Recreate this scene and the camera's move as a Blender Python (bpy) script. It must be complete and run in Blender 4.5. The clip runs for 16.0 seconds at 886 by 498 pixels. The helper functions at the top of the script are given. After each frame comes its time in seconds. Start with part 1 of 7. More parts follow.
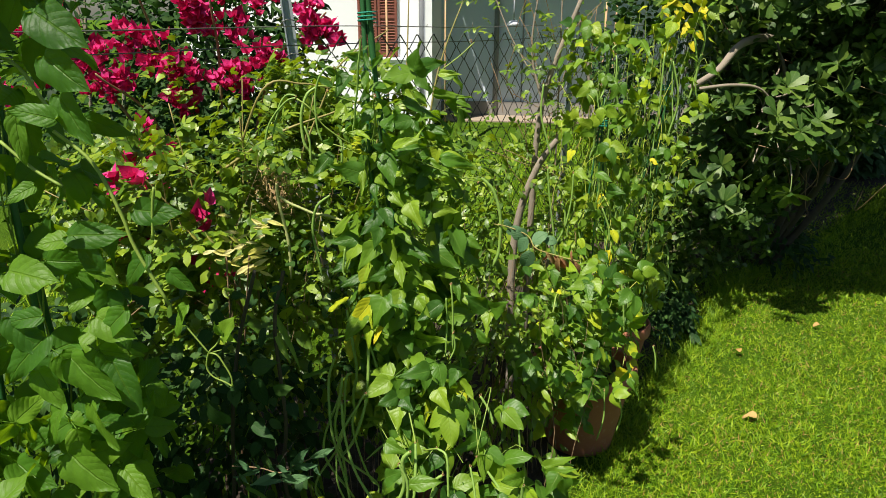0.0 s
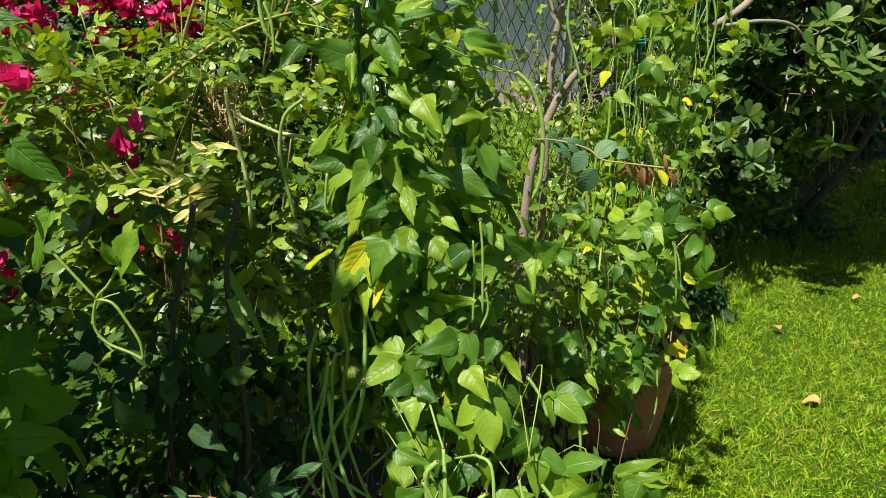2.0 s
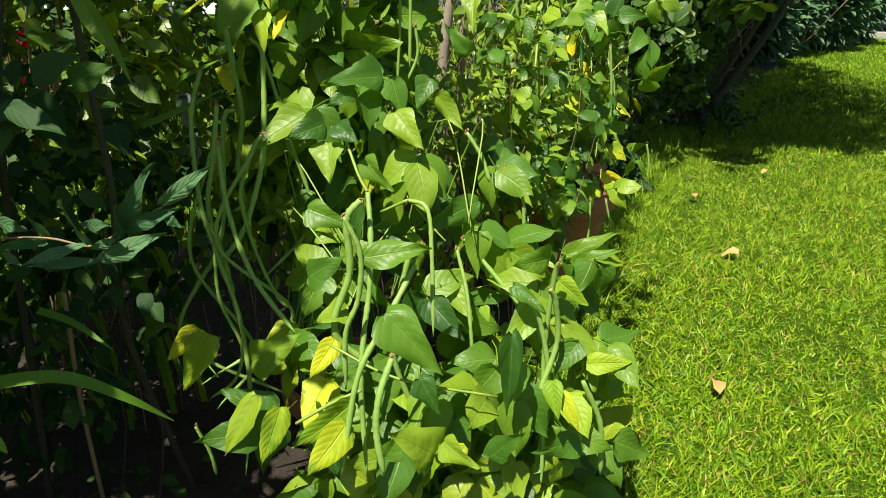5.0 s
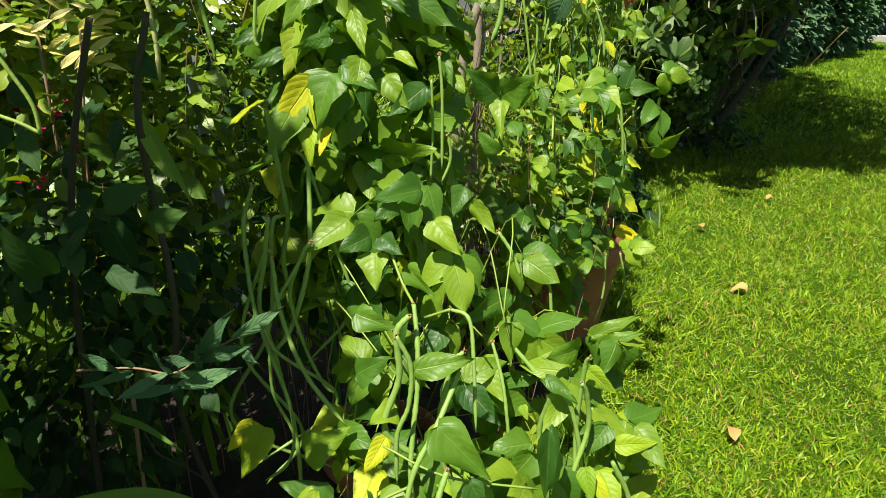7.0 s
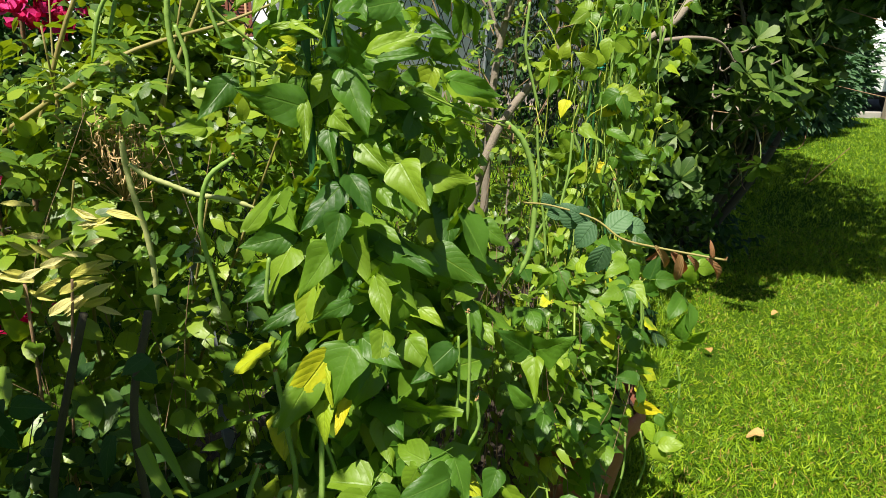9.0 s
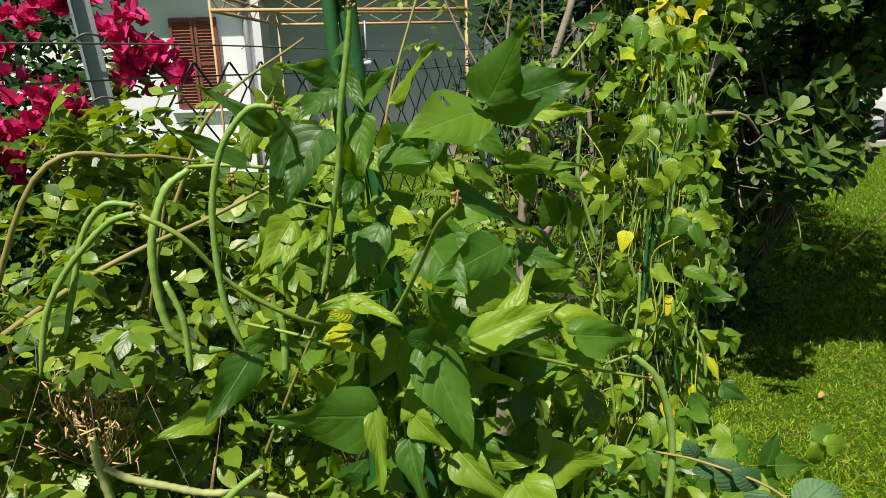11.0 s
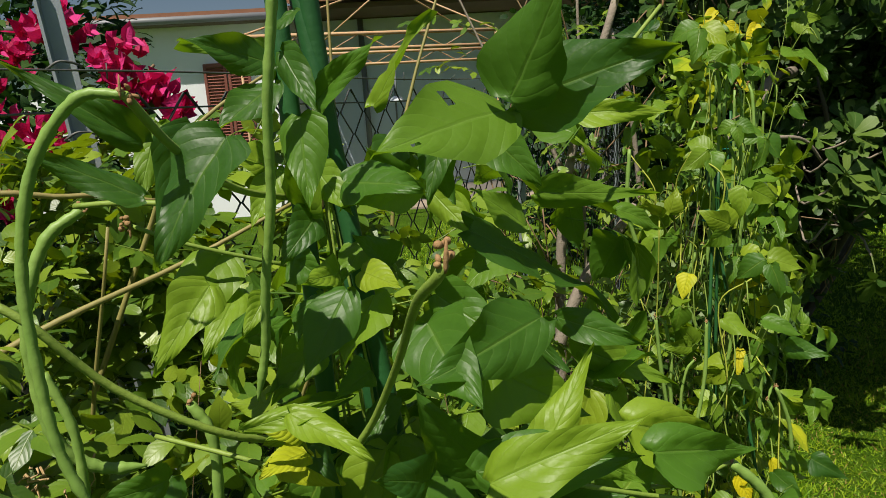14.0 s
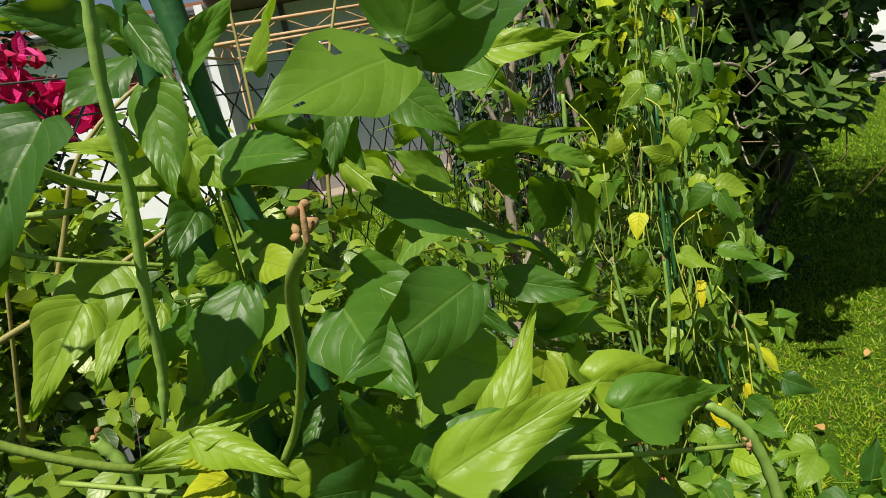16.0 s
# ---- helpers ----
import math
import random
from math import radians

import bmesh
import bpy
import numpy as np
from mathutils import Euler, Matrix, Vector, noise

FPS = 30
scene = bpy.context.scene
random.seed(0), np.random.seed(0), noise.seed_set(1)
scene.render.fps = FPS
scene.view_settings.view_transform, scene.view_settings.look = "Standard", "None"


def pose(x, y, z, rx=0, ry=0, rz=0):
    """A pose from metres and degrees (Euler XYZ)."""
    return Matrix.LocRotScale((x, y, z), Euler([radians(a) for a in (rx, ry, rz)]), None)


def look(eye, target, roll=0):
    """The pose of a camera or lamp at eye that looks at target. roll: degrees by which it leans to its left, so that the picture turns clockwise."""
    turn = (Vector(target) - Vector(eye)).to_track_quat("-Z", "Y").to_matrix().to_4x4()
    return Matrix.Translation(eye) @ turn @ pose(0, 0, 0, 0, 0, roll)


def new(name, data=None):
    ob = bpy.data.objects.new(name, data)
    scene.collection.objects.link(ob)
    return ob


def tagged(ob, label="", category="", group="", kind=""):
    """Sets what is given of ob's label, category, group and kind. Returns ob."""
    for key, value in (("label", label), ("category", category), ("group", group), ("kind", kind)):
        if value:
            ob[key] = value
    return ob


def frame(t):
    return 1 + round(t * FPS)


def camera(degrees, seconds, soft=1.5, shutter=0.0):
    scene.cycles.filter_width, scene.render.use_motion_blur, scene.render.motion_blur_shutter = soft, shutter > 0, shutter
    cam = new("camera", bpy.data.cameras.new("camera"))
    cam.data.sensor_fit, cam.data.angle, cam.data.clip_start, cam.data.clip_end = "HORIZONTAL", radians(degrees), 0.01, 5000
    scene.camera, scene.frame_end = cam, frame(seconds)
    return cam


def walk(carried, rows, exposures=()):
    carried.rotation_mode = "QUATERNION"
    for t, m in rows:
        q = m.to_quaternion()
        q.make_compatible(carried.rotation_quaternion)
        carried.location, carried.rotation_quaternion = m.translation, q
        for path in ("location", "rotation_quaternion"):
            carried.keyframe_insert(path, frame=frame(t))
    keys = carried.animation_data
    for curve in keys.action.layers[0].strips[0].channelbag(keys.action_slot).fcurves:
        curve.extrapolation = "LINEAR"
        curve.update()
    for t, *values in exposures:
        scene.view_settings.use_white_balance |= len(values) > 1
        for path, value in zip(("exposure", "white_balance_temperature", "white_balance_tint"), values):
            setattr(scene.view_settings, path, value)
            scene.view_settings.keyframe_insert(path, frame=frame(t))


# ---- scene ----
cam = camera(66.3, 16.0, soft=0.6)
PATH = [
    (0, (0.241, 0.148, 1.866), (0.041, 2.032, 1.226), 0.2),
    (0.5, (0.161, 0.34, 1.8), (0.084, 2.23, 1.148), 1.3),
    (1, (0.079, 0.466, 1.78), (-0.007, 2.36, 1.144), 0.1),
    (1.5, (0.072, 0.568, 1.668), (-0.019, 2.463, 1.036), -0.1),
    (2, (0.067, 0.644, 1.511), (-0.04, 2.541, 0.887), -0.6),
    (2.5, (0.03, 0.686, 1.378), (-0.032, 2.585, 0.752), 2.2),
    (3, (0.005, 0.708, 1.27), (-0.021, 2.596, 0.61), 1.2),
    (3.5, (0.014, 0.736, 1.19), (0.099, 2.61, 0.494), 1.6),
    (4, (0.013, 0.755, 1.114), (0.19, 2.608, 0.382), 2.0),
    (4.2, (0.016, 0.76, 1.099), (0.195, 2.585, 0.302), 2.1),
    (6.3, (0.029, 0.76, 1.168), (0.186, 2.593, 0.384), 2.4),
    (6.5, (0.011, 0.761, 1.207), (0.159, 2.594, 0.421), 2.5),
    (7, (-0.037, 0.747, 1.283), (0.132, 2.58, 0.501), 0.6),
    (7.5, (-0.048, 0.713, 1.439), (0.186, 2.546, 0.673), -1.5),
    (8, (-0.068, 0.737, 1.533), (0.174, 2.582, 0.801), 0.9),
    (8.5, (-0.079, 0.868, 1.593), (0.161, 2.741, 0.931), -0.6),
    (9, (-0.089, 0.991, 1.585), (0.122, 2.872, 0.937), 1.5),
    (9.5, (-0.086, 1.07, 1.681), (0.119, 2.953, 1.039), -0.4),
    (10, (-0.123, 1.172, 1.727), (0.091, 3.073, 1.146), -1.3),
    (10.2, (-0.15, 1.235, 1.736), (0.078, 3.139, 1.169), -2.3),
    (12.3, (-0.213, 1.53, 1.806), (0.122, 3.442, 1.324), -0.6),
    (12.5, (-0.219, 1.543, 1.799), (0.058, 3.466, 1.323), -0.5),
    (13, (-0.23, 1.568, 1.778), (0.01, 3.501, 1.325), -0.2),
    (13.5, (-0.208, 1.606, 1.745), (-0.004, 3.55, 1.322), -2.8),
    (14, (-0.138, 1.644, 1.733), (0.039, 3.593, 1.319), -3.7),
    (14.5, (-0.116, 1.697, 1.718), (0.094, 3.644, 1.307), -5.4),
    (15, (-0.109, 1.746, 1.691), (0.181, 3.684, 1.29), -7.7),
    (15.5, (-0.098, 1.74, 1.689), (0.252, 3.656, 1.236), -9.2),
    (16, (-0.108, 1.692, 1.714), (0.173, 3.607, 1.211), -11.4),
]
walk(cam, [(t, look(eye, target, roll)) for t, eye, target, roll in PATH],
     exposures=((0, 0.68), (2, 0.84), (4, 0.96), (6.5, 0.95), (8.5, 0.9), (10, 0.64), (12.5, 0.28), (13.5, 0.2), (14.5, 0.24), (15.5, 0.42), (16, 0.46)))

# ---- world, sun ----
SUN = Vector((-0.42, -0.62, 1.35)).normalized()   # towards the sun
world = bpy.data.worlds.new("sky")
scene.world = world
world.use_nodes = True
wn = world.node_tree
sky = wn.nodes.new("ShaderNodeTexSky")
sky.sky_type = "NISHITA"
sky.sun_disc = False
sky.sun_elevation = math.asin(SUN.z)
sky.sun_rotation = math.atan2(SUN.x, SUN.y)
wn.links.new(sky.outputs["Color"], wn.nodes["Background"].inputs["Color"])
wn.nodes["Background"].inputs["Strength"].default_value = 0.042
sun_data = bpy.data.lights.new("sun", "SUN")
sun_data.energy, sun_data.angle, sun_data.color = 5.0, radians(0.55), (1.0, 0.93, 0.8)
sun = new("sun", sun_data)
sun.matrix_world = look(SUN * 30, (0, 0, 0))


# ---- materials ----
class Nodes:
    """Short hand for building a node material."""

    def __init__(self, name):
        self.mat = bpy.data.materials.new(name)
        self.mat.use_nodes = True
        self.tree = self.mat.node_tree
        self.bsdf = self.tree.nodes["Principled BSDF"]
        self.out = self.tree.nodes["Material Output"]

    def add(self, kind, **values):
        node = self.tree.nodes.new(kind)
        for key, value in values.items():
            if key == "op":
                node.operation = value
            elif key == "dims":
                node.noise_dimensions = value
            elif key == "blend":
                node.data_type = "RGBA"
                node.blend_type = value
        return node

    def link(self, a, b):
        self.tree.links.new(a, b)

    def math(self, op, a, b=None, c=None, clamp=False):
        node = self.tree.nodes.new("ShaderNodeMath")
        node.operation, node.use_clamp = op, clamp
        for i, v in enumerate((a, b, c)):
            if v is None:
                continue
            if isinstance(v, (int, float)):
                node.inputs[i].default_value = v
            else:
                self.link(v, node.inputs[i])
        return node.outputs[0]

    def noise(self, scale, detail=3.0, rough=0.55, coord=None):
        node = self.tree.nodes.new("ShaderNodeTexNoise")
        node.inputs["Scale"].default_value = scale
        node.inputs["Detail"].default_value = detail
        node.inputs["Roughness"].default_value = rough
        if coord is not None:
            self.link(coord, node.inputs["Vector"])
        return node.outputs["Fac"]

    def coord(self, which="Object"):
        return self.tree.nodes.new("ShaderNodeTexCoord").outputs[which]

    def place(self):
        return self.tree.nodes.new("ShaderNodeNewGeometry").outputs["Position"]

    def ramp(self, fac, *stops):
        node = self.tree.nodes.new("ShaderNodeValToRGB")
        els = node.color_ramp.elements
        while len(els) < len(stops):
            els.new(0.5)
        for el, (pos, col) in zip(els, stops):
            el.position, el.color = pos, (*col, 1.0)
        self.link(fac, node.inputs["Fac"])
        return node.outputs["Color"]

    def mix(self, fac, a, b, blend="MIX"):
        node = self.tree.nodes.new("ShaderNodeMix")
        node.data_type, node.blend_type = "RGBA", blend
        for sock, v in ((node.inputs[0], fac), (node.inputs[6], a), (node.inputs[7], b)):
            if isinstance(v, (int, float)):
                sock.default_value = v
            elif isinstance(v, tuple):
                sock.default_value = (*v, 1.0)
            else:
                self.link(v, sock)
        return node.outputs[2]

    def bump(self, height, strength=0.3, distance=0.01):
        node = self.tree.nodes.new("ShaderNodeBump")
        node.inputs["Strength"].default_value = strength
        node.inputs["Distance"].default_value = distance
        self.link(height, node.inputs["Height"])
        self.link(node.outputs["Normal"], self.bsdf.inputs["Normal"])
        return node.outputs["Normal"]

    def random(self):
        """A number that differs from object to object and from piece to piece of a joined mesh."""
        a = self.tree.nodes.new("ShaderNodeObjectInfo").outputs["Random"]
        b = self.tree.nodes.new("ShaderNodeNewGeometry").outputs["Random Per Island"]
        return self.math("FRACT", self.math("ADD", a, b))

    def set(self, colour=None, rough=0.6, metal=0.0, spec=0.5):
        if colour is not None:
            if isinstance(colour, tuple):
                self.bsdf.inputs["Base Color"].default_value = (*colour, 1.0)
            else:
                self.link(colour, self.bsdf.inputs["Base Color"])
        if isinstance(rough, (int, float)):
            self.bsdf.inputs["Roughness"].default_value = rough
        else:
            self.link(rough, self.bsdf.inputs["Roughness"])
        self.bsdf.inputs["Metallic"].default_value = metal
        self.bsdf.inputs["Specular IOR Level"].default_value = spec
        return self.mat


def leaf_material(name, dark, mid, light, vein, through_light, ribs=7.0, rough=0.5, glow=0.3, relief=0.5, spec=0.28, blotch=(0.5, 0.4, 0.03), blotched=0.0):
    """A leaf with midrib and side ribs along its own u, v; varied from leaf to leaf, and letting some light through."""
    n = Nodes(name)
    uv = n.tree.nodes.new("ShaderNodeUVMap")
    sep = n.tree.nodes.new("ShaderNodeSeparateXYZ")
    n.link(uv.outputs["UV"], sep.inputs[0])
    side = n.math("MULTIPLY", n.math("ABSOLUTE", n.math("SUBTRACT", sep.outputs[0], 0.5)), 2.0)
    along = sep.outputs[1]
    midrib = n.math("SUBTRACT", 1.0, n.math("MULTIPLY", side, 14.0), clamp=True)
    wave = n.math("PINGPONG", n.math("SUBTRACT", n.math("MULTIPLY", along, ribs), n.math("MULTIPLY", n.math("POWER", side, 1.3), 2.0)), 0.5)
    ribmask = n.math("MULTIPLY", n.math("SUBTRACT", 1.0, n.math("MULTIPLY", wave, 11.0), clamp=True), 0.28)
    veins = n.math("MAXIMUM", midrib, ribmask)
    base = n.ramp(n.random(), (0.0, dark), (0.5, mid), (1.0, light))
    mottle = n.noise(55.0, 3.0, 0.6, n.place())
    base = n.mix(n.math("MULTIPLY", mottle, 0.35), base, n.mix(0.5, base, dark))
    if blotched > 0:
        patch = n.math("MULTIPLY", n.math("SUBTRACT", n.noise(16.0, 2.0, 0.6, n.place()), 1.0 - blotched), 6.0, clamp=True)
        base = n.mix(patch, base, blotch)
    colour = n.mix(n.math("MULTIPLY", veins, 0.36), base, vein)
    n.set(colour, rough, 0.0, spec)
    height = n.math("ADD", n.math("MULTIPLY", n.math("SQRT", wave), 0.45), n.math("MULTIPLY", n.noise(140.0, 2.0, 0.5, n.place()), 0.35))
    n.bump(n.math("SUBTRACT", height, n.math("MULTIPLY", midrib, 0.7)), relief, 0.004)
    lit = n.tree.nodes.new("ShaderNodeBsdfTranslucent")
    n.link(n.mix(1.0, n.mix(n.math("MULTIPLY", veins, 0.4), through_light, dark), n.mix(0.5, (1.0, 1.0, 1.0), n.mix(0.5, base, (0.6, 0.6, 0.6))), "MULTIPLY"), lit.inputs["Color"])
    both = n.tree.nodes.new("ShaderNodeMixShader")
    both.inputs[0].default_value = glow
    n.link(n.bsdf.outputs[0], both.inputs[1])
    n.link(lit.outputs[0], both.inputs[2])
    n.link(both.outputs[0], n.out.inputs["Surface"])
    return n.mat


def stalk_material(name, a, b, rough=0.55, scale=40.0, relief=0.25):
    n = Nodes(name)
    base = n.mix(n.noise(scale, 4.0, 0.6, n.place()), a, b)
    base = n.mix(n.math("MULTIPLY", n.random(), 0.35), base, b)
    n.bump(n.noise(scale * 5, 3.0, 0.6, n.place()), relief, 0.003)
    return n.set(base, rough)


def paint_material(name, a, b, rough=0.6, scale=6.0, metal=0.0, relief=0.15):
    n = Nodes(name)
    base = n.mix(n.noise(scale, 5.0, 0.65, n.place()), a, b)
    n.bump(n.noise(scale * 12, 4.0, 0.6, n.place()), relief, 0.004)
    return n.set(base, rough, metal)


BEAN = leaf_material("bean_leaf", (0.022, 0.08, 0.012), (0.085, 0.2, 0.017), (0.27, 0.4, 0.025), (0.22, 0.37, 0.06), (0.38, 0.64, 0.012), relief=0.3, rough=0.44, spec=0.4, glow=0.36)
BEAN_QUILT = leaf_material("quilted_bean_leaf", (0.022, 0.085, 0.01), (0.06, 0.17, 0.014), (0.15, 0.29, 0.02), (0.2, 0.35, 0.03), (0.45, 0.72, 0.01), relief=0.6, rough=0.5, spec=0.3, glow=0.42)
BEAN_PALE = leaf_material("ageing_bean_leaf", (0.05, 0.14, 0.012), (0.12, 0.24, 0.016), (0.27, 0.36, 0.018), (0.3, 0.4, 0.05), (0.45, 0.64, 0.01), relief=0.35, rough=0.46, spec=0.45)
BEAN_YELLOW = leaf_material("yellowing_bean_leaf", (0.17, 0.31, 0.015), (0.32, 0.44, 0.02), (0.56, 0.56, 0.02), (0.3, 0.42, 0.05), (0.6, 0.64, 0.01), blotched=0.46, blotch=(0.14, 0.27, 0.02))
BEAN_GOLD = leaf_material("bright_yellow_bean_leaf", (0.5, 0.46, 0.015), (0.62, 0.55, 0.015), (0.75, 0.64, 0.015), (0.45, 0.5, 0.06), (0.7, 0.65, 0.01), blotched=0.3, blotch=(0.3, 0.36, 0.02))
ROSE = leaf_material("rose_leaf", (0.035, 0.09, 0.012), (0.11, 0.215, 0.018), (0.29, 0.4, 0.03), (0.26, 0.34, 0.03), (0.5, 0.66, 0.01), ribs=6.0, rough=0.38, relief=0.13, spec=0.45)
# leaf green with deep shade put into its colour, little gloss
SHADE = leaf_material("shade_darkened_leaf", (0.008, 0.03, 0.007), (0.02, 0.06, 0.013), (0.055, 0.115, 0.024), (0.09, 0.16, 0.04), (0.1, 0.3, 0.03), ribs=6.0, rough=0.58, glow=0.13, relief=0.2, spec=0.16)
WAXY = leaf_material("waxy_leaf", (0.022, 0.06, 0.01), (0.05, 0.112, 0.016), (0.135, 0.21, 0.032), (0.24, 0.3, 0.1), (0.16, 0.3, 0.02), ribs=6.0, rough=0.46, glow=0.18, relief=0.12, spec=0.32)
BRACT = leaf_material("red_bract", (0.42, 0.006, 0.07), (0.7, 0.015, 0.17), (0.9, 0.09, 0.4), (0.5, 0.02, 0.1), (0.65, 0.01, 0.12), ribs=6.0, rough=0.6, glow=0.35)
PALE = leaf_material("pale_variegated_leaf", (0.5, 0.48, 0.09), (0.66, 0.6, 0.15), (0.8, 0.72, 0.35), (0.3, 0.42, 0.08), (0.7, 0.7, 0.2), rough=0.5)
RUSSET = leaf_material("russet_young_leaf", (0.3, 0.15, 0.07), (0.4, 0.22, 0.1), (0.34, 0.28, 0.1), (0.3, 0.08, 0.05), (0.5, 0.1, 0.03), rough=0.4)
FEATHER = leaf_material("grey_green_leaf", (0.05, 0.12, 0.05), (0.075, 0.16, 0.07), (0.12, 0.23, 0.1), (0.1, 0.2, 0.08), (0.15, 0.35, 0.1), rough=0.55, glow=0.2)
BLADE = leaf_material("grass_blade", (0.06, 0.16, 0.008), (0.2, 0.37, 0.01), (0.46, 0.58, 0.025), (0.18, 0.33, 0.03), (0.4, 0.62, 0.02), ribs=0.0, rough=0.5, glow=0.35, relief=0.05, spec=0.35)
STRAP = leaf_material("strap_leaf", (0.07, 0.17, 0.02), (0.12, 0.25, 0.02), (0.2, 0.33, 0.03), (0.2, 0.33, 0.05), (0.4, 0.6, 0.03), ribs=0.0, rough=0.45, relief=0.1)
DRY = leaf_material("dry_leaf", (0.32, 0.17, 0.05), (0.45, 0.27, 0.09), (0.6, 0.42, 0.17), (0.3, 0.16, 0.05), (0.5, 0.3, 0.08), rough=0.7, glow=0.1)
POD = stalk_material("bean_pod", (0.12, 0.25, 0.04), (0.28, 0.42, 0.09), 0.5, 40.0, 0.14)
POD_OLD = stalk_material("ripening_bean_pod", (0.27, 0.36, 0.1), (0.46, 0.46, 0.2), 0.55, 25.0)
PALE_VINE = stalk_material("yellow_green_vine", (0.27, 0.36, 0.035), (0.46, 0.47, 0.07))
VINE = stalk_material("green_vine", (0.14, 0.24, 0.03), (0.27, 0.36, 0.06))
KNOT = stalk_material("withered_knot", (0.2, 0.09, 0.035), (0.42, 0.27, 0.12), 0.8, 120.0)
TWIG = stalk_material("brown_twig", (0.17, 0.1, 0.05), (0.3, 0.2, 0.11), 0.75, 50.0, 0.5)
CANE = stalk_material("rose_cane", (0.2, 0.23, 0.05), (0.33, 0.24, 0.09), 0.6, 25.0)
DARKBARK = stalk_material("dark_bark", (0.03, 0.028, 0.02), (0.07, 0.06, 0.045), 0.85, 40.0, 0.7)
PRUNED_BARK = stalk_material("olive_brown_bark", (0.025, 0.022, 0.014), (0.07, 0.06, 0.035), 0.85, 45.0, 0.6)
BARK = stalk_material("grey_bark", (0.16, 0.13, 0.1), (0.33, 0.28, 0.22), 0.85, 35.0, 0.8)
STAKE = paint_material("green_plastic", (0.014, 0.085, 0.02), (0.026, 0.12, 0.034), 0.5, 12.0)
TWINE = paint_material("teal_twine", (0.01, 0.22, 0.16), (0.02, 0.3, 0.22), 0.8, 200.0)
ZINC = paint_material("galvanised_steel", (0.3, 0.34, 0.38), (0.46, 0.5, 0.54), 0.5, 14.0, 0.55)
WIRE = paint_material("weathered_wire", (0.1, 0.1, 0.1), (0.2, 0.2, 0.19), 0.6, 60.0, 0.5)
NET = paint_material("dark_coated_wire", (0.02, 0.025, 0.025), (0.05, 0.055, 0.05), 0.6, 60.0)


def clay_material():
    n = Nodes("terracotta")
    p = n.place()
    base = n.mix(n.noise(7.0, 5.0, 0.6, p), (0.24, 0.08, 0.04), (0.42, 0.17, 0.1))
    bloom = n.math("MULTIPLY", n.math("SUBTRACT", n.noise(22.0, 4.0, 0.7, p), 0.55), 4.0, clamp=True)
    base = n.mix(n.math("MULTIPLY", bloom, 0.5), base, (0.52, 0.38, 0.29))
    n.bump(n.noise(90.0, 4.0, 0.6, p), 0.3, 0.004)
    return n.set(base, 0.85)


def soil_material():
    n = Nodes("bed_soil")
    p = n.place()
    base = n.ramp(n.noise(18.0, 8.0, 0.65, p), (0.3, (0.018, 0.013, 0.008)), (0.6, (0.045, 0.032, 0.02)), (0.8, (0.09, 0.065, 0.042)))
    n.bump(n.noise(60.0, 6.0, 0.7, p), 0.9, 0.02)
    return n.set(base, 0.95)


def lawn_material():
    n = Nodes("turf")
    p = n.place()
    base = n.ramp(n.noise(2.2, 6.0, 0.6, p), (0.3, (0.05, 0.11, 0.007)), (0.55, (0.085, 0.17, 0.01)), (0.75, (0.14, 0.21, 0.016)))
    fine = n.noise(120.0, 4.0, 0.7, p)
    base = n.mix(n.math("MULTIPLY", fine, 0.5), base, (0.03, 0.07, 0.005))
    bare = n.math("MULTIPLY", n.math("SUBTRACT", n.noise(5.0, 4.0, 0.6, p), 0.6), 6.0, clamp=True)
    base = n.mix(n.math("MULTIPLY", bare, 0.6), base, (0.13, 0.13, 0.02))
    n.bump(fine, 0.9, 0.03)
    return n.set(base, 0.95, 0.0, 0.05)


CLAY, SOIL, TURF = clay_material(), soil_material(), lawn_material()


# ---- mesh helpers ----
class Shape:
    """Vertices, faces and u, v of a small form, to be placed many times."""

    def __init__(self, verts=(), faces=(), uvs=()):
        self.v, self.f, self.uv = list(verts), list(faces), list(uvs)

    def join(self, other, m=None):
        k = len(self.v)
        self.v += [tuple(m @ Vector(p)) for p in other.v] if m is not None else list(other.v)
        self.f += [tuple(i + k for i in face) for face in other.f]
        self.uv += list(other.uv)
        return self


def mesh_of(shape, name, material, smooth=True):
    me = bpy.data.meshes.new(name)
    me.from_pydata(shape.v, [], shape.f)
    finish(me, np.array(shape.uv, dtype=np.float32), material, smooth)
    return me


def finish(me, uv, material, smooth=True):
    loops = np.empty(len(me.loops), dtype=np.int32)
    me.loops.foreach_get("vertex_index", loops)
    layer = me.uv_layers.new(name="UVMap")
    layer.data.foreach_set("uv", uv[loops].astype(np.float32).ravel())
    me.polygons.foreach_set("use_smooth", np.full(len(me.polygons), smooth))
    me.materials.append(material)
    me.update()


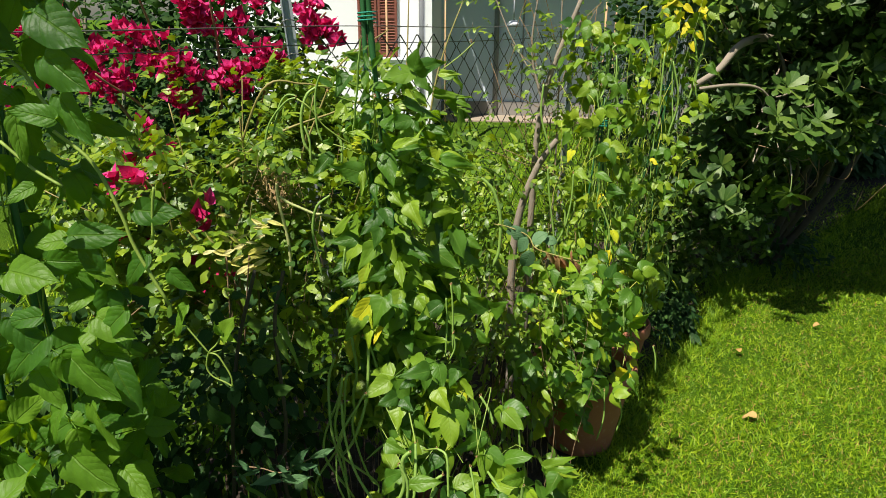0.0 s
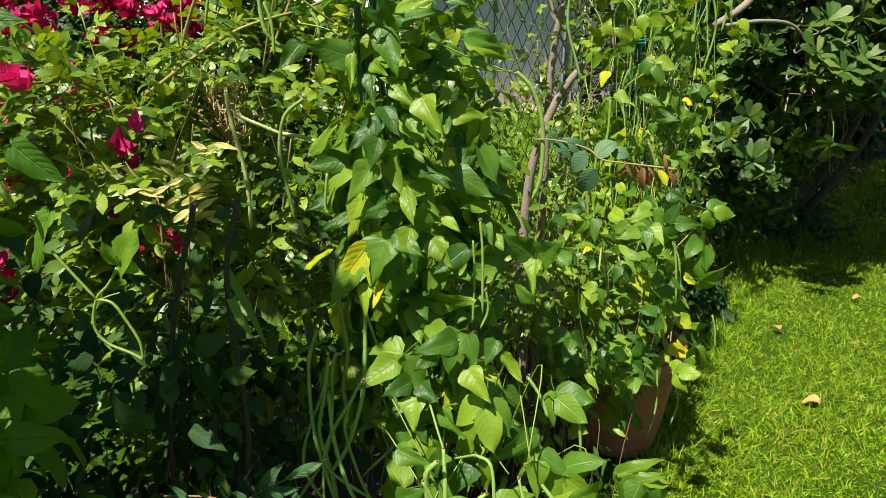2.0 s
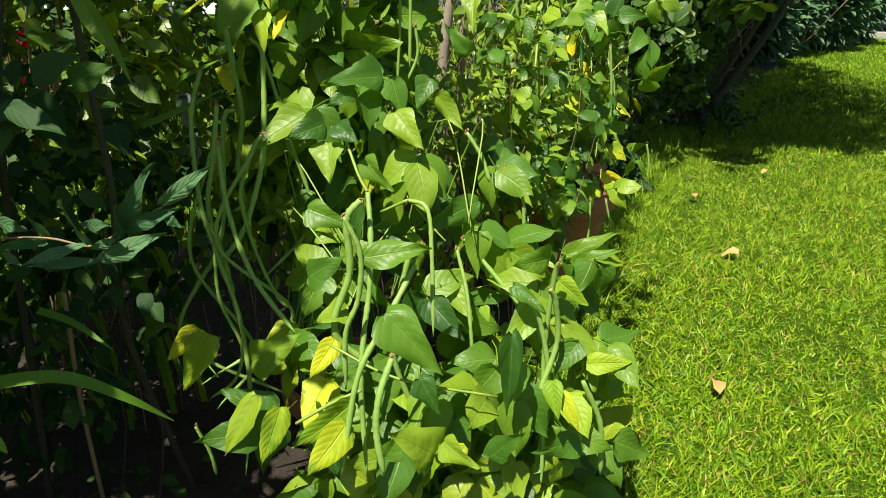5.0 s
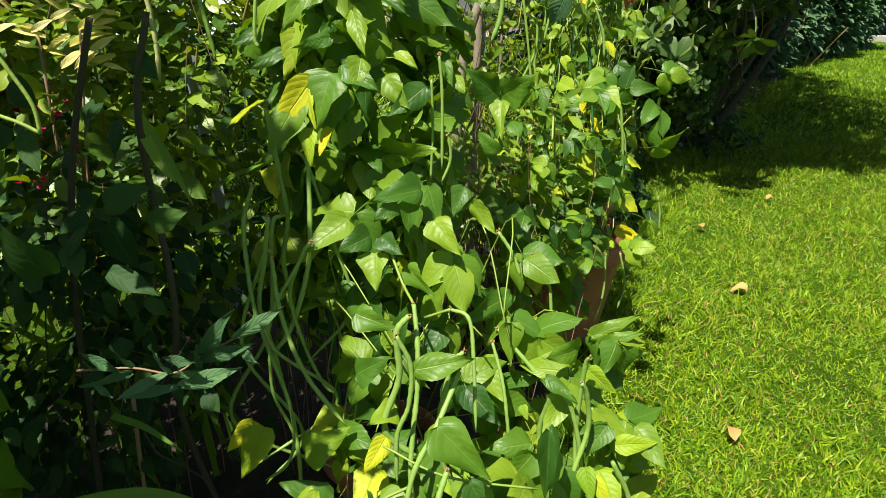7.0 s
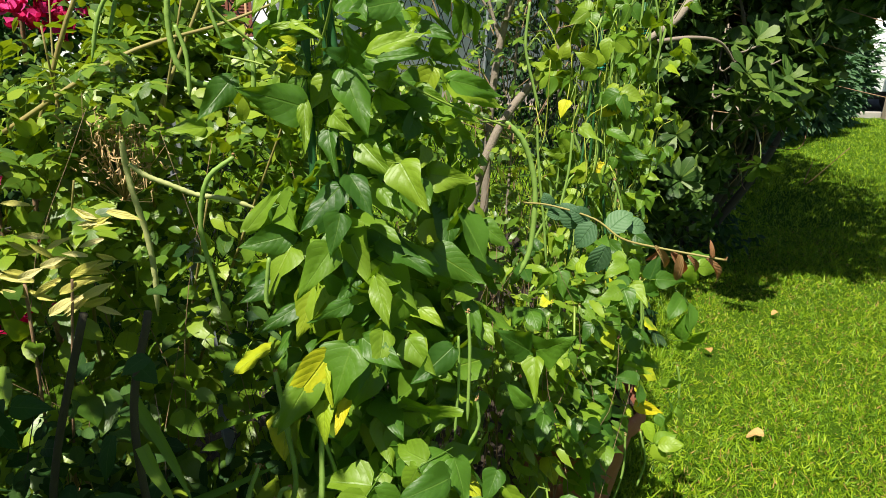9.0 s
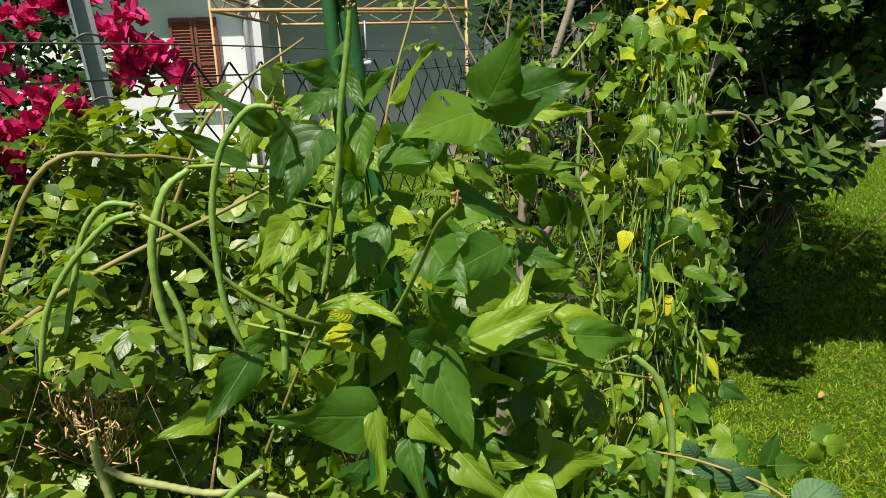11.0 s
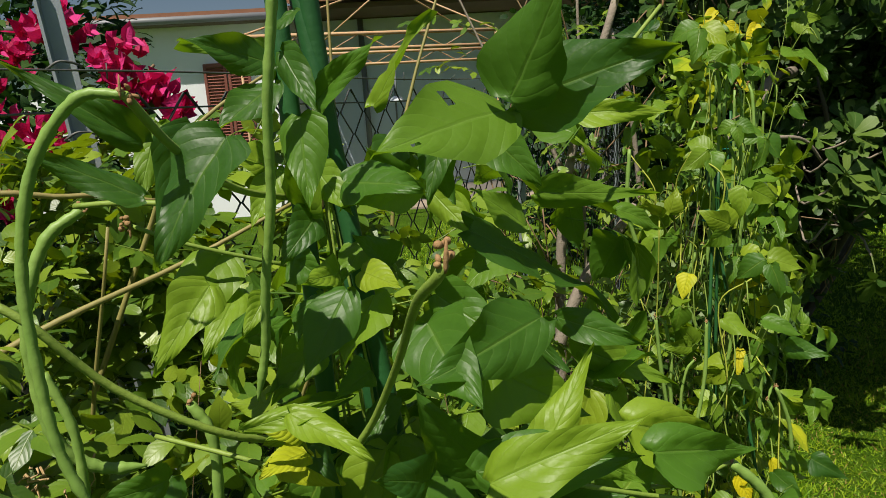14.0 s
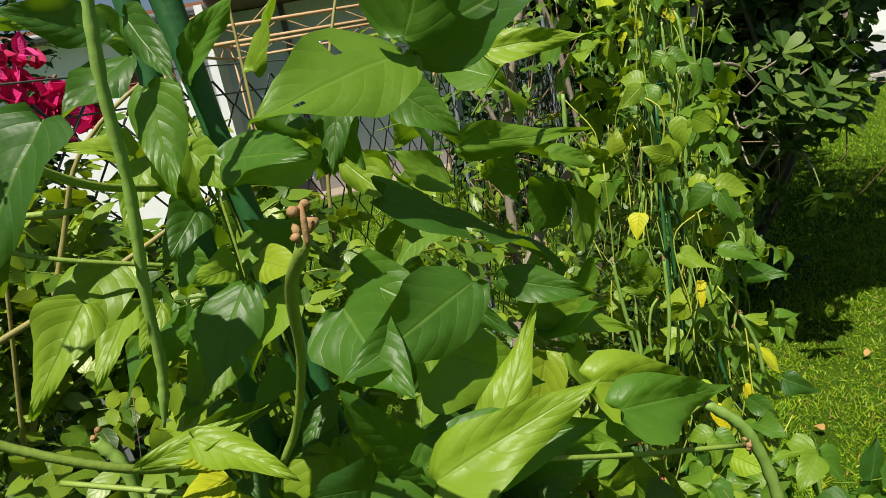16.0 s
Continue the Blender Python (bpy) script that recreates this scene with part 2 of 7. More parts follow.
def scatter_mesh(name, shape, poses, material):
    """One mesh of many copies of a shape."""
    v = np.array(shape.v)
    k, count = len(v), len(poses)
    m = np.array([[list(r) for r in p] for p in poses])
    allv = np.einsum("nij,kj->nki", m[:, :3, :3], v) + m[:, None, :3, 3]
    me = bpy.data.meshes.new(name)
    corners = np.array([i for f in shape.f for i in f], dtype=np.int64)
    sizes = np.array([len(f) for f in shape.f], dtype=np.int64)
    loops = (corners[None, :] + (np.arange(count) * k)[:, None]).ravel()
    totals = np.tile(sizes, count)
    me.vertices.add(count * k)
    me.vertices.foreach_set("co", allv.astype(np.float32).ravel())
    me.loops.add(len(loops))
    me.loops.foreach_set("vertex_index", loops.astype(np.int32))
    me.polygons.add(len(totals))
    me.polygons.foreach_set("loop_start", (np.cumsum(totals) - totals).astype(np.int32))
    me.update(calc_edges=True)
    finish(me, np.tile(np.array(shape.uv, dtype=np.float32), (count, 1)), material)
    return me


def part(name, me, parent, label="", m=None, kind=""):
    """Links a mesh (or a bmesh with its material) as one object under a thing or a part; m is its pose in the world."""
    ob = new(name, me)
    if parent is not None:
        ob.parent = parent
        ob.matrix_parent_inverse = world_of[parent.name].inverted()
    ob.matrix_basis = m if m is not None else Matrix()
    world_of[ob.name] = ob.matrix_basis.copy()
    return tagged(ob, label=label, kind=kind)


world_of = {}


def thing(name, label, category, at=(0, 0, 0), group="", kind=""):
    ob = new(name)
    ob.empty_display_size = 0.1
    ob.matrix_basis = Matrix.Translation(at)
    world_of[ob.name] = ob.matrix_basis.copy()
    return tagged(ob, label=label, category=category, group=group, kind=kind)


def solid(name, me, label, category, group="", kind="", m=None):
    ob = new(name, me)
    if m is not None:
        ob.matrix_basis = m
    world_of[ob.name] = ob.matrix_basis.copy()
    return tagged(ob, label=label, category=category, group=group, kind=kind)


def spline(points, steps):
    """A smooth line through a few points."""
    pts = [Vector(p) for p in points]
    pts = [pts[0] * 2 - pts[1], *pts, pts[-1] * 2 - pts[-2]]
    line = []
    for i in range(1, len(pts) - 2):
        a, b, c, d = pts[i - 1:i + 3]
        for s in range(steps):
            t = s / steps
            line.append(0.5 * ((2 * b) + (c - a) * t + (2 * a - 5 * b + 4 * c - d) * t * t + (3 * b - a - 3 * c + d) * t ** 3))
    line.append(pts[-2])
    return line


def tube(line, radius, sides=6, ends=True):
    """A tube along a line; radius is a number or a function of the way along it."""
    s = Shape()
    side = None
    for i, p in enumerate(line):
        way = (line[min(i + 1, len(line) - 1)] - line[max(i - 1, 0)]).normalized()
        if side is None:
            side = way.orthogonal().normalized()
        side = (side - way * side.dot(way)).normalized()
        up = way.cross(side)
        t = i / (len(line) - 1)
        r = radius(t) if callable(radius) else radius
        for k in range(sides):
            a = 2 * math.pi * k / sides
            s.v.append(tuple(p + side * (r * math.cos(a)) + up * (r * math.sin(a))))
            s.uv.append((0.5 + 0.001 * k, t))
        if i:
            b = (i - 1) * sides
            s.f += [(b + k, b + (k + 1) % sides, b + sides + (k + 1) % sides, b + sides + k) for k in range(sides)]
    if ends:
        s.f.append(tuple(range(sides))[::-1])
        n = len(s.v)
        s.f.append(tuple(range(n - sides, n)))
    return s


def stem(points, radius, material, parent, name="stem", steps=5, sides=6, label=""):
    return part(name, mesh_of(tube(spline(points, steps), radius, sides), name, material), parent, label)


def box(size, at=(0, 0, 0), bevel=0.0, m=None):
    bm = bmesh.new()
    bmesh.ops.create_cube(bm, size=1.0, matrix=Matrix.Translation(at) @ Matrix.Diagonal((*size, 1)))
    if bevel:
        bmesh.ops.bevel(bm, geom=bm.edges[:], offset=bevel, segments=2, affect="EDGES")
    if m is not None:
        bm.transform(m)
    return bm


def made(bm, name, material, smooth=False):
    me = bpy.data.meshes.new(name)
    bm.to_mesh(me)
    bm.free()
    me.materials.append(material)
    if smooth:
        me.polygons.foreach_set("use_smooth", np.full(len(me.polygons), True))
    return me


def lathe(profile, segments, name, material):
    s = Shape()
    for r, z in profile:
        for k in range(segments):
            a = 2 * math.pi * k / segments
            s.v.append((r * math.cos(a), r * math.sin(a), z))
            s.uv.append((k / segments, z))
    n = segments
    for i in range(len(profile) - 1):
        s.f += [(i * n + k, i * n + (k + 1) % n, (i + 1) * n + (k + 1) % n, (i + 1) * n + k) for k in range(n)]
    return mesh_of(s, name, material)


# ---- leaf shapes: along +y, face towards +z, length 1 ----
OVATE = ((0, .02), (.05, .19), (.13, .3), (.24, .345), (.38, .325), (.55, .255), (.72, .16), (.86, .08), (.95, .03), (1, .0))
SPEAR = ((0, .02), (.04, .2), (.1, .33), (.19, .37), (.32, .325), (.5, .235), (.7, .14), (.87, .055), (1, .0))
OVAL = ((0, .02), (.1, .2), (.25, .31), (.42, .34), (.6, .31), (.76, .22), (.9, .1), (1, .0))
SPOON = ((0, .03), (.15, .06), (.35, .12), (.55, .19), (.72, .23), (.86, .2), (.95, .12), (1, .02))
BROAD = ((0, .03), (.04, .16), (.1, .27), (.2, .35), (.33, .375), (.48, .345), (.64, .27), (.8, .17), (.92, .075), (1, .0))
BRIAR = ((0, .02), (.1, .15), (.25, .24), (.42, .265), (.6, .235), (.78, .145), (.92, .05), (1, .0))
LANCE = ((0, .02), (.12, .1), (.3, .16), (.5, .155), (.7, .11), (.88, .04), (1, .0))
HEART = ((0, .05), (.05, .27), (.15, .39), (.3, .42), (.5, .36), (.7, .23), (.88, .08), (1, .0))


def width_at(profile, t):
    for (a, wa), (b, wb) in zip(profile, profile[1:]):
        if a <= t <= b:
            s = (t - a) / (b - a)
            return wa + (wb - wa) * (0.6 * s + 0.4 * s * s * (3 - 2 * s))
    return 0.0


def leaf_shape(profile, rows=8, cols=4, fold=0.15, droop=0.18, lop=0.0, pucker=0.013, wavy=0.04, seed=0, lobes=0.07):
    """fold: how far the halves rise from the midrib; droop: how far the tip bends down; lop: one half wider; lobes: how far the base reaches back."""
    rnd = random.Random(seed)
    ph = rnd.uniform(0, 6)
    s = Shape()
    for i in range(rows + 1):
        t = i / rows
        tt = 0.8 * (0.5 - 0.5 * math.cos(math.pi * t)) + 0.2 * t
        w = max(width_at(profile, tt), 0.004) * (1 + 0.05 * math.sin(tt * 13 + ph))
        back = lobes * max(0.0, 1 - tt / 0.3) ** 1.5 * (1 if i else 0)
        for j in range(cols + 1):
            u = 2 * j / cols - 1
            half = w * (1 + lop * (1 if u > 0 else -1))
            x = u * half
            z = fold * abs(u) * half - droop * tt * tt
            z += pucker * math.cos(tt * 22 - abs(u) * 5) * (0.3 + 0.7 * abs(u)) * (w / 0.36)
            z += wavy * abs(u) ** 2 * math.sin(tt * 7 + ph + u) - 0.22 * abs(u) ** 4 * half * (0.5 + 0.5 * math.sin(ph * 3 + 2 * u))
            s.v.append((x + 0.03 * math.sin(tt * 3 + ph) * tt, tt - back * abs(u) - 0.5 * droop * tt ** 3, z))
            s.uv.append((0.5 + u * 0.5, tt))
    c = cols + 1
    for i in range(rows):
        for j in range(cols):
            s.f.append((i * c + j, i * c + j + 1, (i + 1) * c + j + 1, (i + 1) * c + j))
    return s


def three_leaflets(profile, seed, petiole=0.75, rows=9, cols=4, hang=0.0, bend=0.45):
    """A bean leaf: a stalk along +y, two side leaflets and a hanging middle one; the leaflets about 1 long."""
    rnd = random.Random(seed)
    s = tube([Vector((0, 0, 0)), Vector((0, petiole * 0.5, 0.05)), Vector((0, petiole, 0)), Vector((0, petiole + 0.2, -0.04))], 0.013, 4, False)
    tilt = lambda a: rnd.uniform(-a, a)
    slim = Matrix.Diagonal((0.84, 1, 1, 1))
    mid = pose(0, petiole + 0.2, -0.04, -60 - hang + tilt(22), tilt(22), tilt(16)) @ slim
    s.join(leaf_shape(profile, rows, cols, rnd.uniform(0.05, 0.4), rnd.uniform(-0.1, bend), 0, 0.016, 0.075, seed), mid)
    for sign in (-1, 1):
        m = pose(0.02 * sign, petiole, 0, -36 - hang + tilt(24), -sign * (20 + tilt(24)), -sign * (66 + tilt(20))) @ slim
        s.join(leaf_shape(profile, rows, cols, rnd.uniform(0.05, 0.4), rnd.uniform(-0.1, bend), 0.18 * sign, 0.016, 0.075, seed + sign), m)
    return s


def feather_leaf(profile, pairs, seed, size=0.45, rows=5, cols=2):
    """A compound leaf along +y, with leaflets in pairs and one at the end; about 1 long."""
    rnd = random.Random(seed)
    s = tube([Vector((0, 0, 0)), Vector((0, 0.5, 0.03)), Vector((0, 1 - size * 0.8, -0.02))], 0.012, 4, False)
    end = 1 - size * 0.8
    s.join(leaf_shape(profile, rows, cols, 0.2, 0.2, seed=seed), pose(0, end, -0.02, -15, 0, 0) @ Matrix.Scale(size, 4))
    for i in range(pairs):
        y = end * (0.35 + 0.62 * i / max(pairs - 1, 1)) - 0.03
        for sign in (-1, 1):
            m = pose(0, y, 0.01, rnd.uniform(-25, 5), -sign * rnd.uniform(0, 25), -sign * rnd.uniform(50, 75)) @ Matrix.Scale(size * rnd.uniform(0.8, 1.0), 4)
            s.join(leaf_shape(profile, rows, cols, 0.2, 0.15, seed=seed + i), m)
    return s


def rosette(profile, count, seed, rows=5, cols=2):
    """A whorl of leaves round +z at a twig's end; leaves about 1 long."""
    rnd = random.Random(seed)
    s = tube([Vector((0, 0, -0.9)), Vector((0.03, 0, -0.4)), Vector((0, 0, 0))], 0.03, 4, False)
    for k in range(count):
        m = pose(0, 0, 0, rnd.uniform(5, 50), rnd.uniform(-15, 15), 360 * k * 0.382 + rnd.uniform(-12, 12)) @ Matrix.Scale(rnd.uniform(0.7, 1.05), 4)
        s.join(leaf_shape(profile, rows, cols, 0.15, rnd.uniform(0.05, 0.3), seed=seed + k), m)
    return s


def facing(at, along, normal, size, spin=0.0):
    """The pose of a leaf at a place: +y goes along, +z towards normal."""
    y = Vector(along).normalized()
    z = Vector(normal)
    z = (z - y * z.dot(y))
    z = z.normalized() if z.length > 1e-4 else y.orthogonal().normalized()
    x = y.cross(z)
    m = Matrix((x, y, z)).transposed().to_4x4()
    return Matrix.Translation(at) @ m @ pose(0, 0, 0, 0, spin, 0) @ Matrix.Scale(size, 4)


def jitter(rnd, a):
    return Vector((rnd.gauss(0, a), rnd.gauss(0, a), rnd.gauss(0, a)))


# ---- ground ----
EDGE = ((-0.2, 0.2), (0.28, 1.2), (0.46, 1.9), (0.63, 2.5), (0.8, 2.9), (1.05, 3.35), (1.35, 3.85), (1.68, 4.5), (2.0, 5.15), (3.3, 6.5), (4.8, 8.5), (6.5, 11.0), (7.7, 12.7), (9.5, 15.5))


def edge_x(y):
    """The x of the line between the bed and the lawn."""
    for (xa, ya), (xb, yb) in zip(EDGE, EDGE[1:]):
        if y <= yb:
            return xa + (xb - xa) * (y - ya) / (yb - ya)
    return EDGE[-1][0]


def hump(x, y):
    return 0.012 * noise.noise(Vector((x * 1.3, y * 1.3, 0))) + 0.006 * noise.noise(Vector((x * 6, y * 6, 2)))


def sheet(xs, ys, height, name, material):
    s = Shape()
    for y in ys:
        for x in xs:
            s.v.append((x, y, height(x, y)))
            s.uv.append((x, y))
    n = len(xs)
    s.f = [(j * n + i, j * n + i + 1, (j + 1) * n + i + 1, (j + 1) * n + i) for j in range(len(ys) - 1) for i in range(n - 1)]
    return mesh_of(s, name, material)


fine = [-6 + 0.15 * i for i in range(121)]
xs = [-900, -300, -100, -40, -20, -10, *fine, 15, 20, 40, 100, 300, 900]
ys = [-900, -300, -100, -40, -15, -6, -3, *[-2 + 0.15 * i for i in range(115)], 17, 20, 30, 60, 150, 400, 900]
solid("ground", sheet(xs, ys, lambda x, y: hump(x, y) if abs(x) < 14 and -2 < y < 15 else -0.02, "ground", TURF), "short green turf reaching to the horizon", "ground", kind="structure")


def bed():
    """A sheet of dark soil, 2 to 5 cm over the turf, that ends at the lawn's edge."""
    s = Shape()
    rows = [0.2 + 0.12 * i for i in range(75)]
    cols = 22
    for y in rows:
        right = edge_x(y) - 0.03 + 0.03 * noise.noise(Vector((0, y * 5, 7)))
        left = right - 1.9 - max(0.0, (1.5 - y)) * 0.6
        for j in range(cols + 1):
            t = j / cols
            x = left + (right - left) * t
            rise = 0.045 * min(1.0, (1 - t) * 5, t * 8) - 0.02
            s.v.append((x, y, hump(x, y) + rise + 0.02 * noise.noise(Vector((x * 5, y * 5, 4))) * min(1.0, (1 - t) * 5)))
            s.uv.append((x, y))
    n = cols + 1
    s.f = [(j * n + i, j * n + i + 1, (j + 1) * n + i + 1, (j + 1) * n + i) for j in range(len(rows) - 1) for i in range(cols)]
    solid("garden_bed", mesh_of(s, "garden_bed", SOIL), "dark bare soil of a planted garden bed", "garden bed", kind="structure")


bed()


def blade_shape(seed, rows=3, lean=0.5):
    s = Shape()
    for i in range(rows + 1):
        t = i / rows
        w = 0.5 * (1 - t ** 1.6) + 0.02
        for u in (-1, 1):
            s.v.append((u * w, lean * t * t * 12, t * (1 - 0.25 * lean * t) * 12))
            s.uv.append((0.5 + 0.3 * u, t))
    s.f = [(2 * i, 2 * i + 1, 2 * i + 3, 2 * i + 2) for i in range(rows)]
    return s


def blades(count, rnd, where, width, tall, shape, material=None, flat=24):
    poses = []
    while len(poses) < count:
        x, y = where(rnd)
        h = rnd.uniform(0.45, 1.0) * tall * min(1.2, 0.8 + 0.4 * noise.noise(Vector((x * 2.5, y * 2.5, 9))) + 0.5 * noise.noise(Vector((x * 14, y * 14, 3))))
        w = width * rnd.uniform(0.7, 1.3)
        m = pose(x, y, hump(x, y) - 0.004, rnd.gauss(0, flat), rnd.gauss(0, flat), rnd.uniform(0, 360))
        poses.append(m @ Matrix.Diagonal((w, h / 12, h / 12, 1)))
    return scatter_mesh("lawn_grass", shape, poses, material or BLADE)


def lawn():
    rnd = random.Random(11)

    def near(r):
        y = 1.4 + 4.6 * r.random() ** 1.15
        return edge_x(y) - 0.05 + r.random() ** 1.0 * (0.7 + (y - 1.0) * 0.75), y

    def far(r):
        y = r.uniform(4.8, 13.2)
        return edge_x(y) - 0.1 + r.random() * (3.2 + 0.25 * y), y

    solid("lawn_grass", blades(185000, rnd, near, 0.0058, 0.055, blade_shape(1, 2, 0.7), flat=56), "bright green mown lawn grass in sunlight", "grass", kind="stuff")
    solid("lawn_grass", blades(60000, rnd, far, 0.009, 0.07, blade_shape(2, 2, 0.6)), "bright green lawn grass with tree shade across it", "grass", kind="stuff")

    solid("lawn_straw", blades(17000, rnd, near, 0.004, 0.055, blade_shape(6, 2, 0.3), DRY, 55), "dry straw scattered through the lawn", "straw", kind="stuff")

    def rim(r):
        y = 1.3 + 4.2 * r.random()
        return edge_x(y) + r.gauss(-0.03, 0.06), y

    solid("edge_grass", blades(7500, rnd, rim, 0.0045, 0.11, blade_shape(3, 4, 0.8)), "long uncut grass along the bed's edge", "grass", kind="stuff")

    def tufts(r):
        y = 3.35 + 2.0 * r.random()
        return edge_x(y) - 0.02 - 0.55 * r.random() ** 1.3, y

    solid("edge_grass", blades(2600, rnd, tufts, 0.0055, 0.13, blade_shape(5, 4, 0.9)), "long shaded grass between pots and lawn", "grass", kind="stuff")

    def under(r):
        y = r.uniform(4.7, 8.6)
        return edge_x(y) + 0.05 - 1.5 * r.random(), y

    solid("edge_grass", blades(12000, rnd, under, 0.007, 0.1, blade_shape(7, 3, 0.8)), "thin shaded grass under the shrubs", "grass", kind="stuff")

    def back(r):
        y = r.uniform(3.6, 13.0)
        return edge_x(y) - 1.6 - r.random() * 4.5, y

    solid("rough_grass", blades(26000, rnd, back, 0.008, 0.2, blade_shape(4, 3, 0.7)), "rough knee-high grass behind the fence", "grass", kind="stuff")


lawn()


# ---- house, its yard and the far end ----
def wall_material():
    n = Nodes("white_render")
    p = n.place()
    base = n.mix(n.noise(1.3, 5.0, 0.6, p), (0.8, 0.83, 0.89), (0.86, 0.88, 0.92))
    base = n.mix(n.math("MULTIPLY", n.noise(9.0, 5.0, 0.7, p), 0.25), base, (0.6, 0.6, 0.58))
    n.bump(n.noise(60.0, 4.0, 0.6, p), 0.3, 0.006)
    return n.set(base, 0.9)


WALL = wall_material()
# render with the eave's shade and blue skylight mixed into its colour
SHADEWALL = paint_material("shade_tinted_render", (0.62, 0.7, 0.85), (0.68, 0.75, 0.88), 0.9, 2.0)
SHUTTER = paint_material("brown_shutter_paint", (0.17, 0.05, 0.035), (0.24, 0.08, 0.055), 0.55, 5.0)
ROOFTILE = paint_material("roof_tile", (0.3, 0.12, 0.07), (0.42, 0.2, 0.12), 0.85, 5.0)
SOFFIT = paint_material("soffit_boards", (0.12, 0.08, 0.06), (0.18, 0.13, 0.1), 0.8, 8.0)
RUST = paint_material("rusty_painted_steel", (0.45, 0.2, 0.05), (0.62, 0.48, 0.32), 0.7, 9.0)
PIPE = paint_material("grey_downpipe", (0.16, 0.17, 0.19), (0.22, 0.23, 0.25), 0.5, 6.0)


def house():
    top = thing("house", "single-storey white rendered house with brown louvred shutters", "house", (0, 14, 0))
    part("wall", made(box((2.9, 0.3, 3.3), (-2.75, 14.15, 1.65)), "wall", WALL), top, "sunlit white rendered wall")
    part("wall", made(box((2.4, 0.3, 3.3), (-5.4, 14.15, 1.65)), "wall", WALL), top, "white rendered wall")
    part("wall", made(box((7.6, 0.3, 3.3), (2.502, 14.35, 1.65)), "wall", SHADEWALL), top, "rendered wall tinted blue-grey for the shade of a deep eave")
    part("porch_wall", made(box((0.12, 1.3, 3.3), (-1.36, 13.35, 1.65)), "porch_wall", WALL), top, "white end wall of the porch")
    part("plinth", made(box((7.6, 0.06, 0.3), (2.5, 14.18, 0.15)), "plinth", paint_material("plinth_paint", (0.2, 0.19, 0.18), (0.3, 0.28, 0.26), 0.9)), top)
    # roof: a slab with rows of tiles over a boarded soffit
    part("soffit", made(box((5.4, 1.7, 0.08), (-4.0, 14.5, 3.34)), "soffit", SOFFIT), top)
    part("soffit", made(box((7.8, 2.4, 0.08), (2.6, 14.15, 3.36)), "soffit", SOFFIT), top)
    part("roof", made(box((5.5, 3.0, 0.14)), "roof", ROOFTILE), top, m=pose(-4.05, 15.1, 3.62, 8, 0, 0))
    bm = box((8.0, 3.8, 0.14), (0, 0, 0))
    roof = part("roof", made(bm, "roof", ROOFTILE), top, "tiled roof with a deep eave", m=pose(2.7, 14.6, 3.68, 6, 0, 0))
    gutter = tube([Vector((-6.7, 13.6, 3.36)), Vector((-4, 13.6, 3.36)), Vector((-1.3, 13.6, 3.36))], 0.06, 8)
    part("gutter", mesh_of(gutter, "gutter", PIPE), top)
    for x, y in ((-1.66, 13.93), (-0.2, 14.13)):
        part("downpipe", mesh_of(tube([Vector((x, y, 0)), Vector((x, y, 1.7)), Vector((x, y, 3.3))], 0.05, 8), "downpipe", PIPE), top)
    # shutters: two leaves of louvres over the window
    for k in (0, 1):
        x0 = -2.92 + k * 0.4
        leaf = part("shutter", made(box((0.36, 0.02, 1.46), (x0 + 0.19, 13.965, 1.92)), "shutter", SHUTTER), top, "closed brown louvred shutter")
        for sx in (0.025, 0.355):
            part("stile", made(box((0.05, 0.05, 1.5), (x0 + sx, 13.95, 1.92), 0.006), "stile", SHUTTER), leaf)
        for z in (1.2, 1.92, 2.64):
            part("rail", made(box((0.28, 0.05, 0.07), (x0 + 0.19, 13.952, z), 0.006), "rail", SHUTTER), leaf)
        slat = made(box((0.28, 0.045, 0.012), (0, 0, 0)), "slat", SHUTTER)
        for i in range(26):
            z = 1.26 + i * 0.0525
            if abs(z - 1.92) > 0.05:
                part("slat", slat, leaf, m=pose(x0 + 0.19, 13.95, z, 35, 0, 0))
    part("window_sill", made(box((1.1, 0.12, 0.05), (-2.5, 13.95, 1.13), 0.008), "window_sill", WALL), top)
    # a door in the set-back wall, hardly more than its joint
    part("door", made(box((0.03, 0.02, 2.2), (0.32, 14.19, 1.2)), "door", PIPE), top, "dark joint of a closed grey door")
    part("door", made(box((1.0, 0.03, 2.2), (0.85, 14.187, 1.2), 0.01), "door", SHADEWALL), top, "plain door in the wall's blue-grey shade tint")


house()
solid("patio", made(box((7.6, 0.85, 0.06), (2.6, 13.75, 0.0), 0.01), "patio", paint_material("brown_paving", (0.26, 0.21, 0.16), (0.36, 0.3, 0.23), 0.9, 3.0)), "brown paved strip before the house", "patio", kind="structure")


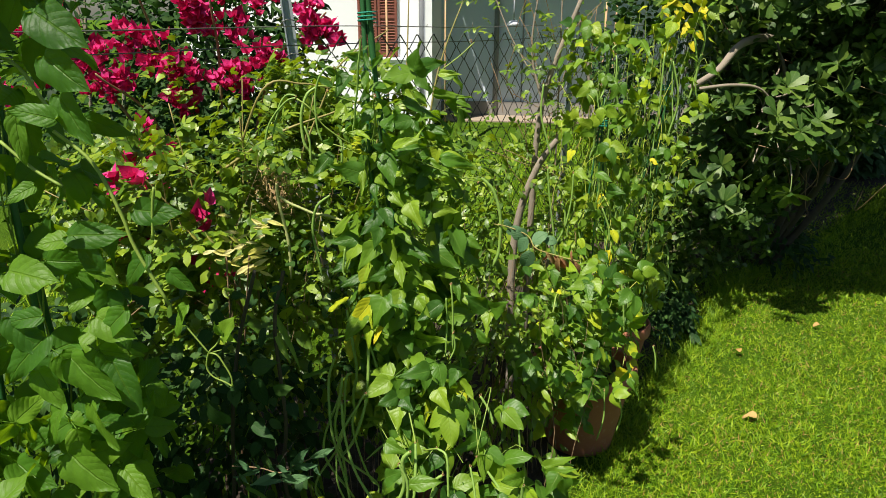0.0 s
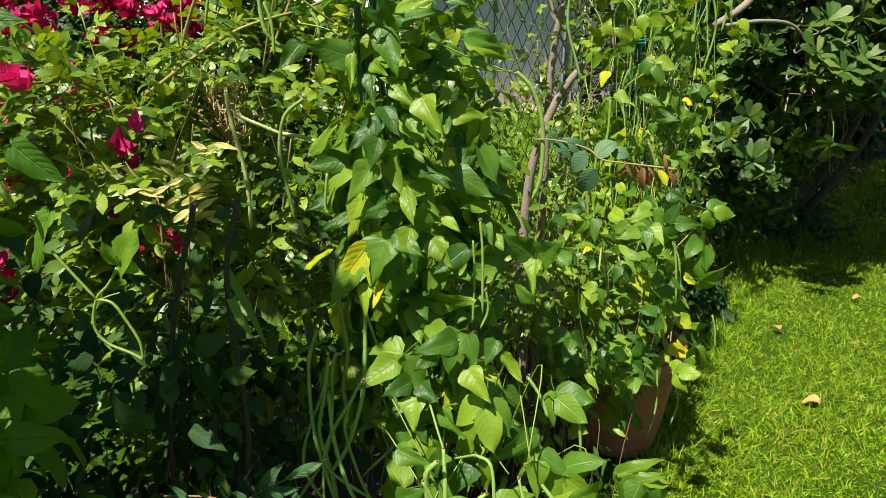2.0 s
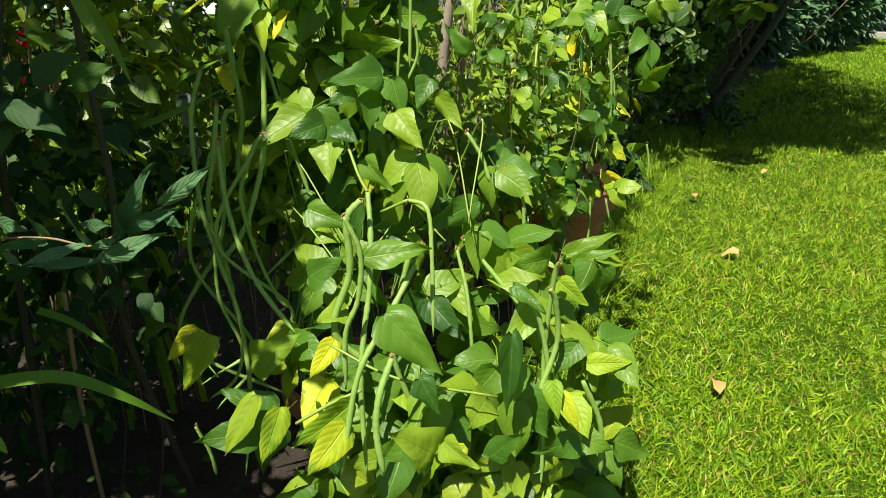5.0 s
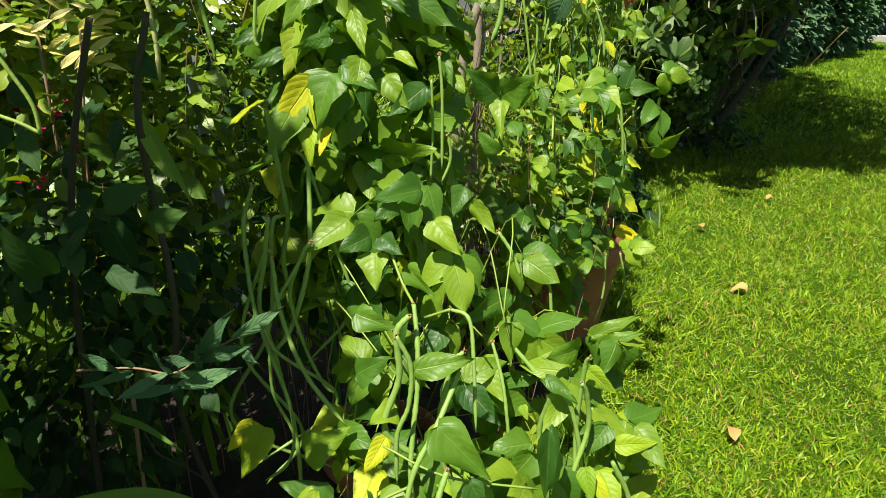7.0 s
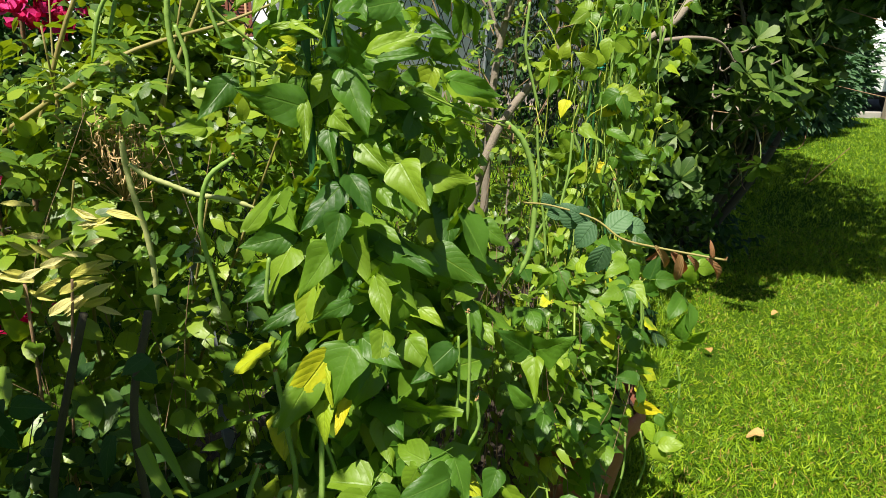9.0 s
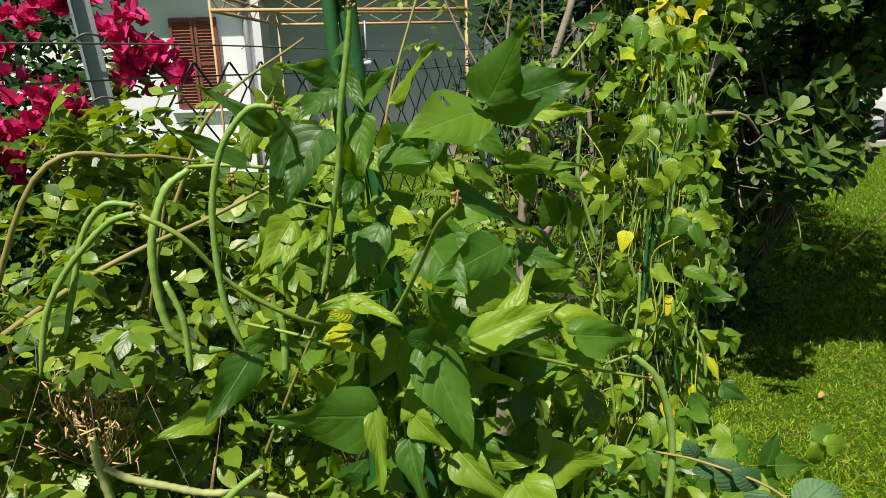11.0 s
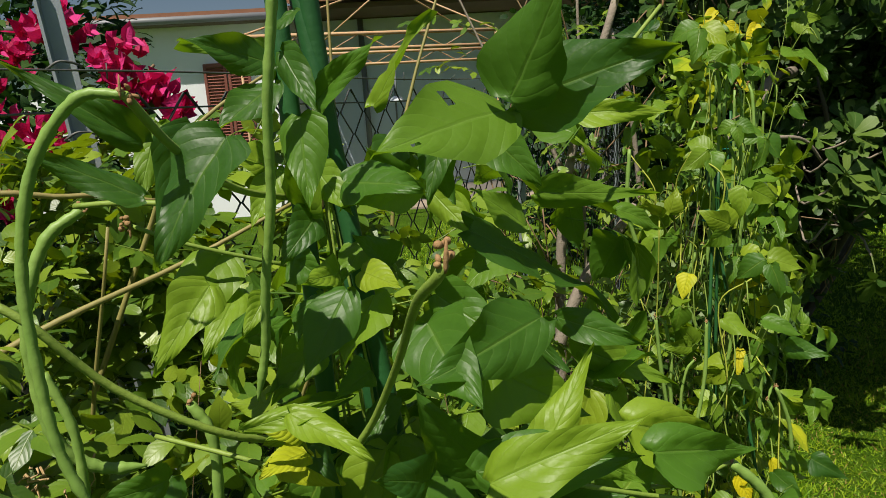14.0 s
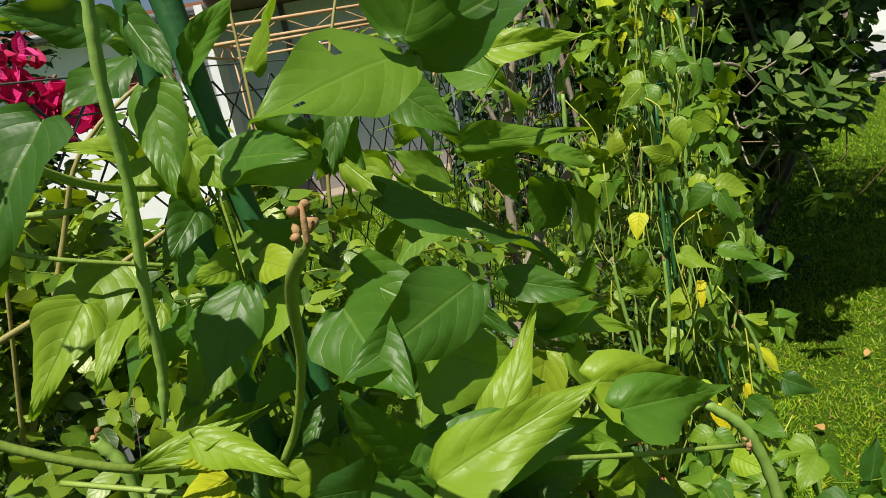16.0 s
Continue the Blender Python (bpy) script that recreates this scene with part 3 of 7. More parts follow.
def gazebo():
    """A light steel frame of lattice beams, rusty, in front of the house."""
    top = thing("gazebo_frame", "bare rusty steel gazebo frame with lattice beams", "gazebo", (0, 9, 0))
    z0, z1 = 2.38, 2.54
    a, b, c = Vector((-1.42, 9.0, 0)), Vector((1.35, 9.6, 0)), Vector((-0.95, 11.6, 0))
    d = b + c - a
    for p, q in ((a, b), (c, d), (a, c), (b, d)):
        for z in (z0, z1):
            part("beam", mesh_of(tube([p + Vector((0, 0, z)), (p + q) / 2 + Vector((0, 0, z)), q + Vector((0, 0, z))], 0.02, 6), "beam", RUST), top)
        n = 9
        line = [p.lerp(q, i / n) + Vector((0, 0, z0 if i % 2 else z1)) for i in range(n + 1)]
        part("lattice", mesh_of(tube(line, 0.009, 4), "lattice", RUST), top)
    for p in (a, b, c, d):
        part("post", mesh_of(tube([p, p + Vector((0, 0, 1.2)), p + Vector((0, 0, z1))], 0.014, 6), "post", RUST), top)
    peak = (a + d) / 2 + Vector((0, 0, 3.25))
    for p in (a, b, c, d):
        foot = p + Vector((0, 0, z1))
        part("rafter", mesh_of(tube([foot, (foot + peak) / 2, peak], 0.011, 5), "rafter", RUST), top)
    hook = (a + b) / 2 + Vector((0.2, 0.3, 0))
    lamp = part("hanging_lamp", mesh_of(tube([hook + Vector((0, 0, 2.28)), hook + Vector((0, 0, 2.0)), hook + Vector((0, 0, 1.86))], 0.012, 6), "hanging_lamp", ZINC), top, "small white lamp on a rod")
    part("shade", lathe(((0.02, 0.07), (0.06, 0.05), (0.1, 0.0), (0.095, 0.0), (0.05, 0.04)), 14, "shade", WALL), lamp, m=Matrix.Translation(hook + Vector((0, 0, 1.8))))


gazebo()


def parked_van():
    """A white van at the lawn's far end: body, sill, windows, wheels."""
    paint = paint_material("white_car_paint", (0.75, 0.78, 0.8), (0.8, 0.82, 0.84), 0.25, 1.0, 0.0, 0.0)
    glass = Nodes("blue_tinted_glass").set((0.03, 0.09, 0.2), 0.08, 0.0, 0.8)
    black = paint_material("black_rubber", (0.012, 0.012, 0.012), (0.025, 0.025, 0.025), 0.8, 30.0)
    at = pose(11.7, 14.5, 0, 0, 0, 4)
    top = thing("van", "white parked van with blue tinted windows", "van", (11.7, 14.5, 0))
    s = Shape()
    outline = ((-2.3, 0.42), (-2.38, 0.75), (-2.25, 1.05), (-1.75, 1.2), (-1.15, 1.85), (1.9, 1.92), (2.25, 1.7), (2.35, 0.9), (2.3, 0.42))
    inset = (0.0, 0.0, 0.0, 0.02, 0.16, 0.16, 0.12, 0.0, 0.0)
    for sign in (-1, 1):
        for (x, z), i in zip(outline, inset):
            s.v.append((x, sign * (0.86 - i), z))
            s.uv.append((x, z))
    n = len(outline)
    s.f = [tuple(range(n)), tuple(range(2 * n - 1, n - 1, -1))] + [(k, k + n, (k + 1) % n + n, (k + 1) % n) for k in range(n)]
    part("body", mesh_of(s, "body", paint, False), top, m=at)
    for x0, x1 in ((-1.0, 0.0), (0.1, 1.0), (1.1, 1.9)):
        part("window", made(box((x1 - x0, 0.03, 0.42), ((x0 + x1) / 2, -0.79, 1.52), 0.01, pose(0, 0, 0)), "window", glass), top, "blue tinted side window", m=at)
    part("sill", made(box((4.4, 1.6, 0.2), (0, 0, 0.36), 0.03), "sill", black), top, "black plastic sill", m=at)
    for x in (-1.5, 1.45):
        for y in (-0.76, 0.76):
            w = at @ pose(x, y, 0.32, 90, 0, 0)
            tyre = part("wheel", lathe(((0.18, -0.1), (0.3, -0.1), (0.32, -0.06), (0.32, 0.06), (0.3, 0.1), (0.18, 0.1)), 24, "wheel", black), top, m=w)
            part("rim", lathe(((0.0, 0.06), (0.08, 0.07), (0.17, 0.1), (0.19, 0.1), (0.19, -0.1), (0.0, -0.06)), 24, "rim", ZINC), tyre, m=w)
    part("bumper", made(box((0.12, 1.7, 0.25), (-2.36, 0, 0.5), 0.04), "bumper", black), top, m=at)


parked_van()
post_far = thing("boundary_post", "weathered wooden post at the lawn's far end", "post", (9.3, 12.62, 0))
part("shaft", made(box((0.1, 0.1, 2.5), (9.3, 12.62, 1.25), 0.01), "shaft", BARK), post_far)


CONCRETE = paint_material("pale_concrete", (0.36, 0.34, 0.31), (0.5, 0.48, 0.44), 0.9, 6.0)
solid("kerb", made(box((9.0, 0.14, 0.12), (13.0, 12.84, 0.05), 0.012, pose(0, 0, 0)), "kerb", CONCRETE), "pale concrete kerb where the lawn ends", "kerb", kind="structure")
solid("road", made(box((16.0, 9.0, 0.03), (16.5, 17.42, 0.005)), "road", paint_material("asphalt", (0.04, 0.04, 0.042), (0.07, 0.068, 0.066), 0.9, 5.0)), "dark asphalt drive beyond the lawn", "road", kind="structure")


# ---- fence ----
F0, FD = Vector((-0.6, 3.17, 0)), Vector((1.17, 1.86, 0)).normalized()


def fence():
    top = thing("chain_link_fence", "weathered chain-link fence with galvanised angle posts and straining wires", "fence", tuple(F0))
    angle = math.degrees(math.atan2(FD.y, FD.x))
    for k, (lean, tall) in enumerate(((-4.6, 2.07), (1.0, 1.9), (0.5, 2.0), (0, 2.0), (0.8, 2.0))):
        p = F0 + FD * ((0, 2.2, -2.3, 4.5, 6.8)[k])
        bm = box((0.042, 0.006, tall), (0, 0, tall / 2))
        bm2 = box((0.006, 0.03, tall - 0.03), (-0.018, -0.018, tall / 2))
        me2 = bpy.data.meshes.new("flange")
        bm2.to_mesh(me2)
        bm.from_mesh(me2)
        bm2.free()
        for v in bm.verts:      # cut the top corner off aslant
            if v.co.z > tall - 0.05 and v.co.x > 0.01:
                v.co.z -= 0.04
        post = part("post", made(bm, "post", ZINC), top, m=pose(p.x, p.y, 0, 0, lean, 12))
        for z in (1.86, 1.72, 1.1):
            loop = tube(spline([(-0.03, -0.03, z), (0.0, -0.036, z + 0.012), (0.03, -0.006, z), (0.0, 0.02, z - 0.01), (-0.03, -0.03, z)], 4), 0.003, 4)
            part("wire_tie", mesh_of(loop, "wire_tie", WIRE), post, m=pose(p.x, p.y, 0, 0, lean, 12))
    for z, sag in ((1.84, 0.012), (1.765, 0.01), (1.1, 0.01), (0.3, 0.01)):
        pts = [F0 + FD * s + Vector((0.02, -0.02, z - sag * math.sin(s * 1.3) ** 2)) for s in (-4.6, -3.4, -2.3, -1.2, 0, 1.1, 2.2, 3.4, 4.5, 5.7, 6.8)]
        part("straining_wire", mesh_of(tube(spline(pts, 4), 0.0022, 5), "straining_wire", WIRE), top)
    # barbs on the top wire
    barb = tube([Vector((-0.012, 0, -0.008)), Vector((0, 0, 0)), Vector((0.012, 0, 0.009))], 0.0014, 4)
    for i in range(60):
        p = F0 + FD * (-4.4 + i * 0.13) + Vector((0.02, -0.02, 1.838))
        if i % 3 == 0:
            part("barb", mesh_of(barb, "barb", WIRE), top, m=pose(p.x, p.y, p.z, 0, 20 * i, 40 * i))
    # the netting: zigzag wires hooked into each other
    pitch, step = 0.065, 0.066
    s = Shape()
    count = int(6.9 / pitch)
    for i in range(count):
        base = -0.02 + i * pitch
        line = []
        for j in range(27):
            off = pitch * (0.5 if (i + j) % 2 else -0.5)
            z = 0.08 + j * step
            bulge = 0.012 * noise.noise(Vector((base, z * 2, 0)))
            w = 0.003 if (j + i) % 2 else -0.003
            line.append(F0 + FD * (base + off) + Vector((-FD.y, FD.x, 0)) * (bulge + w) + Vector((0.02, -0.02, z)))
        s.join(tube(line, 0.0034, 4, False))
    part("netting", mesh_of(s, "netting", NET), top, "dark diamond wire netting", kind="stuff")


fence()


# ---- plants ----
UP = Vector((0, 0, 1))
TRI = [mesh_of(three_leaflets((OVATE, SPEAR, OVATE, BROAD, SPEAR)[k % 5], 20 + k, 0.6 + 0.08 * (k % 4), bend=0.3), "bean_leaf", BEAN) for k in range(7)]
TRI_HANG = [mesh_of(three_leaflets((OVATE, SPEAR, OVATE, SPEAR)[k % 4], 120 + k, 0.35 + 0.1 * (k % 3), 10, 4, 14, 0.18), "bean_leaf", BEAN_PALE if k % 3 == 2 else BEAN) for k in range(9)]
TRI_PALE = [mesh_of(three_leaflets((OVATE, SPEAR, SPEAR)[k % 3], 30 + k, 0.6 + 0.08 * (k % 4)), "bean_leaf", BEAN_PALE) for k in range(4)]
ONE = [mesh_of(leaf_shape((SPEAR, OVATE, SPEAR, BROAD)[k], 16, 6, 0.12 + 0.06 * k, 0.03 + 0.05 * k, 0.1 * (k % 3 - 1), 0.022, 0.07, 60 + k), "bean_leaflet", BEAN) for k in range(4)]
TRI_NEAR = [mesh_of(three_leaflets((OVATE, HEART, OVATE)[k % 3], 50 + k, 0.6, 16, 6), "bean_leaf", BEAN_QUILT) for k in range(3)]
ONE_NEAR = [mesh_of(leaf_shape((OVATE, HEART, OVATE)[k], 18, 8, 0.12, 0.2, 0.05, 0.022, 0.05, 66 + k), "bean_leaflet", BEAN_QUILT) for k in range(3)]
ONE_YELLOW = [mesh_of(leaf_shape((OVATE, HEART)[k], 10, 6, 0.2, 0.15, 0, 0.02, 0.04, 70 + k), "yellow_leaflet", BEAN_YELLOW) for k in range(2)]
ROSE_LEAF = [feather_leaf((BRIAR, OVAL, BRIAR, BRIAR)[k], 2 + k % 2, 80 + k, 0.46) for k in range(4)]


def bean_leaf(parent, rnd, at, out, size, yellow=0.0, up=0.6, pale=0.0, forms=None, loose=0.55):
    """One leaf of three leaflets at a place, its stalk going outward and its face to the sun."""
    m = facing(at, Vector(out) + UP * 0.05 + jitter(rnd, 0.3), UP * up + SUN * 0.45 + Vector(out) * 0.35 + jitter(rnd, loose), size)
    if rnd.random() < yellow:
        return part("leaf", rnd.choice(ONE_YELLOW), parent, "yellowing leaf", facing(Vector(at) + Vector(out) * size * 0.6, Vector(out) - UP * rnd.uniform(0.2, 1.6) + jitter(rnd, 0.4), UP * 0.3 + SUN * 0.5 + Vector(out) * 0.4 + jitter(rnd, 0.3), size * rnd.uniform(0.8, 1.15)))
    return part("leaf", rnd.choice(forms or (TRI_NEAR if pale < 0 else TRI_PALE if rnd.random() < pale else TRI)), parent, m=m)


def holed(shape, gone):
    """The same leaf with a few small fields eaten away."""
    return Shape(shape.v, [f for k, f in enumerate(shape.f) if k not in gone], shape.uv)


FORMS = {
    "holed": mesh_of(holed(leaf_shape(OVATE, 22, 10, 0.12, 0.12, 0.05, 0.012, 0.04, 9), (87, 88, 143)), "leaflet", BEAN),
    "round": mesh_of(leaf_shape(OVAL, 8, 4, 0.2, 0.2, seed=5), "leaflet", FEATHER),
    "russet": mesh_of(leaf_shape(OVAL, 8, 4, 0.4, 0.3, seed=6), "leaflet", RUSSET),
    "lance": mesh_of(leaf_shape(LANCE, 10, 4, 0.25, 0.12, seed=7), "leaflet", FEATHER),
    "near": ONE_NEAR[0],
    "near_round": ONE_NEAR[1],
    "lobed": mesh_of(leaf_shape(SPEAR, 18, 8, 0.15, 0.15, 0.05, 0.015, 0.06, 14), "leaflet", BEAN),
    # dim: a leaflet whose green is darkened to look shaded
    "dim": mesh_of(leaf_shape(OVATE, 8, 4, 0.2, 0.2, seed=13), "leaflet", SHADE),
    "ageing": mesh_of(leaf_shape(OVATE, 12, 6, 0.25, 0.1, 0, 0.02, 0.05, 73), "leaflet", BEAN_PALE),
    "gold": mesh_of(leaf_shape(OVATE, 10, 6, 0.2, 0.15, 0, 0.02, 0.04, 72), "leaflet", BEAN_GOLD),
    "pale": mesh_of(leaf_shape(BRIAR, 8, 4, 0.35, 0.25, seed=8), "leaflet", PALE),
}


def leaflet(parent, base, tip, facing_way=(0, 0, 0), kind=0, yellow=False, wide=1.0, form=""):
    """A single leaflet from its base to its tip; facing_way is added to the direction that it faces."""
    b, t = Vector(base), Vector(tip)
    normal = SUN * 0.5 + Vector((0.45 * math.sin(b.x * 190 + t.z * 300), -0.75, 0.35 * math.sin(b.z * 170 + t.x * 300))) + Vector(facing_way)
    me = FORMS[form] if form else (ONE_YELLOW[kind % 2] if yellow else ONE[(kind + int(abs(b.x * 1000)) % 3 * (kind == 0)) % 4])
    part("leaflet", me, parent, "yellowing leaflet" if yellow else "", facing(b, t - b, normal, (t - b).length * 1.04) @ Matrix.Diagonal((wide * 0.84, 1, 1, 1)))


def knot_shape(p, size=1.0):
    s = Shape()
    r = random.Random(int(abs(p.x + p.z) * 9000))
    for k in range(9):      # shrunken buds round a dry tip
        c = p + Vector((r.gauss(0, 0.0022), r.gauss(0, 0.002), r.uniform(-0.004, 0.006))) * size
        d = (Vector((r.gauss(0, 1), r.gauss(0, 1), r.gauss(0.4, 1))).normalized() * r.uniform(0.002, 0.0045) if k else Vector((0.001, 0, 0.012))) * size
        w = r.uniform(0.0009, 0.0021) * size * (0.5 if k == 0 else 1.0)
        s.join(tube([c - d * 0.5, c - d * 0.3, c + d * 0.1, c + d * 0.5], (lambda w, q: (lambda t: w * (0.25 + 0.9 * math.sin(math.pi * min(1.0, t * 0.9 + 0.05)) + q * math.sin(9 * t))))(w, r.uniform(-0.2, 0.2)), 7))
    return s


def knot(parent, at, size=1.0):
    part("knot", mesh_of(knot_shape(Vector(at), size), "knot", KNOT), parent, "withered brown flower knot")


def strap(parent, points, width):
    """A long flat leaf with a slight keel, along a few points."""
    line = spline(points, 6)
    s = Shape()
    for k, p in enumerate(line):
        t = k / (len(line) - 1)
        way = (line[min(k + 1, len(line) - 1)] - line[max(k - 1, 0)]).normalized()
        side = way.cross(Vector((0.1, -0.7, 0.7))).normalized()
        w = width * (1 - t ** 3) + 0.0006
        s.v += [tuple(p - side * w), tuple(p + Vector((0, 0.3, -0.3)) * w), tuple(p + side * w)]
        s.uv += [(0.1, t), (0.5, t), (0.9, t)]
        if k:
            b = 3 * (k - 1)
            s.f += [(b, b + 1, b + 4, b + 3), (b + 1, b + 2, b + 5, b + 4)]
    part("blade", mesh_of(s, "blade", STRAP), parent)


def pod(parent, points, radius=0.0042, material=None, knot=True):
    """A long bean: a bumpy tube with a tapering tip, hung from a withered flower knot."""
    line = spline(points, 9)
    n = len(line)
    me = mesh_of(tube(line, lambda t: radius * (0.75 + 0.25 * min(1, t * 8)) * (1 + 0.11 * math.sin(t * n * 2.3) + 0.05 * math.sin(t * n * 0.9)) * min(1.0, 0.25 + (1 - t) * 9), 7), "pod", material or POD)
    body = part("pod", me, parent)
    if knot:
        part("knot", mesh_of(knot_shape(Vector(points[0]), 0.85), "knot", KNOT), body, "withered brown flower knot")
    return body


def random_pod(parent, rnd, top, length, radius=0.004, sway=0.05, material=None):
    p = Vector(top)
    a = rnd.uniform(0, 6.28)
    side = Vector((math.cos(a), math.sin(a) * 0.6, 0))
    pts = [p, p + side * 0.02 + UP * -0.03, p + side * sway * rnd.uniform(0.3, 1) - UP * length * 0.4, p + side * sway * rnd.uniform(-0.5, 1) - UP * length * 0.75, p + side * sway * rnd.uniform(-0.6, 1.4) - UP * length]
    pod(parent, pts, radius, material)


def terracotta_pot(name, at, radius, tall, label):
    top = thing(name, label, "flower pot", at)
    rim = radius
    prof = ((0.0, 0.0), (rim * 0.62, 0.0), (rim * 0.64, 0.01), (rim * 0.88, tall - 0.075), (rim * 0.9, tall - 0.07), (rim * 0.985, tall - 0.06), (rim, tall - 0.045), (rim, tall - 0.012), (rim * 0.98, tall), (rim * 0.92, tall + 0.002), (rim * 0.89, tall - 0.012), (rim * 0.86, tall - 0.05))
    part("body", lathe(prof, 48, "body", CLAY), top, m=Matrix.Translation(at))
    soil = ((0.0, tall - 0.04), (rim * 0.5, tall - 0.036), (rim * 0.87, tall - 0.05))
    part("soil", lathe(soil, 32, "soil", SOIL), top, "dark potting soil", m=Matrix.Translation(at))
    return top


def stakes(parent, feet, head, tall, radius=0.008):
    """Green plastic-coated poles that meet at the head, bound with twine."""
    for k, f in enumerate(feet):
        a, h = Vector(f), Vector(head) + Vector((radius * (1.25 * k - 1.25), radius * (0.6 if k == 1 else -0.5), 0))
        way = (h - a) / (h.z - a.z)
        n = 24
        line = [a + way * (tall * i / n) for i in range(n + 1)]
        part("stake", mesh_of(tube(line, lambda t: radius * (1 + 0.05 * math.sin(t * 150)), 10), "stake", STAKE), parent, "green plastic-coated stake")
    h = Vector(head)
    coil = [h + Vector((0.026 * math.cos(a * 0.7), 0.022 * math.sin(a * 0.7), -0.012 + 0.0011 * a)) for a in range(28)]
    part("twine", mesh_of(tube(coil, 0.0022, 5), "twine", TWINE), parent, "teal binding twine")


def twining(parent, rnd, foot, head, turns, radius, r=0.0028, material=VINE):
    a, h = Vector(foot), Vector(head)
    ph = rnd.uniform(0, 6.28)
    pts = [a.lerp(h, i / 24) + Vector((math.cos(ph + turns * i * 0.26), math.sin(ph + turns * i * 0.26), 0)) * radius * rnd.uniform(0.6, 1.2) * (1 - 0.75 * i / 24) for i in range(25)]
    pts[-1].z -= 0.03
    stem(pts, lambda s: r * (1 - 0.55 * s), material, parent, "vine", 2, 5)


def main_bean():
    rnd = random.Random(101)
    terracotta_pot("flower_pot", (-0.06, 2.12, 0.005), 0.15, 0.2, "terracotta pot hidden under the climbing bean")
    top = thing("bean_plant", "tall climbing long-bean plant on tied green stakes, hung with pods", "bean plant", (-0.06, 2.04, 0.3))
    head = (-0.187, 2.13, 1.87)
    feet = ((-0.15, 2.06, 0.15), (0.03, 2.06, 0.15), (-0.07, 2.2, 0.15))
    stakes(top, feet, head, 1.96, 0.0074)
    for f in feet:
        for k in range(2):
            twining(top, rnd, f, Vector(head) - UP * 0.12, rnd.uniform(2.5, 4.5), 0.022, 0.0022)
    # the column
    for i in range(180):
        z = 0.6 + 0.92 * (i + rnd.random()) / 180
        half = 0.135 if z < 1.45 else 0.135 - 0.25 * (z - 1.45)
        a = -1.8 + rnd.gauss(0, 1.1)
        out = Vector((math.cos(a), math.sin(a), 0))
        bean_leaf(top, rnd, Vector((-0.08 + half * math.cos(a) * rnd.uniform(0.5, 1), (2.13 if z < 1.4 else 2.17) + 0.06 * math.sin(a), z)), out, rnd.uniform(0.08, 0.115) if z < 1.3 else rnd.uniform(0.05, 0.075), 0.02 + (0.05 if z < 0.95 else 0), forms=TRI_HANG, loose=0.8)
    for i in range(34):      # shaded leaves behind the stakes
        a = rnd.uniform(0.2, 2.9)
        out = Vector((math.cos(a), math.sin(a), 0))
        bean_leaf(top, rnd, Vector((rnd.uniform(-0.22, 0.03), rnd.uniform(2.18, 2.26), rnd.uniform(1.3, 1.7))), out, rnd.uniform(0.05, 0.075))
    # the skirt that spills forward and to the lawn
    for i in range(72):
        x = rnd.uniform(-0.1, 0.4)
        z = rnd.uniform(0.12, 0.95 - 0.85 * max(0.0, x))
        y = 2.0 - 0.28 * (1 - z) + rnd.uniform(-0.08, 0.12)
        out = Vector((0.7 * (x - 0.05) + rnd.gauss(0, 0.4), -1.0, 0)).normalized()
        bean_leaf(top, rnd, (x, y, z), out, rnd.uniform(0.075, 0.11), 0.1 if z < 0.6 else 0.03, pale=0.35)
    for i in range(80):      # low leaves at its foot
        x = rnd.uniform(-0.16, 0.42)
        out = Vector((0.6 * x + rnd.gauss(0, 0.4), -1.0, 0)).normalized()
        bean_leaf(top, rnd, (x, 1.82 - 0.15 * rnd.random() + 0.3 * max(0.0, x - 0.1), rnd.uniform(0.12, 0.5)), out, rnd.uniform(0.07, 0.105), 0.16, pale=0.4)
    for i in range(14):
        x = rnd.uniform(-0.15, 0.36)
        p = Vector((x, 1.85, rnd.uniform(0.3, 0.8)))
        stem([Vector((-0.02 + x * 0.3, 2.02, 0.32)), p + Vector((0, 0.08, 0.05)), p + Vector((rnd.uniform(-0.1, 0.15), -0.08, -rnd.uniform(0, 0.15)))], 0.0016, VINE, top, "vine", 5, 5)
    # the bunch of pods beside the column
    for i in range(4):
        x = -0.235 + rnd.gauss(0, 0.045)
        z = rnd.uniform(0.78, 1.06)
        random_pod(top, rnd, (x, 1.9 + rnd.uniform(-0.04, 0.06), z), rnd.uniform(0.4, 0.62), rnd.uniform(0.0033, 0.004), 0.14)
    for i in range(6):
        x = rnd.uniform(-0.05, 0.3)
        random_pod(top, rnd, (x, 1.7 + rnd.uniform(-0.06, 0.05), 0.77 - 0.35 * max(0, x) + rnd.uniform(-0.08, 0.03)), rnd.uniform(0.25, 0.45), rnd.uniform(0.004, 0.0055), 0.05)
    return top


MAIN = main_bean()


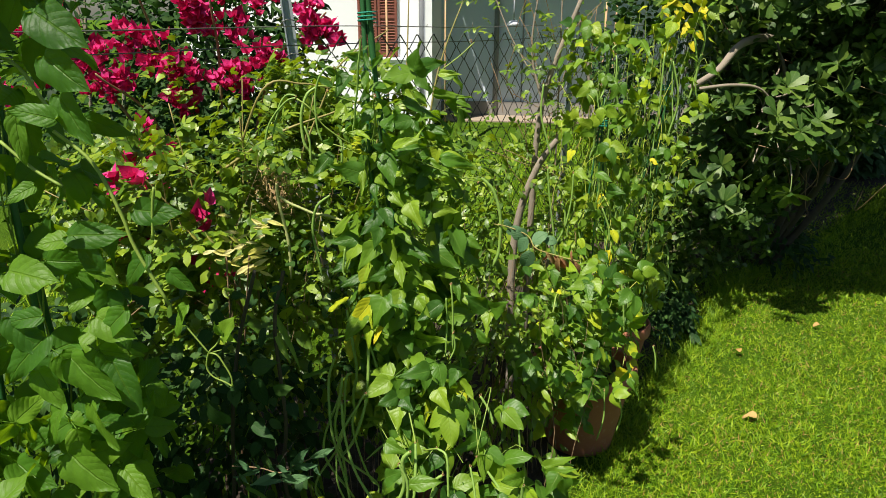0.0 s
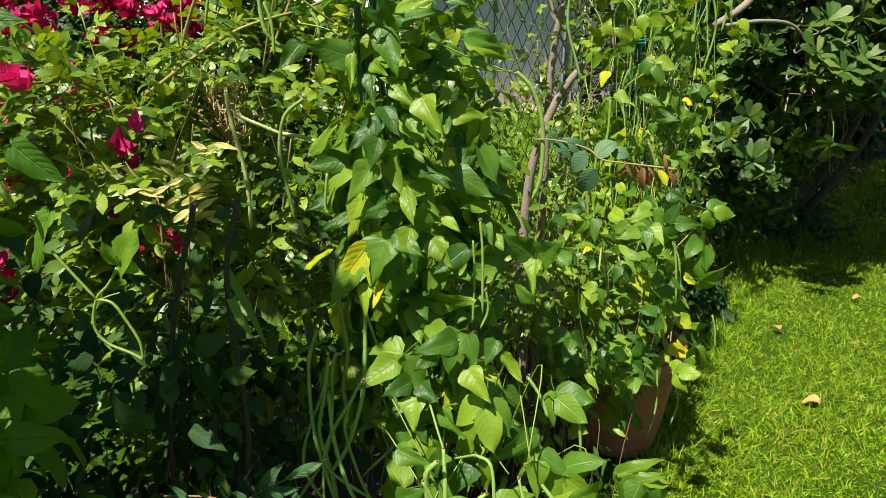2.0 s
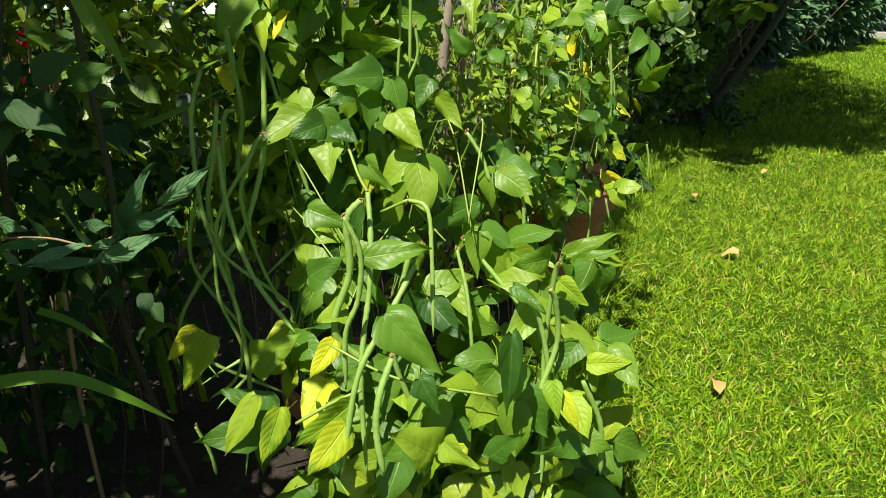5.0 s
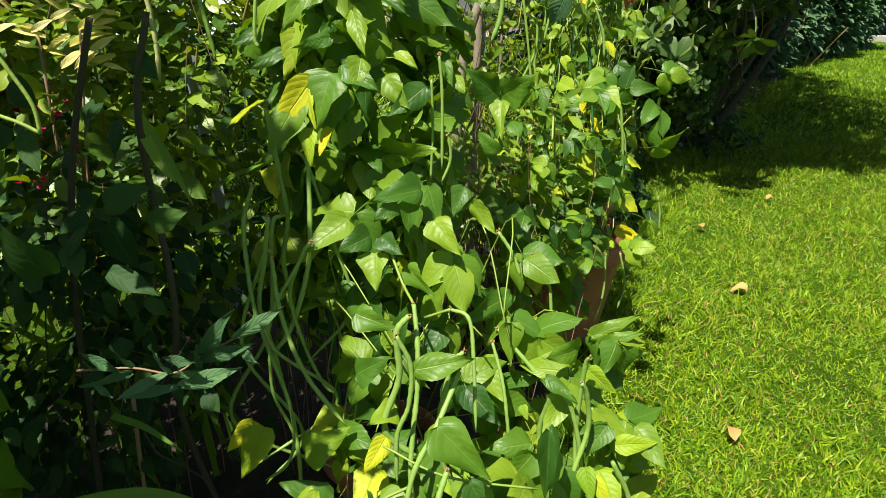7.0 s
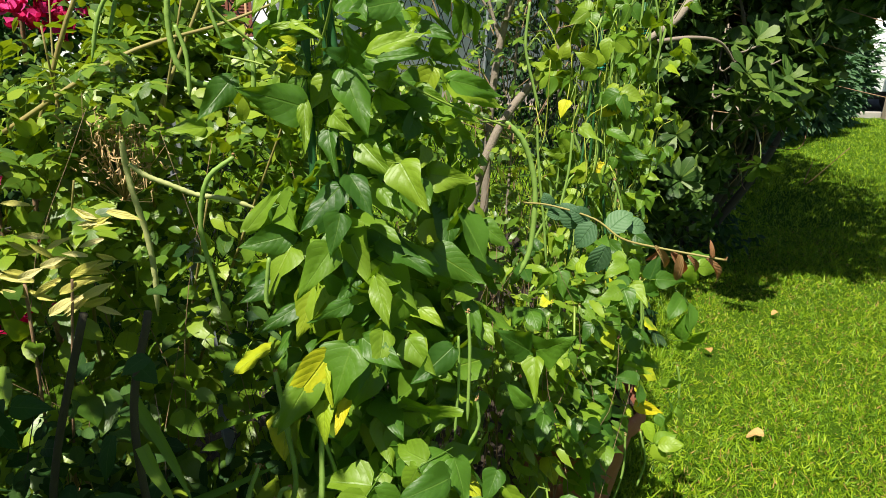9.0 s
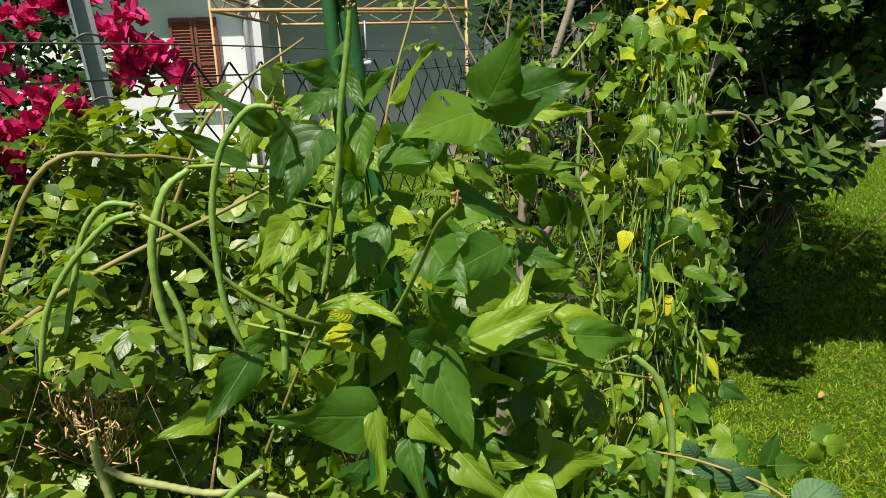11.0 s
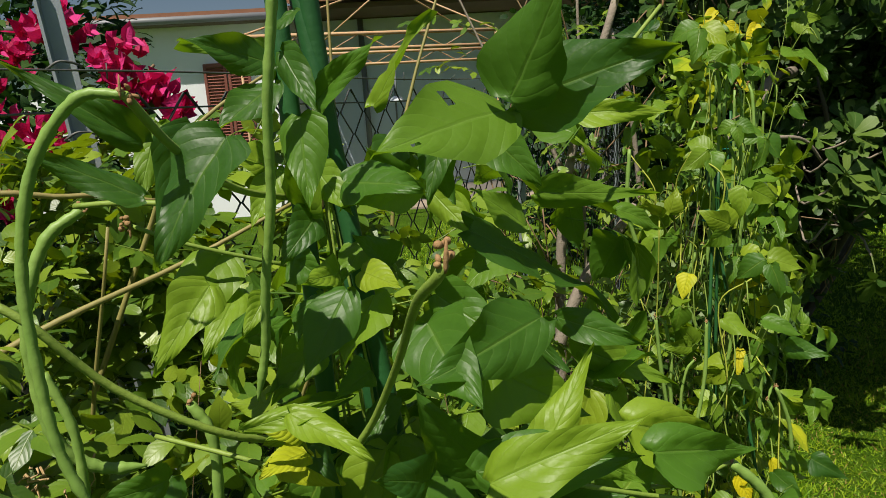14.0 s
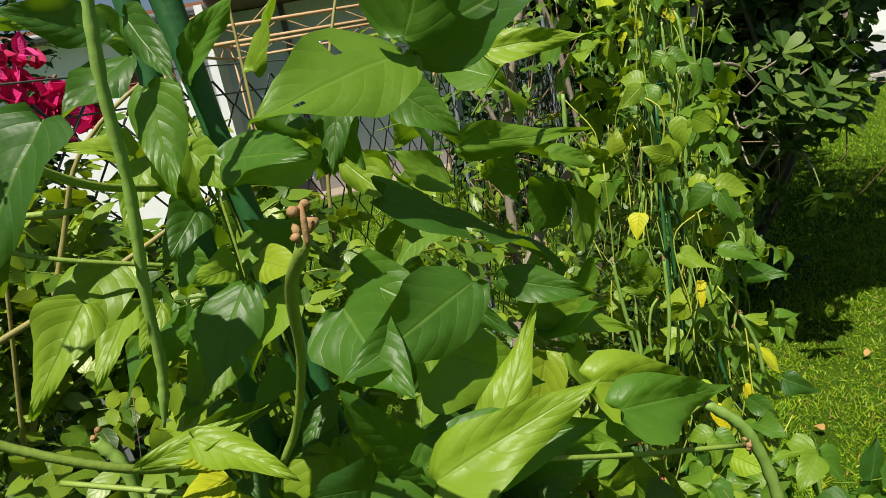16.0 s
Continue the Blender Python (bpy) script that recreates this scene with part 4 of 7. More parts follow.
def potted_bean(seed, pot, radius, tall, head, spread, count, low, label, pot_label, yellow_top):
    rnd = random.Random(seed)
    x, y = pot
    terracotta_pot("flower_pot", (x, y, 0.015), radius, tall, pot_label)
    top = thing("bean_plant", label, "bean plant", (x, y, tall))
    h = Vector(head)
    foot = Vector((x, y, tall - 0.04))
    feet = [foot + Vector(d) * radius * 0.5 for d in ((-1, -0.6, 0), (1, -0.6, 0), (0.1, 0.9, 0))]
    stakes(top, feet, foot.lerp(h, 0.74), 0.74 * (h.z - tall) + 0.14, 0.004)
    for f in feet:
        for k in range(3):
            twining(top, rnd, f, h + jitter(rnd, 0.09) - UP * 0.05, rnd.uniform(1.5, 4), 0.05, 0.0022)
    z0, z1 = tall + 0.1, h.z + 0.03
    for i in range(count):
        t = (i + rnd.random()) / count
        c = foot.lerp(h, t)
        c.z = z0 + (z1 - z0) * t
        a = rnd.uniform(0, 6.28)
        out = Vector((math.cos(a), math.sin(a), 0))
        bean_leaf(top, rnd, c + out * rnd.uniform(0.03, spread) * (1.15 - 0.35 * t), out, rnd.uniform(0.048, 0.082), yellow_top if t > 0.82 else 0.2 if t < 0.4 else 0.1, pale=0.85, loose=0.8)
    for i in range(low):      # low leaves over the pot's rim
        a = rnd.uniform(-3.3, 0.3)
        out = Vector((math.cos(a), math.sin(a), 0))
        bean_leaf(top, rnd, Vector((x - 0.03, y, rnd.uniform(tall, tall + 0.35))) + out * rnd.uniform(0.0, radius * 0.9), out, rnd.uniform(0.06, 0.09), 0.32, pale=0.35)
    for i in range(count // 10):
        a, t, r = rnd.uniform(0, 6.28), rnd.uniform(0.25, 1.0), rnd.uniform(0.06, spread + 0.02)
        c = foot.lerp(h, t)
        random_pod(top, rnd, (c.x + r * math.cos(a), c.y + 0.7 * r * math.sin(a), c.z), rnd.uniform(0.22, 0.42), rnd.uniform(0.0034, 0.0045), 0.05)
    for i in range(count // 6):      # loose yellow-green vines
        a, t = rnd.uniform(0, 6.28), rnd.uniform(0.0, 0.75)
        r = rnd.uniform(0.05, spread + 0.03)
        p, q = foot.lerp(h, t), foot.lerp(h, t + rnd.uniform(0.12, 0.25))
        d = Vector((math.cos(a), math.sin(a), 0))
        stem([p + d * r + jitter(rnd, 0.01), p.lerp(q, 0.35) + d * r + jitter(rnd, 0.022), p.lerp(q, 0.7) + d * r * 0.9 + jitter(rnd, 0.022), q + d * r + jitter(rnd, 0.03)], 0.0017, PALE_VINE, top, "vine", 5, 4)
    for i in range(count // 9):
        a = rnd.uniform(0, 6.28)
        p = foot.lerp(h, rnd.uniform(0.1, 0.9)) + Vector((0.13 * math.cos(a), 0.13 * math.sin(a), 0))
        stem([p, p + Vector((0.06 * math.cos(a), 0.06 * math.sin(a), 0.1)), p + Vector((0.1 * math.cos(a), 0.09 * math.sin(a), 0.06))], 0.0015, VINE, top, "vine", 4, 4)
    return top


SECOND = potted_bean(202, (0.585, 2.925), 0.235, 0.4, (0.6, 3.1, 1.84), 0.155, 165, 85, "yellowing climbing long-bean plant in a terracotta pot, thick with pods", "large round terracotta pot with a thick rim", 0.1)
THIRD = potted_bean(212, (0.84, 3.62), 0.17, 0.3, (1.04, 3.75, 2.0), 0.175, 160, 60, "tall long-bean plant with a bright yellow top", "terracotta pot in deep shade", 0.6)


def near_bean():
    rnd = random.Random(303)
    terracotta_pot("flower_pot", (-0.85, 1.45, 0.01), 0.2, 0.3, "terracotta pot under a leafy bean plant")
    top = thing("bean_plant", "lush broad-leaved bean plant climbing green stakes", "bean plant", (-0.85, 1.45, 0.3))
    head = (-0.84, 1.45, 2.35)
    feet = ((-0.95, 1.38, 0.27), (-0.75, 1.38, 0.27), (-0.85, 1.55, 0.27))
    stakes(top, feet, head, 2.15)
    for f in feet:
        for k in range(2):
            twining(top, rnd, f, head, 3, 0.03)
    for i in range(160):
        z = 0.4 + 1.6 * ((i + rnd.random()) / 160) ** 1.15
        a = rnd.uniform(0, 6.28) if i % 3 else rnd.uniform(-1.9, 0.5)
        out = Vector((math.cos(a), math.sin(a), 0))
        bean_leaf(top, rnd, Vector((-0.85 if z < 1.4 else -0.95, 1.47, z)) + out * rnd.uniform(0.06, 0.22), out, rnd.uniform(0.08, 0.11), pale=-1)
    for i in range(46):      # the head
        a = rnd.uniform(0, 6.28)
        out = Vector((math.cos(a), math.sin(a), 0))
        bean_leaf(top, rnd, Vector((-0.84, 1.4, rnd.uniform(1.98, 2.42))) + out * rnd.uniform(0.03, 0.2), out, rnd.uniform(0.08, 0.11), pale=-1)
    for i in range(66):      # unseen clumps at the side and tip, added to shade pods and bed
        a = rnd.uniform(0, 6.28)
        out = Vector((math.cos(a), math.sin(a), 0))
        c = Vector((-0.84, 1.08, rnd.uniform(0.65, 1.2))) if i % 3 else Vector((-0.73, 1.26, rnd.uniform(2.0, 2.3)))
        bean_leaf(top, rnd, c + out * rnd.uniform(0.02, 0.16 if i % 3 else 0.08), out, rnd.uniform(0.08, 0.11), pale=-1)
    # a long shoot that reaches out
    stem([(-0.82, 1.45, 1.8), (-0.7, 1.38, 1.78), (-0.6, 1.32, 1.7), (-0.52, 1.31, 1.66)], 0.0035, VINE, top, "vine")
    return top


NEAR = near_bean()


def leaf_cloud(parent, shapes, material, spots, rnd, size, out_from, limit, name="leaf", tilt=0.5, hang=-0.1):
    """Leaves at many spots: the first ones single objects, the rest joined into one mesh for each shape."""
    meshes = [mesh_of(s, name, material) for s in shapes]
    rest = [[] for _ in shapes]
    for i, p in enumerate(spots):
        p = Vector(p)
        out = p - Vector(out_from)
        out.z *= 0.4
        out = out.normalized() if out.length > 1e-3 else Vector((1, 0, 0))
        m = facing(p, out + jitter(rnd, 0.45) + UP * hang, UP * tilt + SUN * 0.5 + out * 0.35 + jitter(rnd, 0.45), rnd.uniform(*size))
        k = rnd.randrange(len(shapes))
        if i < limit:
            part(name, meshes[k], parent, m=m)
        else:
            rest[k].append(m)
    for s, poses in zip(shapes, rest):
        if poses:
            part("foliage", scatter_mesh("foliage", s, poses, material), parent, kind="stuff")


def ball_spots(rnd, count, centre, radii, hollow=0.4, keep=None, gaps=-0.12):
    spots = []
    while len(spots) < count:
        d = Vector((rnd.gauss(0, 1), rnd.gauss(0, 1), rnd.gauss(0, 1))).normalized()
        r = hollow + (1 - hollow) * rnd.random() ** 0.6
        p = Vector(centre) + Vector((d.x * radii[0], d.y * radii[1], d.z * radii[2])) * r
        lump = 0.72 + 0.5 * noise.noise(p * 1.9)
        if p.z > 0.03 and r < 0.55 + lump * 0.6 and noise.noise(p * 5.5 + Vector((3, 1, 7))) > gaps and (keep is None or keep(p)):
            spots.append(p)
    spots.sort(key=lambda q: q.y)
    return spots


def canes(parent, rnd, foot, tips, radius, material, name="cane", arch=0.25):
    for tip in tips:
        f, t = Vector(foot) + Vector((rnd.gauss(0, 0.06), rnd.gauss(0, 0.06), 0)), Vector(tip)
        mid = f.lerp(t, 0.5) + UP * arch * (t - f).length * rnd.uniform(0.4, 1.0) + jitter(rnd, 0.04)
        stem([f, mid, t], lambda s: radius * (1.15 - 0.75 * s), material, parent, name, 7, 6)


def rose_bush():
    rnd = random.Random(404)
    top = thing("rose_bush", "sunlit shrub rose with arching canes in front of the fence", "rose bush", (-0.85, 2.55, 0))
    tips = [(-0.2, 2.35, 1.52), (-0.45, 2.45, 1.62), (-0.7, 2.4, 1.55), (-1.0, 2.5, 1.58), (-1.25, 2.45, 1.5), (-0.9, 2.2, 1.4), (-0.6, 2.2, 1.3), (-0.4, 2.3, 1.25), (-1.4, 2.3, 1.3), (-1.1, 2.1, 1.2), (-0.8, 2.7, 1.65)]
    canes(top, rnd, (-0.85, 2.6, 0.02), tips, 0.005, CANE)
    for pts in (((-0.8, 2.5, 1.3), (-0.63, 2.45, 1.634), (-0.507, 2.5, 1.654), (-0.42, 2.55, 1.636)), ((-0.7, 2.65, 1.1), (-0.5, 2.7, 1.55), (-0.41, 2.7, 1.714), (-0.25, 2.8, 1.83)),
                ((-0.8, 2.4, 1.35), (-0.563, 2.4, 1.498), (-0.389, 2.5, 1.56), (-0.25, 2.55, 1.62)), ((-0.3, 2.9, 0.8), (-0.22, 2.95, 1.5), (-0.2, 3.0, 2.0)), ((-0.15, 3.0, 1.0), (-0.1, 3.0, 1.6), (0.05, 3.1, 2.05))):
        stem(pts, lambda s: 0.005 * (1.1 - 0.6 * s), CANE, top, "cane", 7, 6)
    spots = ball_spots(rnd, 1000, (-0.85, 2.5, 1.08), (0.75, 0.42, 0.53), 0.3, lambda p: p.x < -0.62 + 0.08 * noise.noise(p * 9) and p.z < 1.47 + 0.12 * noise.noise(p * 5) or p.x > -0.62 and p.z > 1.42, gaps=0.0) + ball_spots(rnd, 240, (-0.35, 2.75, 1.3), (0.5, 0.3, 0.36), 0.1) + ball_spots(rnd, 330, (-0.5, 2.85, 1.47), (0.4, 0.18, 0.27), 0.1)
    leaf_cloud(top, ROSE_LEAF, ROSE, spots, rnd, (0.075, 0.125), (-0.85, 2.75, 0.9), 290)
    return top


SHOOT = rose_bush()


def bougainvillea():
    rnd = random.Random(505)
    top = thing("bougainvillea", "bougainvillea covered in crimson bracts behind the fence", "bougainvillea", (-1.7, 4.1, 0))
    canes(top, rnd, (-1.6, 4.1, 0.0), [(-2.3, 3.6, 1.9), (-1.9, 3.5, 1.6), (-1.3, 3.6, 2.0), (-1.0, 3.7, 1.7), (-0.75, 3.75, 1.9), (-1.6, 3.4, 2.1), (-2.0, 3.3, 1.2), (-1.4, 3.3, 0.9)], 0.012, TWIG)
    leaf = leaf_shape(OVATE, 4, 2, 0.2, 0.2)
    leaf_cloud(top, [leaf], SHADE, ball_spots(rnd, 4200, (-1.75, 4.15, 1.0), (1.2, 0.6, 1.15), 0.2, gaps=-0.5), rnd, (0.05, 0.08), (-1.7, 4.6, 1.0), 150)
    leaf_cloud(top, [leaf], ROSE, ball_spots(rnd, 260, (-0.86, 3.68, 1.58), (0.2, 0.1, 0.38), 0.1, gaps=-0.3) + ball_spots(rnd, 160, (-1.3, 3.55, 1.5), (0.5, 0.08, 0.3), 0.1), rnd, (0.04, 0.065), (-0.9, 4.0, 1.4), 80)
    blooms = []
    for k in range(4):      # three bracts grown together at the base
        bm = bmesh.new()
        three = Shape()
        for a in range(3):
            three.join(leaf_shape(HEART, 4, 2, 0.35, -0.15, seed=k * 3 + a), pose(0, 0, 0, rnd.uniform(25, 60), rnd.uniform(-20, 20), 120 * a + rnd.uniform(-15, 15)))
        me = mesh_of(three, "bloom", BRACT)
        bm.from_mesh(me)
        bmesh.ops.remove_doubles(bm, verts=[v for v in bm.verts if v.co.length < 0.12], dist=0.2)
        bm.to_mesh(me)
        bm.free()
        blooms.append((me, three))
    rest = []

    def flowers(count, centre, spread, many=(5, 12)):
        for c in range(count):
            mid = Vector(centre) + Vector((rnd.gauss(0, spread[0]), rnd.gauss(0, spread[1]), rnd.gauss(0, spread[2])))
            for k in range(rnd.randint(*many)):
                p = mid + jitter(rnd, 0.03)
                m = pose(*p, rnd.uniform(20, 90), rnd.uniform(-40, 40), rnd.uniform(-70, 70)) @ Matrix.Scale(rnd.uniform(0.04, 0.06), 4)
                if k < 2:
                    part("bloom", rnd.choice(blooms)[0], top, "crimson bougainvillea bloom", m)
                else:
                    rest.append(m)

    for count, spot, spread in ((5, (-1.44, 3.7, 1.89), 0.055), (6, (-1.8, 3.7, 1.74), 0.085), (5, (-1.66, 3.7, 1.64), 0.07), (6, (-1.52, 3.68, 1.6), 0.08), (5, (-1.22, 3.7, 1.57), 0.06),
                                (4, (-2.05, 3.7, 1.6), 0.07), (3, (-1.5, 3.7, 1.4), 0.05), (4, (-0.77, 3.66, 1.85), 0.045), (2, (-0.72, 3.66, 1.79), 0.03), (3, (-1.65, 3.5, 1.27), 0.05), (4, (-1.06, 3.65, 1.97), 0.07),
                                (4, (-1.1, 3.65, 1.67), 0.05), (5, (-1.88, 3.7, 1.5), 0.08), (4, (-1.27, 3.75, 1.8), 0.08), (4, (-2.2, 3.65, 1.8), 0.1), (4, (-2.3, 3.6, 1.5), 0.1)):
        flowers(count, spot, (spread, 0.04, spread * 0.75))
    for spot in ((-0.998, 2.0, 0.939), (-1.048, 2.02, 0.94), (-0.916, 2.05, 1.406), (-0.955, 2.05, 1.411)):      # blooms on long shoots among the roses
        stem([Vector(spot) + Vector((-0.05, 0.9, -0.35)), Vector(spot) + Vector((-0.03, 0.4, -0.05)), spot], 0.003, TWIG, top, "cane", 5, 5)
        flowers(1, spot, (0.004, 0.004, 0.004), (2, 3))
    for spot in ((-1.09, 2.35, 1.32), (-1.15, 2.35, 1.35), (-0.83, 2.3, 1.24), (-0.83, 2.3, 1.03), (-1.22, 2.3, 0.78), (-1.1, 2.3, 1.12)):
        flowers(1, spot, (0.02, 0.02, 0.02), (2, 4))
    flowers(5, (-1.7, 3.35, 1.05), (0.12, 0.04, 0.05))
    flowers(6, (-1.35, 3.2, 0.75), (0.14, 0.04, 0.12))
    part("blossom", scatter_mesh("blossom", blooms[0][1], rest, BRACT), top, "mass of crimson bracts", kind="stuff")


bougainvillea()


def tall_hedge(name, label, category, seed, blobs, count, profile, material, size, foot):
    rnd = random.Random(seed)
    top = thing(name, label, category, foot)
    for centre, radii in blobs:
        for k in range(3):
            c = Vector(centre)
            stem([Vector((c.x + rnd.gauss(0, 0.2), c.y + rnd.gauss(0, 0.15), 0)), Vector((c.x + rnd.gauss(0, 0.15), c.y, c.z * 0.6)), c + Vector((rnd.gauss(0, 0.3), 0, radii[2] * 0.6))], lambda s: 0.03 * (1.1 - s), BARK, top, "trunk", 5, 7)
        leaf_cloud(top, [leaf_shape(profile, 3, 2, 0.2, 0.2, seed=seed)], material, ball_spots(rnd, count, centre, radii, 0.35, gaps=-0.4), rnd, size, (centre[0], centre[1] + 0.5, centre[2] - 0.5), 40)


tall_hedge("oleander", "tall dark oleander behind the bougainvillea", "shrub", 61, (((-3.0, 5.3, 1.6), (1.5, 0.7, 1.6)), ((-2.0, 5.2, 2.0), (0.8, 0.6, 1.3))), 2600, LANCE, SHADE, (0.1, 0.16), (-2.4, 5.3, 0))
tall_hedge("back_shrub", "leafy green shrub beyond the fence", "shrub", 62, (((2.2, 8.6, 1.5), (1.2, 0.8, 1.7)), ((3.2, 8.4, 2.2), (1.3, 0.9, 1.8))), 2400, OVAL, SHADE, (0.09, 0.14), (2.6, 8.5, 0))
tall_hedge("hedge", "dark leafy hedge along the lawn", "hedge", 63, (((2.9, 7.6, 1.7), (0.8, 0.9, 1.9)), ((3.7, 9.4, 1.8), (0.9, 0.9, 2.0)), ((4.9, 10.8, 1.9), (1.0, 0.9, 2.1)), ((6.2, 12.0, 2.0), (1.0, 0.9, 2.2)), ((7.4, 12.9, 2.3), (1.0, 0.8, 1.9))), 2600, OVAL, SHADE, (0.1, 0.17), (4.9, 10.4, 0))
# crowns out of view, added to throw streaks of shade over the lawn
tall_hedge("tree", "unseen tall leafy tree behind the hedge, added to shade the lawn", "tree", 65, (((2.7, 7.0, 4.4), (1.4, 1.3, 0.8)), ((4.1, 9.0, 4.7), (1.4, 1.3, 0.9)), ((5.6, 10.6, 4.7), (1.3, 1.2, 0.9))), 1500, OVAL, SHADE, (0.1, 0.17), (4.1, 8.9, 0))
tall_hedge("feathery_bush", "grey-green feathery bush at the lawn's edge", "shrub", 64, (((4.4, 9.2, 0.5), (0.6, 0.55, 0.6)), ((5.3, 10.1, 0.65), (0.7, 0.55, 0.8)), ((6.4, 10.9, 0.8), (0.75, 0.55, 1.0)), ((7.5, 11.8, 0.95), (0.7, 0.55, 1.1))), 2800, LANCE, FEATHER, (0.14, 0.24), (6.0, 10.5, 0))


def pittosporum():
    rnd = random.Random(606)
    top = thing("pittosporum", "large dark evergreen shrub with glossy leaf rosettes", "shrub", (2.2, 5.6, 0))
    # limbs
    ends = [(1.35, 4.45, 1.55), (1.7, 4.35, 1.75), (2.3, 4.5, 2.2), (3.0, 5.0, 2.3), (2.6, 4.7, 1.4), (1.6, 5.0, 2.4), (3.2, 5.6, 1.6), (2.0, 4.6, 1.1), (2.9, 4.9, 3.0), (1.9, 5.2, 3.1)]
    for e in ends:
        f = Vector((2.2 + rnd.gauss(0, 0.12), 5.6 + rnd.gauss(0, 0.1), 0))
        e = Vector(e)
        stem([f, f.lerp(e, 0.45) + jitter(rnd, 0.1) + UP * 0.1, f.lerp(e, 0.8) + jitter(rnd, 0.06), e], lambda s: 0.03 * (1.15 - s), DARKBARK, top, "limb", 6, 8)
    stem([(1.22, 4.25, 1.5), (1.38, 4.3, 1.6), (1.52, 4.4, 1.74), (1.75, 4.6, 1.78)], lambda s: 0.016 + 0.01 * s, BARK, top, "limb", 6, 8, "pale bare limb")
    stem([(1.27, 4.22, 1.5), (1.45, 4.25, 1.52), (1.62, 4.3, 1.5), (1.74, 4.35, 1.4)], lambda s: 0.011 - 0.005 * s, BARK, top, "limb", 6, 8, "pale bare limb")
    whorls = [rosette(SPOON, 9 + k, 90 + k) for k in range(3)]
    meshes = [mesh_of(s, "leaf_whorl", WAXY) for s in whorls]
    # the wide crown above, the dim inside, and the few lit whorls that hang out in front
    parts = 0
    for c, r, count, hollow in (((2.5, 5.1, 2.75), (1.5, 1.1, 0.75), 520, 0.75), ((2.5, 4.3, 2.45), (0.7, 0.5, 0.45), 150, 0.7), ((1.75, 4.7, 2.3), (0.75, 0.6, 0.6), 150, 0.75),
                                ((1.85, 4.75, 1.3), (0.45, 0.4, 0.65), 40, 0.9), ((1.6, 4.65, 1.1), (0.4, 0.3, 0.6), 12, 0.9), ((1.95, 4.6, 1.4), (0.32, 0.25, 0.35), 34, 0.8),
                                ((2.05, 4.9, 1.6), (0.4, 0.35, 0.5), 70, 0.75), ((1.9, 4.9, 0.95), (0.3, 0.3, 0.4), 30, 0.75), ((1.6, 4.5, 1.2), (0.35, 0.2, 0.6), 14, 0.8), ((2.5, 4.5, 1.85), (0.35, 0.3, 0.35), 40, 0.8)):
        rest = [[], [], []]
        for i, p in enumerate(ball_spots(rnd, count, c, r, hollow)):
            out = (p - Vector(c)).normalized()
            z = (out + UP * 0.35 + SUN * 0.3 + jitter(rnd, 0.3)).normalized()
            m = facing(p, z.orthogonal(), z, rnd.uniform(0.08, 0.105))
            k = rnd.randrange(3)
            if i < 70:
                part("leaf_whorl", meshes[k], top, m=m)
            else:
                rest[k].append(m)
        for s, poses in zip(whorls, rest):
            if poses:
                part("foliage", scatter_mesh("foliage", s, poses, WAXY), top, kind="stuff")
    for i in range(40):      # lit whorls on the side of the lawn and the path
        p = Vector((rnd.uniform(1.35, 2.22), 0, rnd.uniform(0.6, 2.0)))
        p.y = 4.55 - 0.25 * math.sin((p.x - 1.35) * 3.4) + rnd.uniform(-0.12, 0.15)
        if noise.noise(p * 2.6) < -0.05:
            continue
        z = (Vector((rnd.gauss(0, 0.35), -0.7, 0.75)) + jitter(rnd, 0.25)).normalized()
        part("leaf_whorl", meshes[i % 3], top, m=facing(p, z.orthogonal(), z, rnd.uniform(0.1, 0.14)))
    # the large whorls that reach out over the lawn
    for i, (p, z) in enumerate((((1.68, 4.12, 1.37), (0.1, -0.55, 0.8)),
                      ((1.80, 4.08, 1.29), (0.1, -0.55, 0.8)),
                      ((1.72, 4.15, 1.52), (0.1, -0.55, 0.8)),
                      ((1.94, 4.10, 1.24), (0.7, -0.5, 0.4)),
                      ((1.79, 4.06, 0.95), (0.15, -0.45, -0.85)),
                      ((1.89, 4.20, 1.54), (0.7, -0.5, 0.4)),
                      ((2.04, 4.20, 1.49), (0.7, -0.5, 0.4)),
                      ((1.62, 4.50, 1.18), (0.1, -0.55, 0.8)),
                      ((1.68, 4.45, 1.07), (0.7, -0.5, 0.4)),
                      ((1.67, 4.15, 1.26), (0.1, -0.55, 0.8)),
                      ((1.91, 4.15, 1.34), (0.1, -0.55, 0.8)),
                      ((2.22, 4.42, 1.3), (0.6, -0.5, 0.5)),
                      ((2.34, 4.45, 1.46), (0.6, -0.5, 0.5)),
                      ((2.26, 4.4, 1.6), (0.4, -0.6, 0.6)),
                      ((2.15, 4.4, 1.15), (0.6, -0.6, 0.4)))):
        z = (Vector(z) + jitter(rnd, 0.12)).normalized()
        part("leaf_whorl", meshes[i % 3], top, m=facing(p, z.orthogonal(), z, rnd.uniform(0.12, 0.15)))
        stem([Vector(p) - z * 0.1, Vector(p) - z * 0.2 + Vector((0, 0.1, 0)), Vector((1.9, 4.8, p[2] + 0.1))], 0.005, BARK, top, "twig", 4, 5)
    single = leaf_shape(SPOON, 3, 2, 0.1, 0.2)
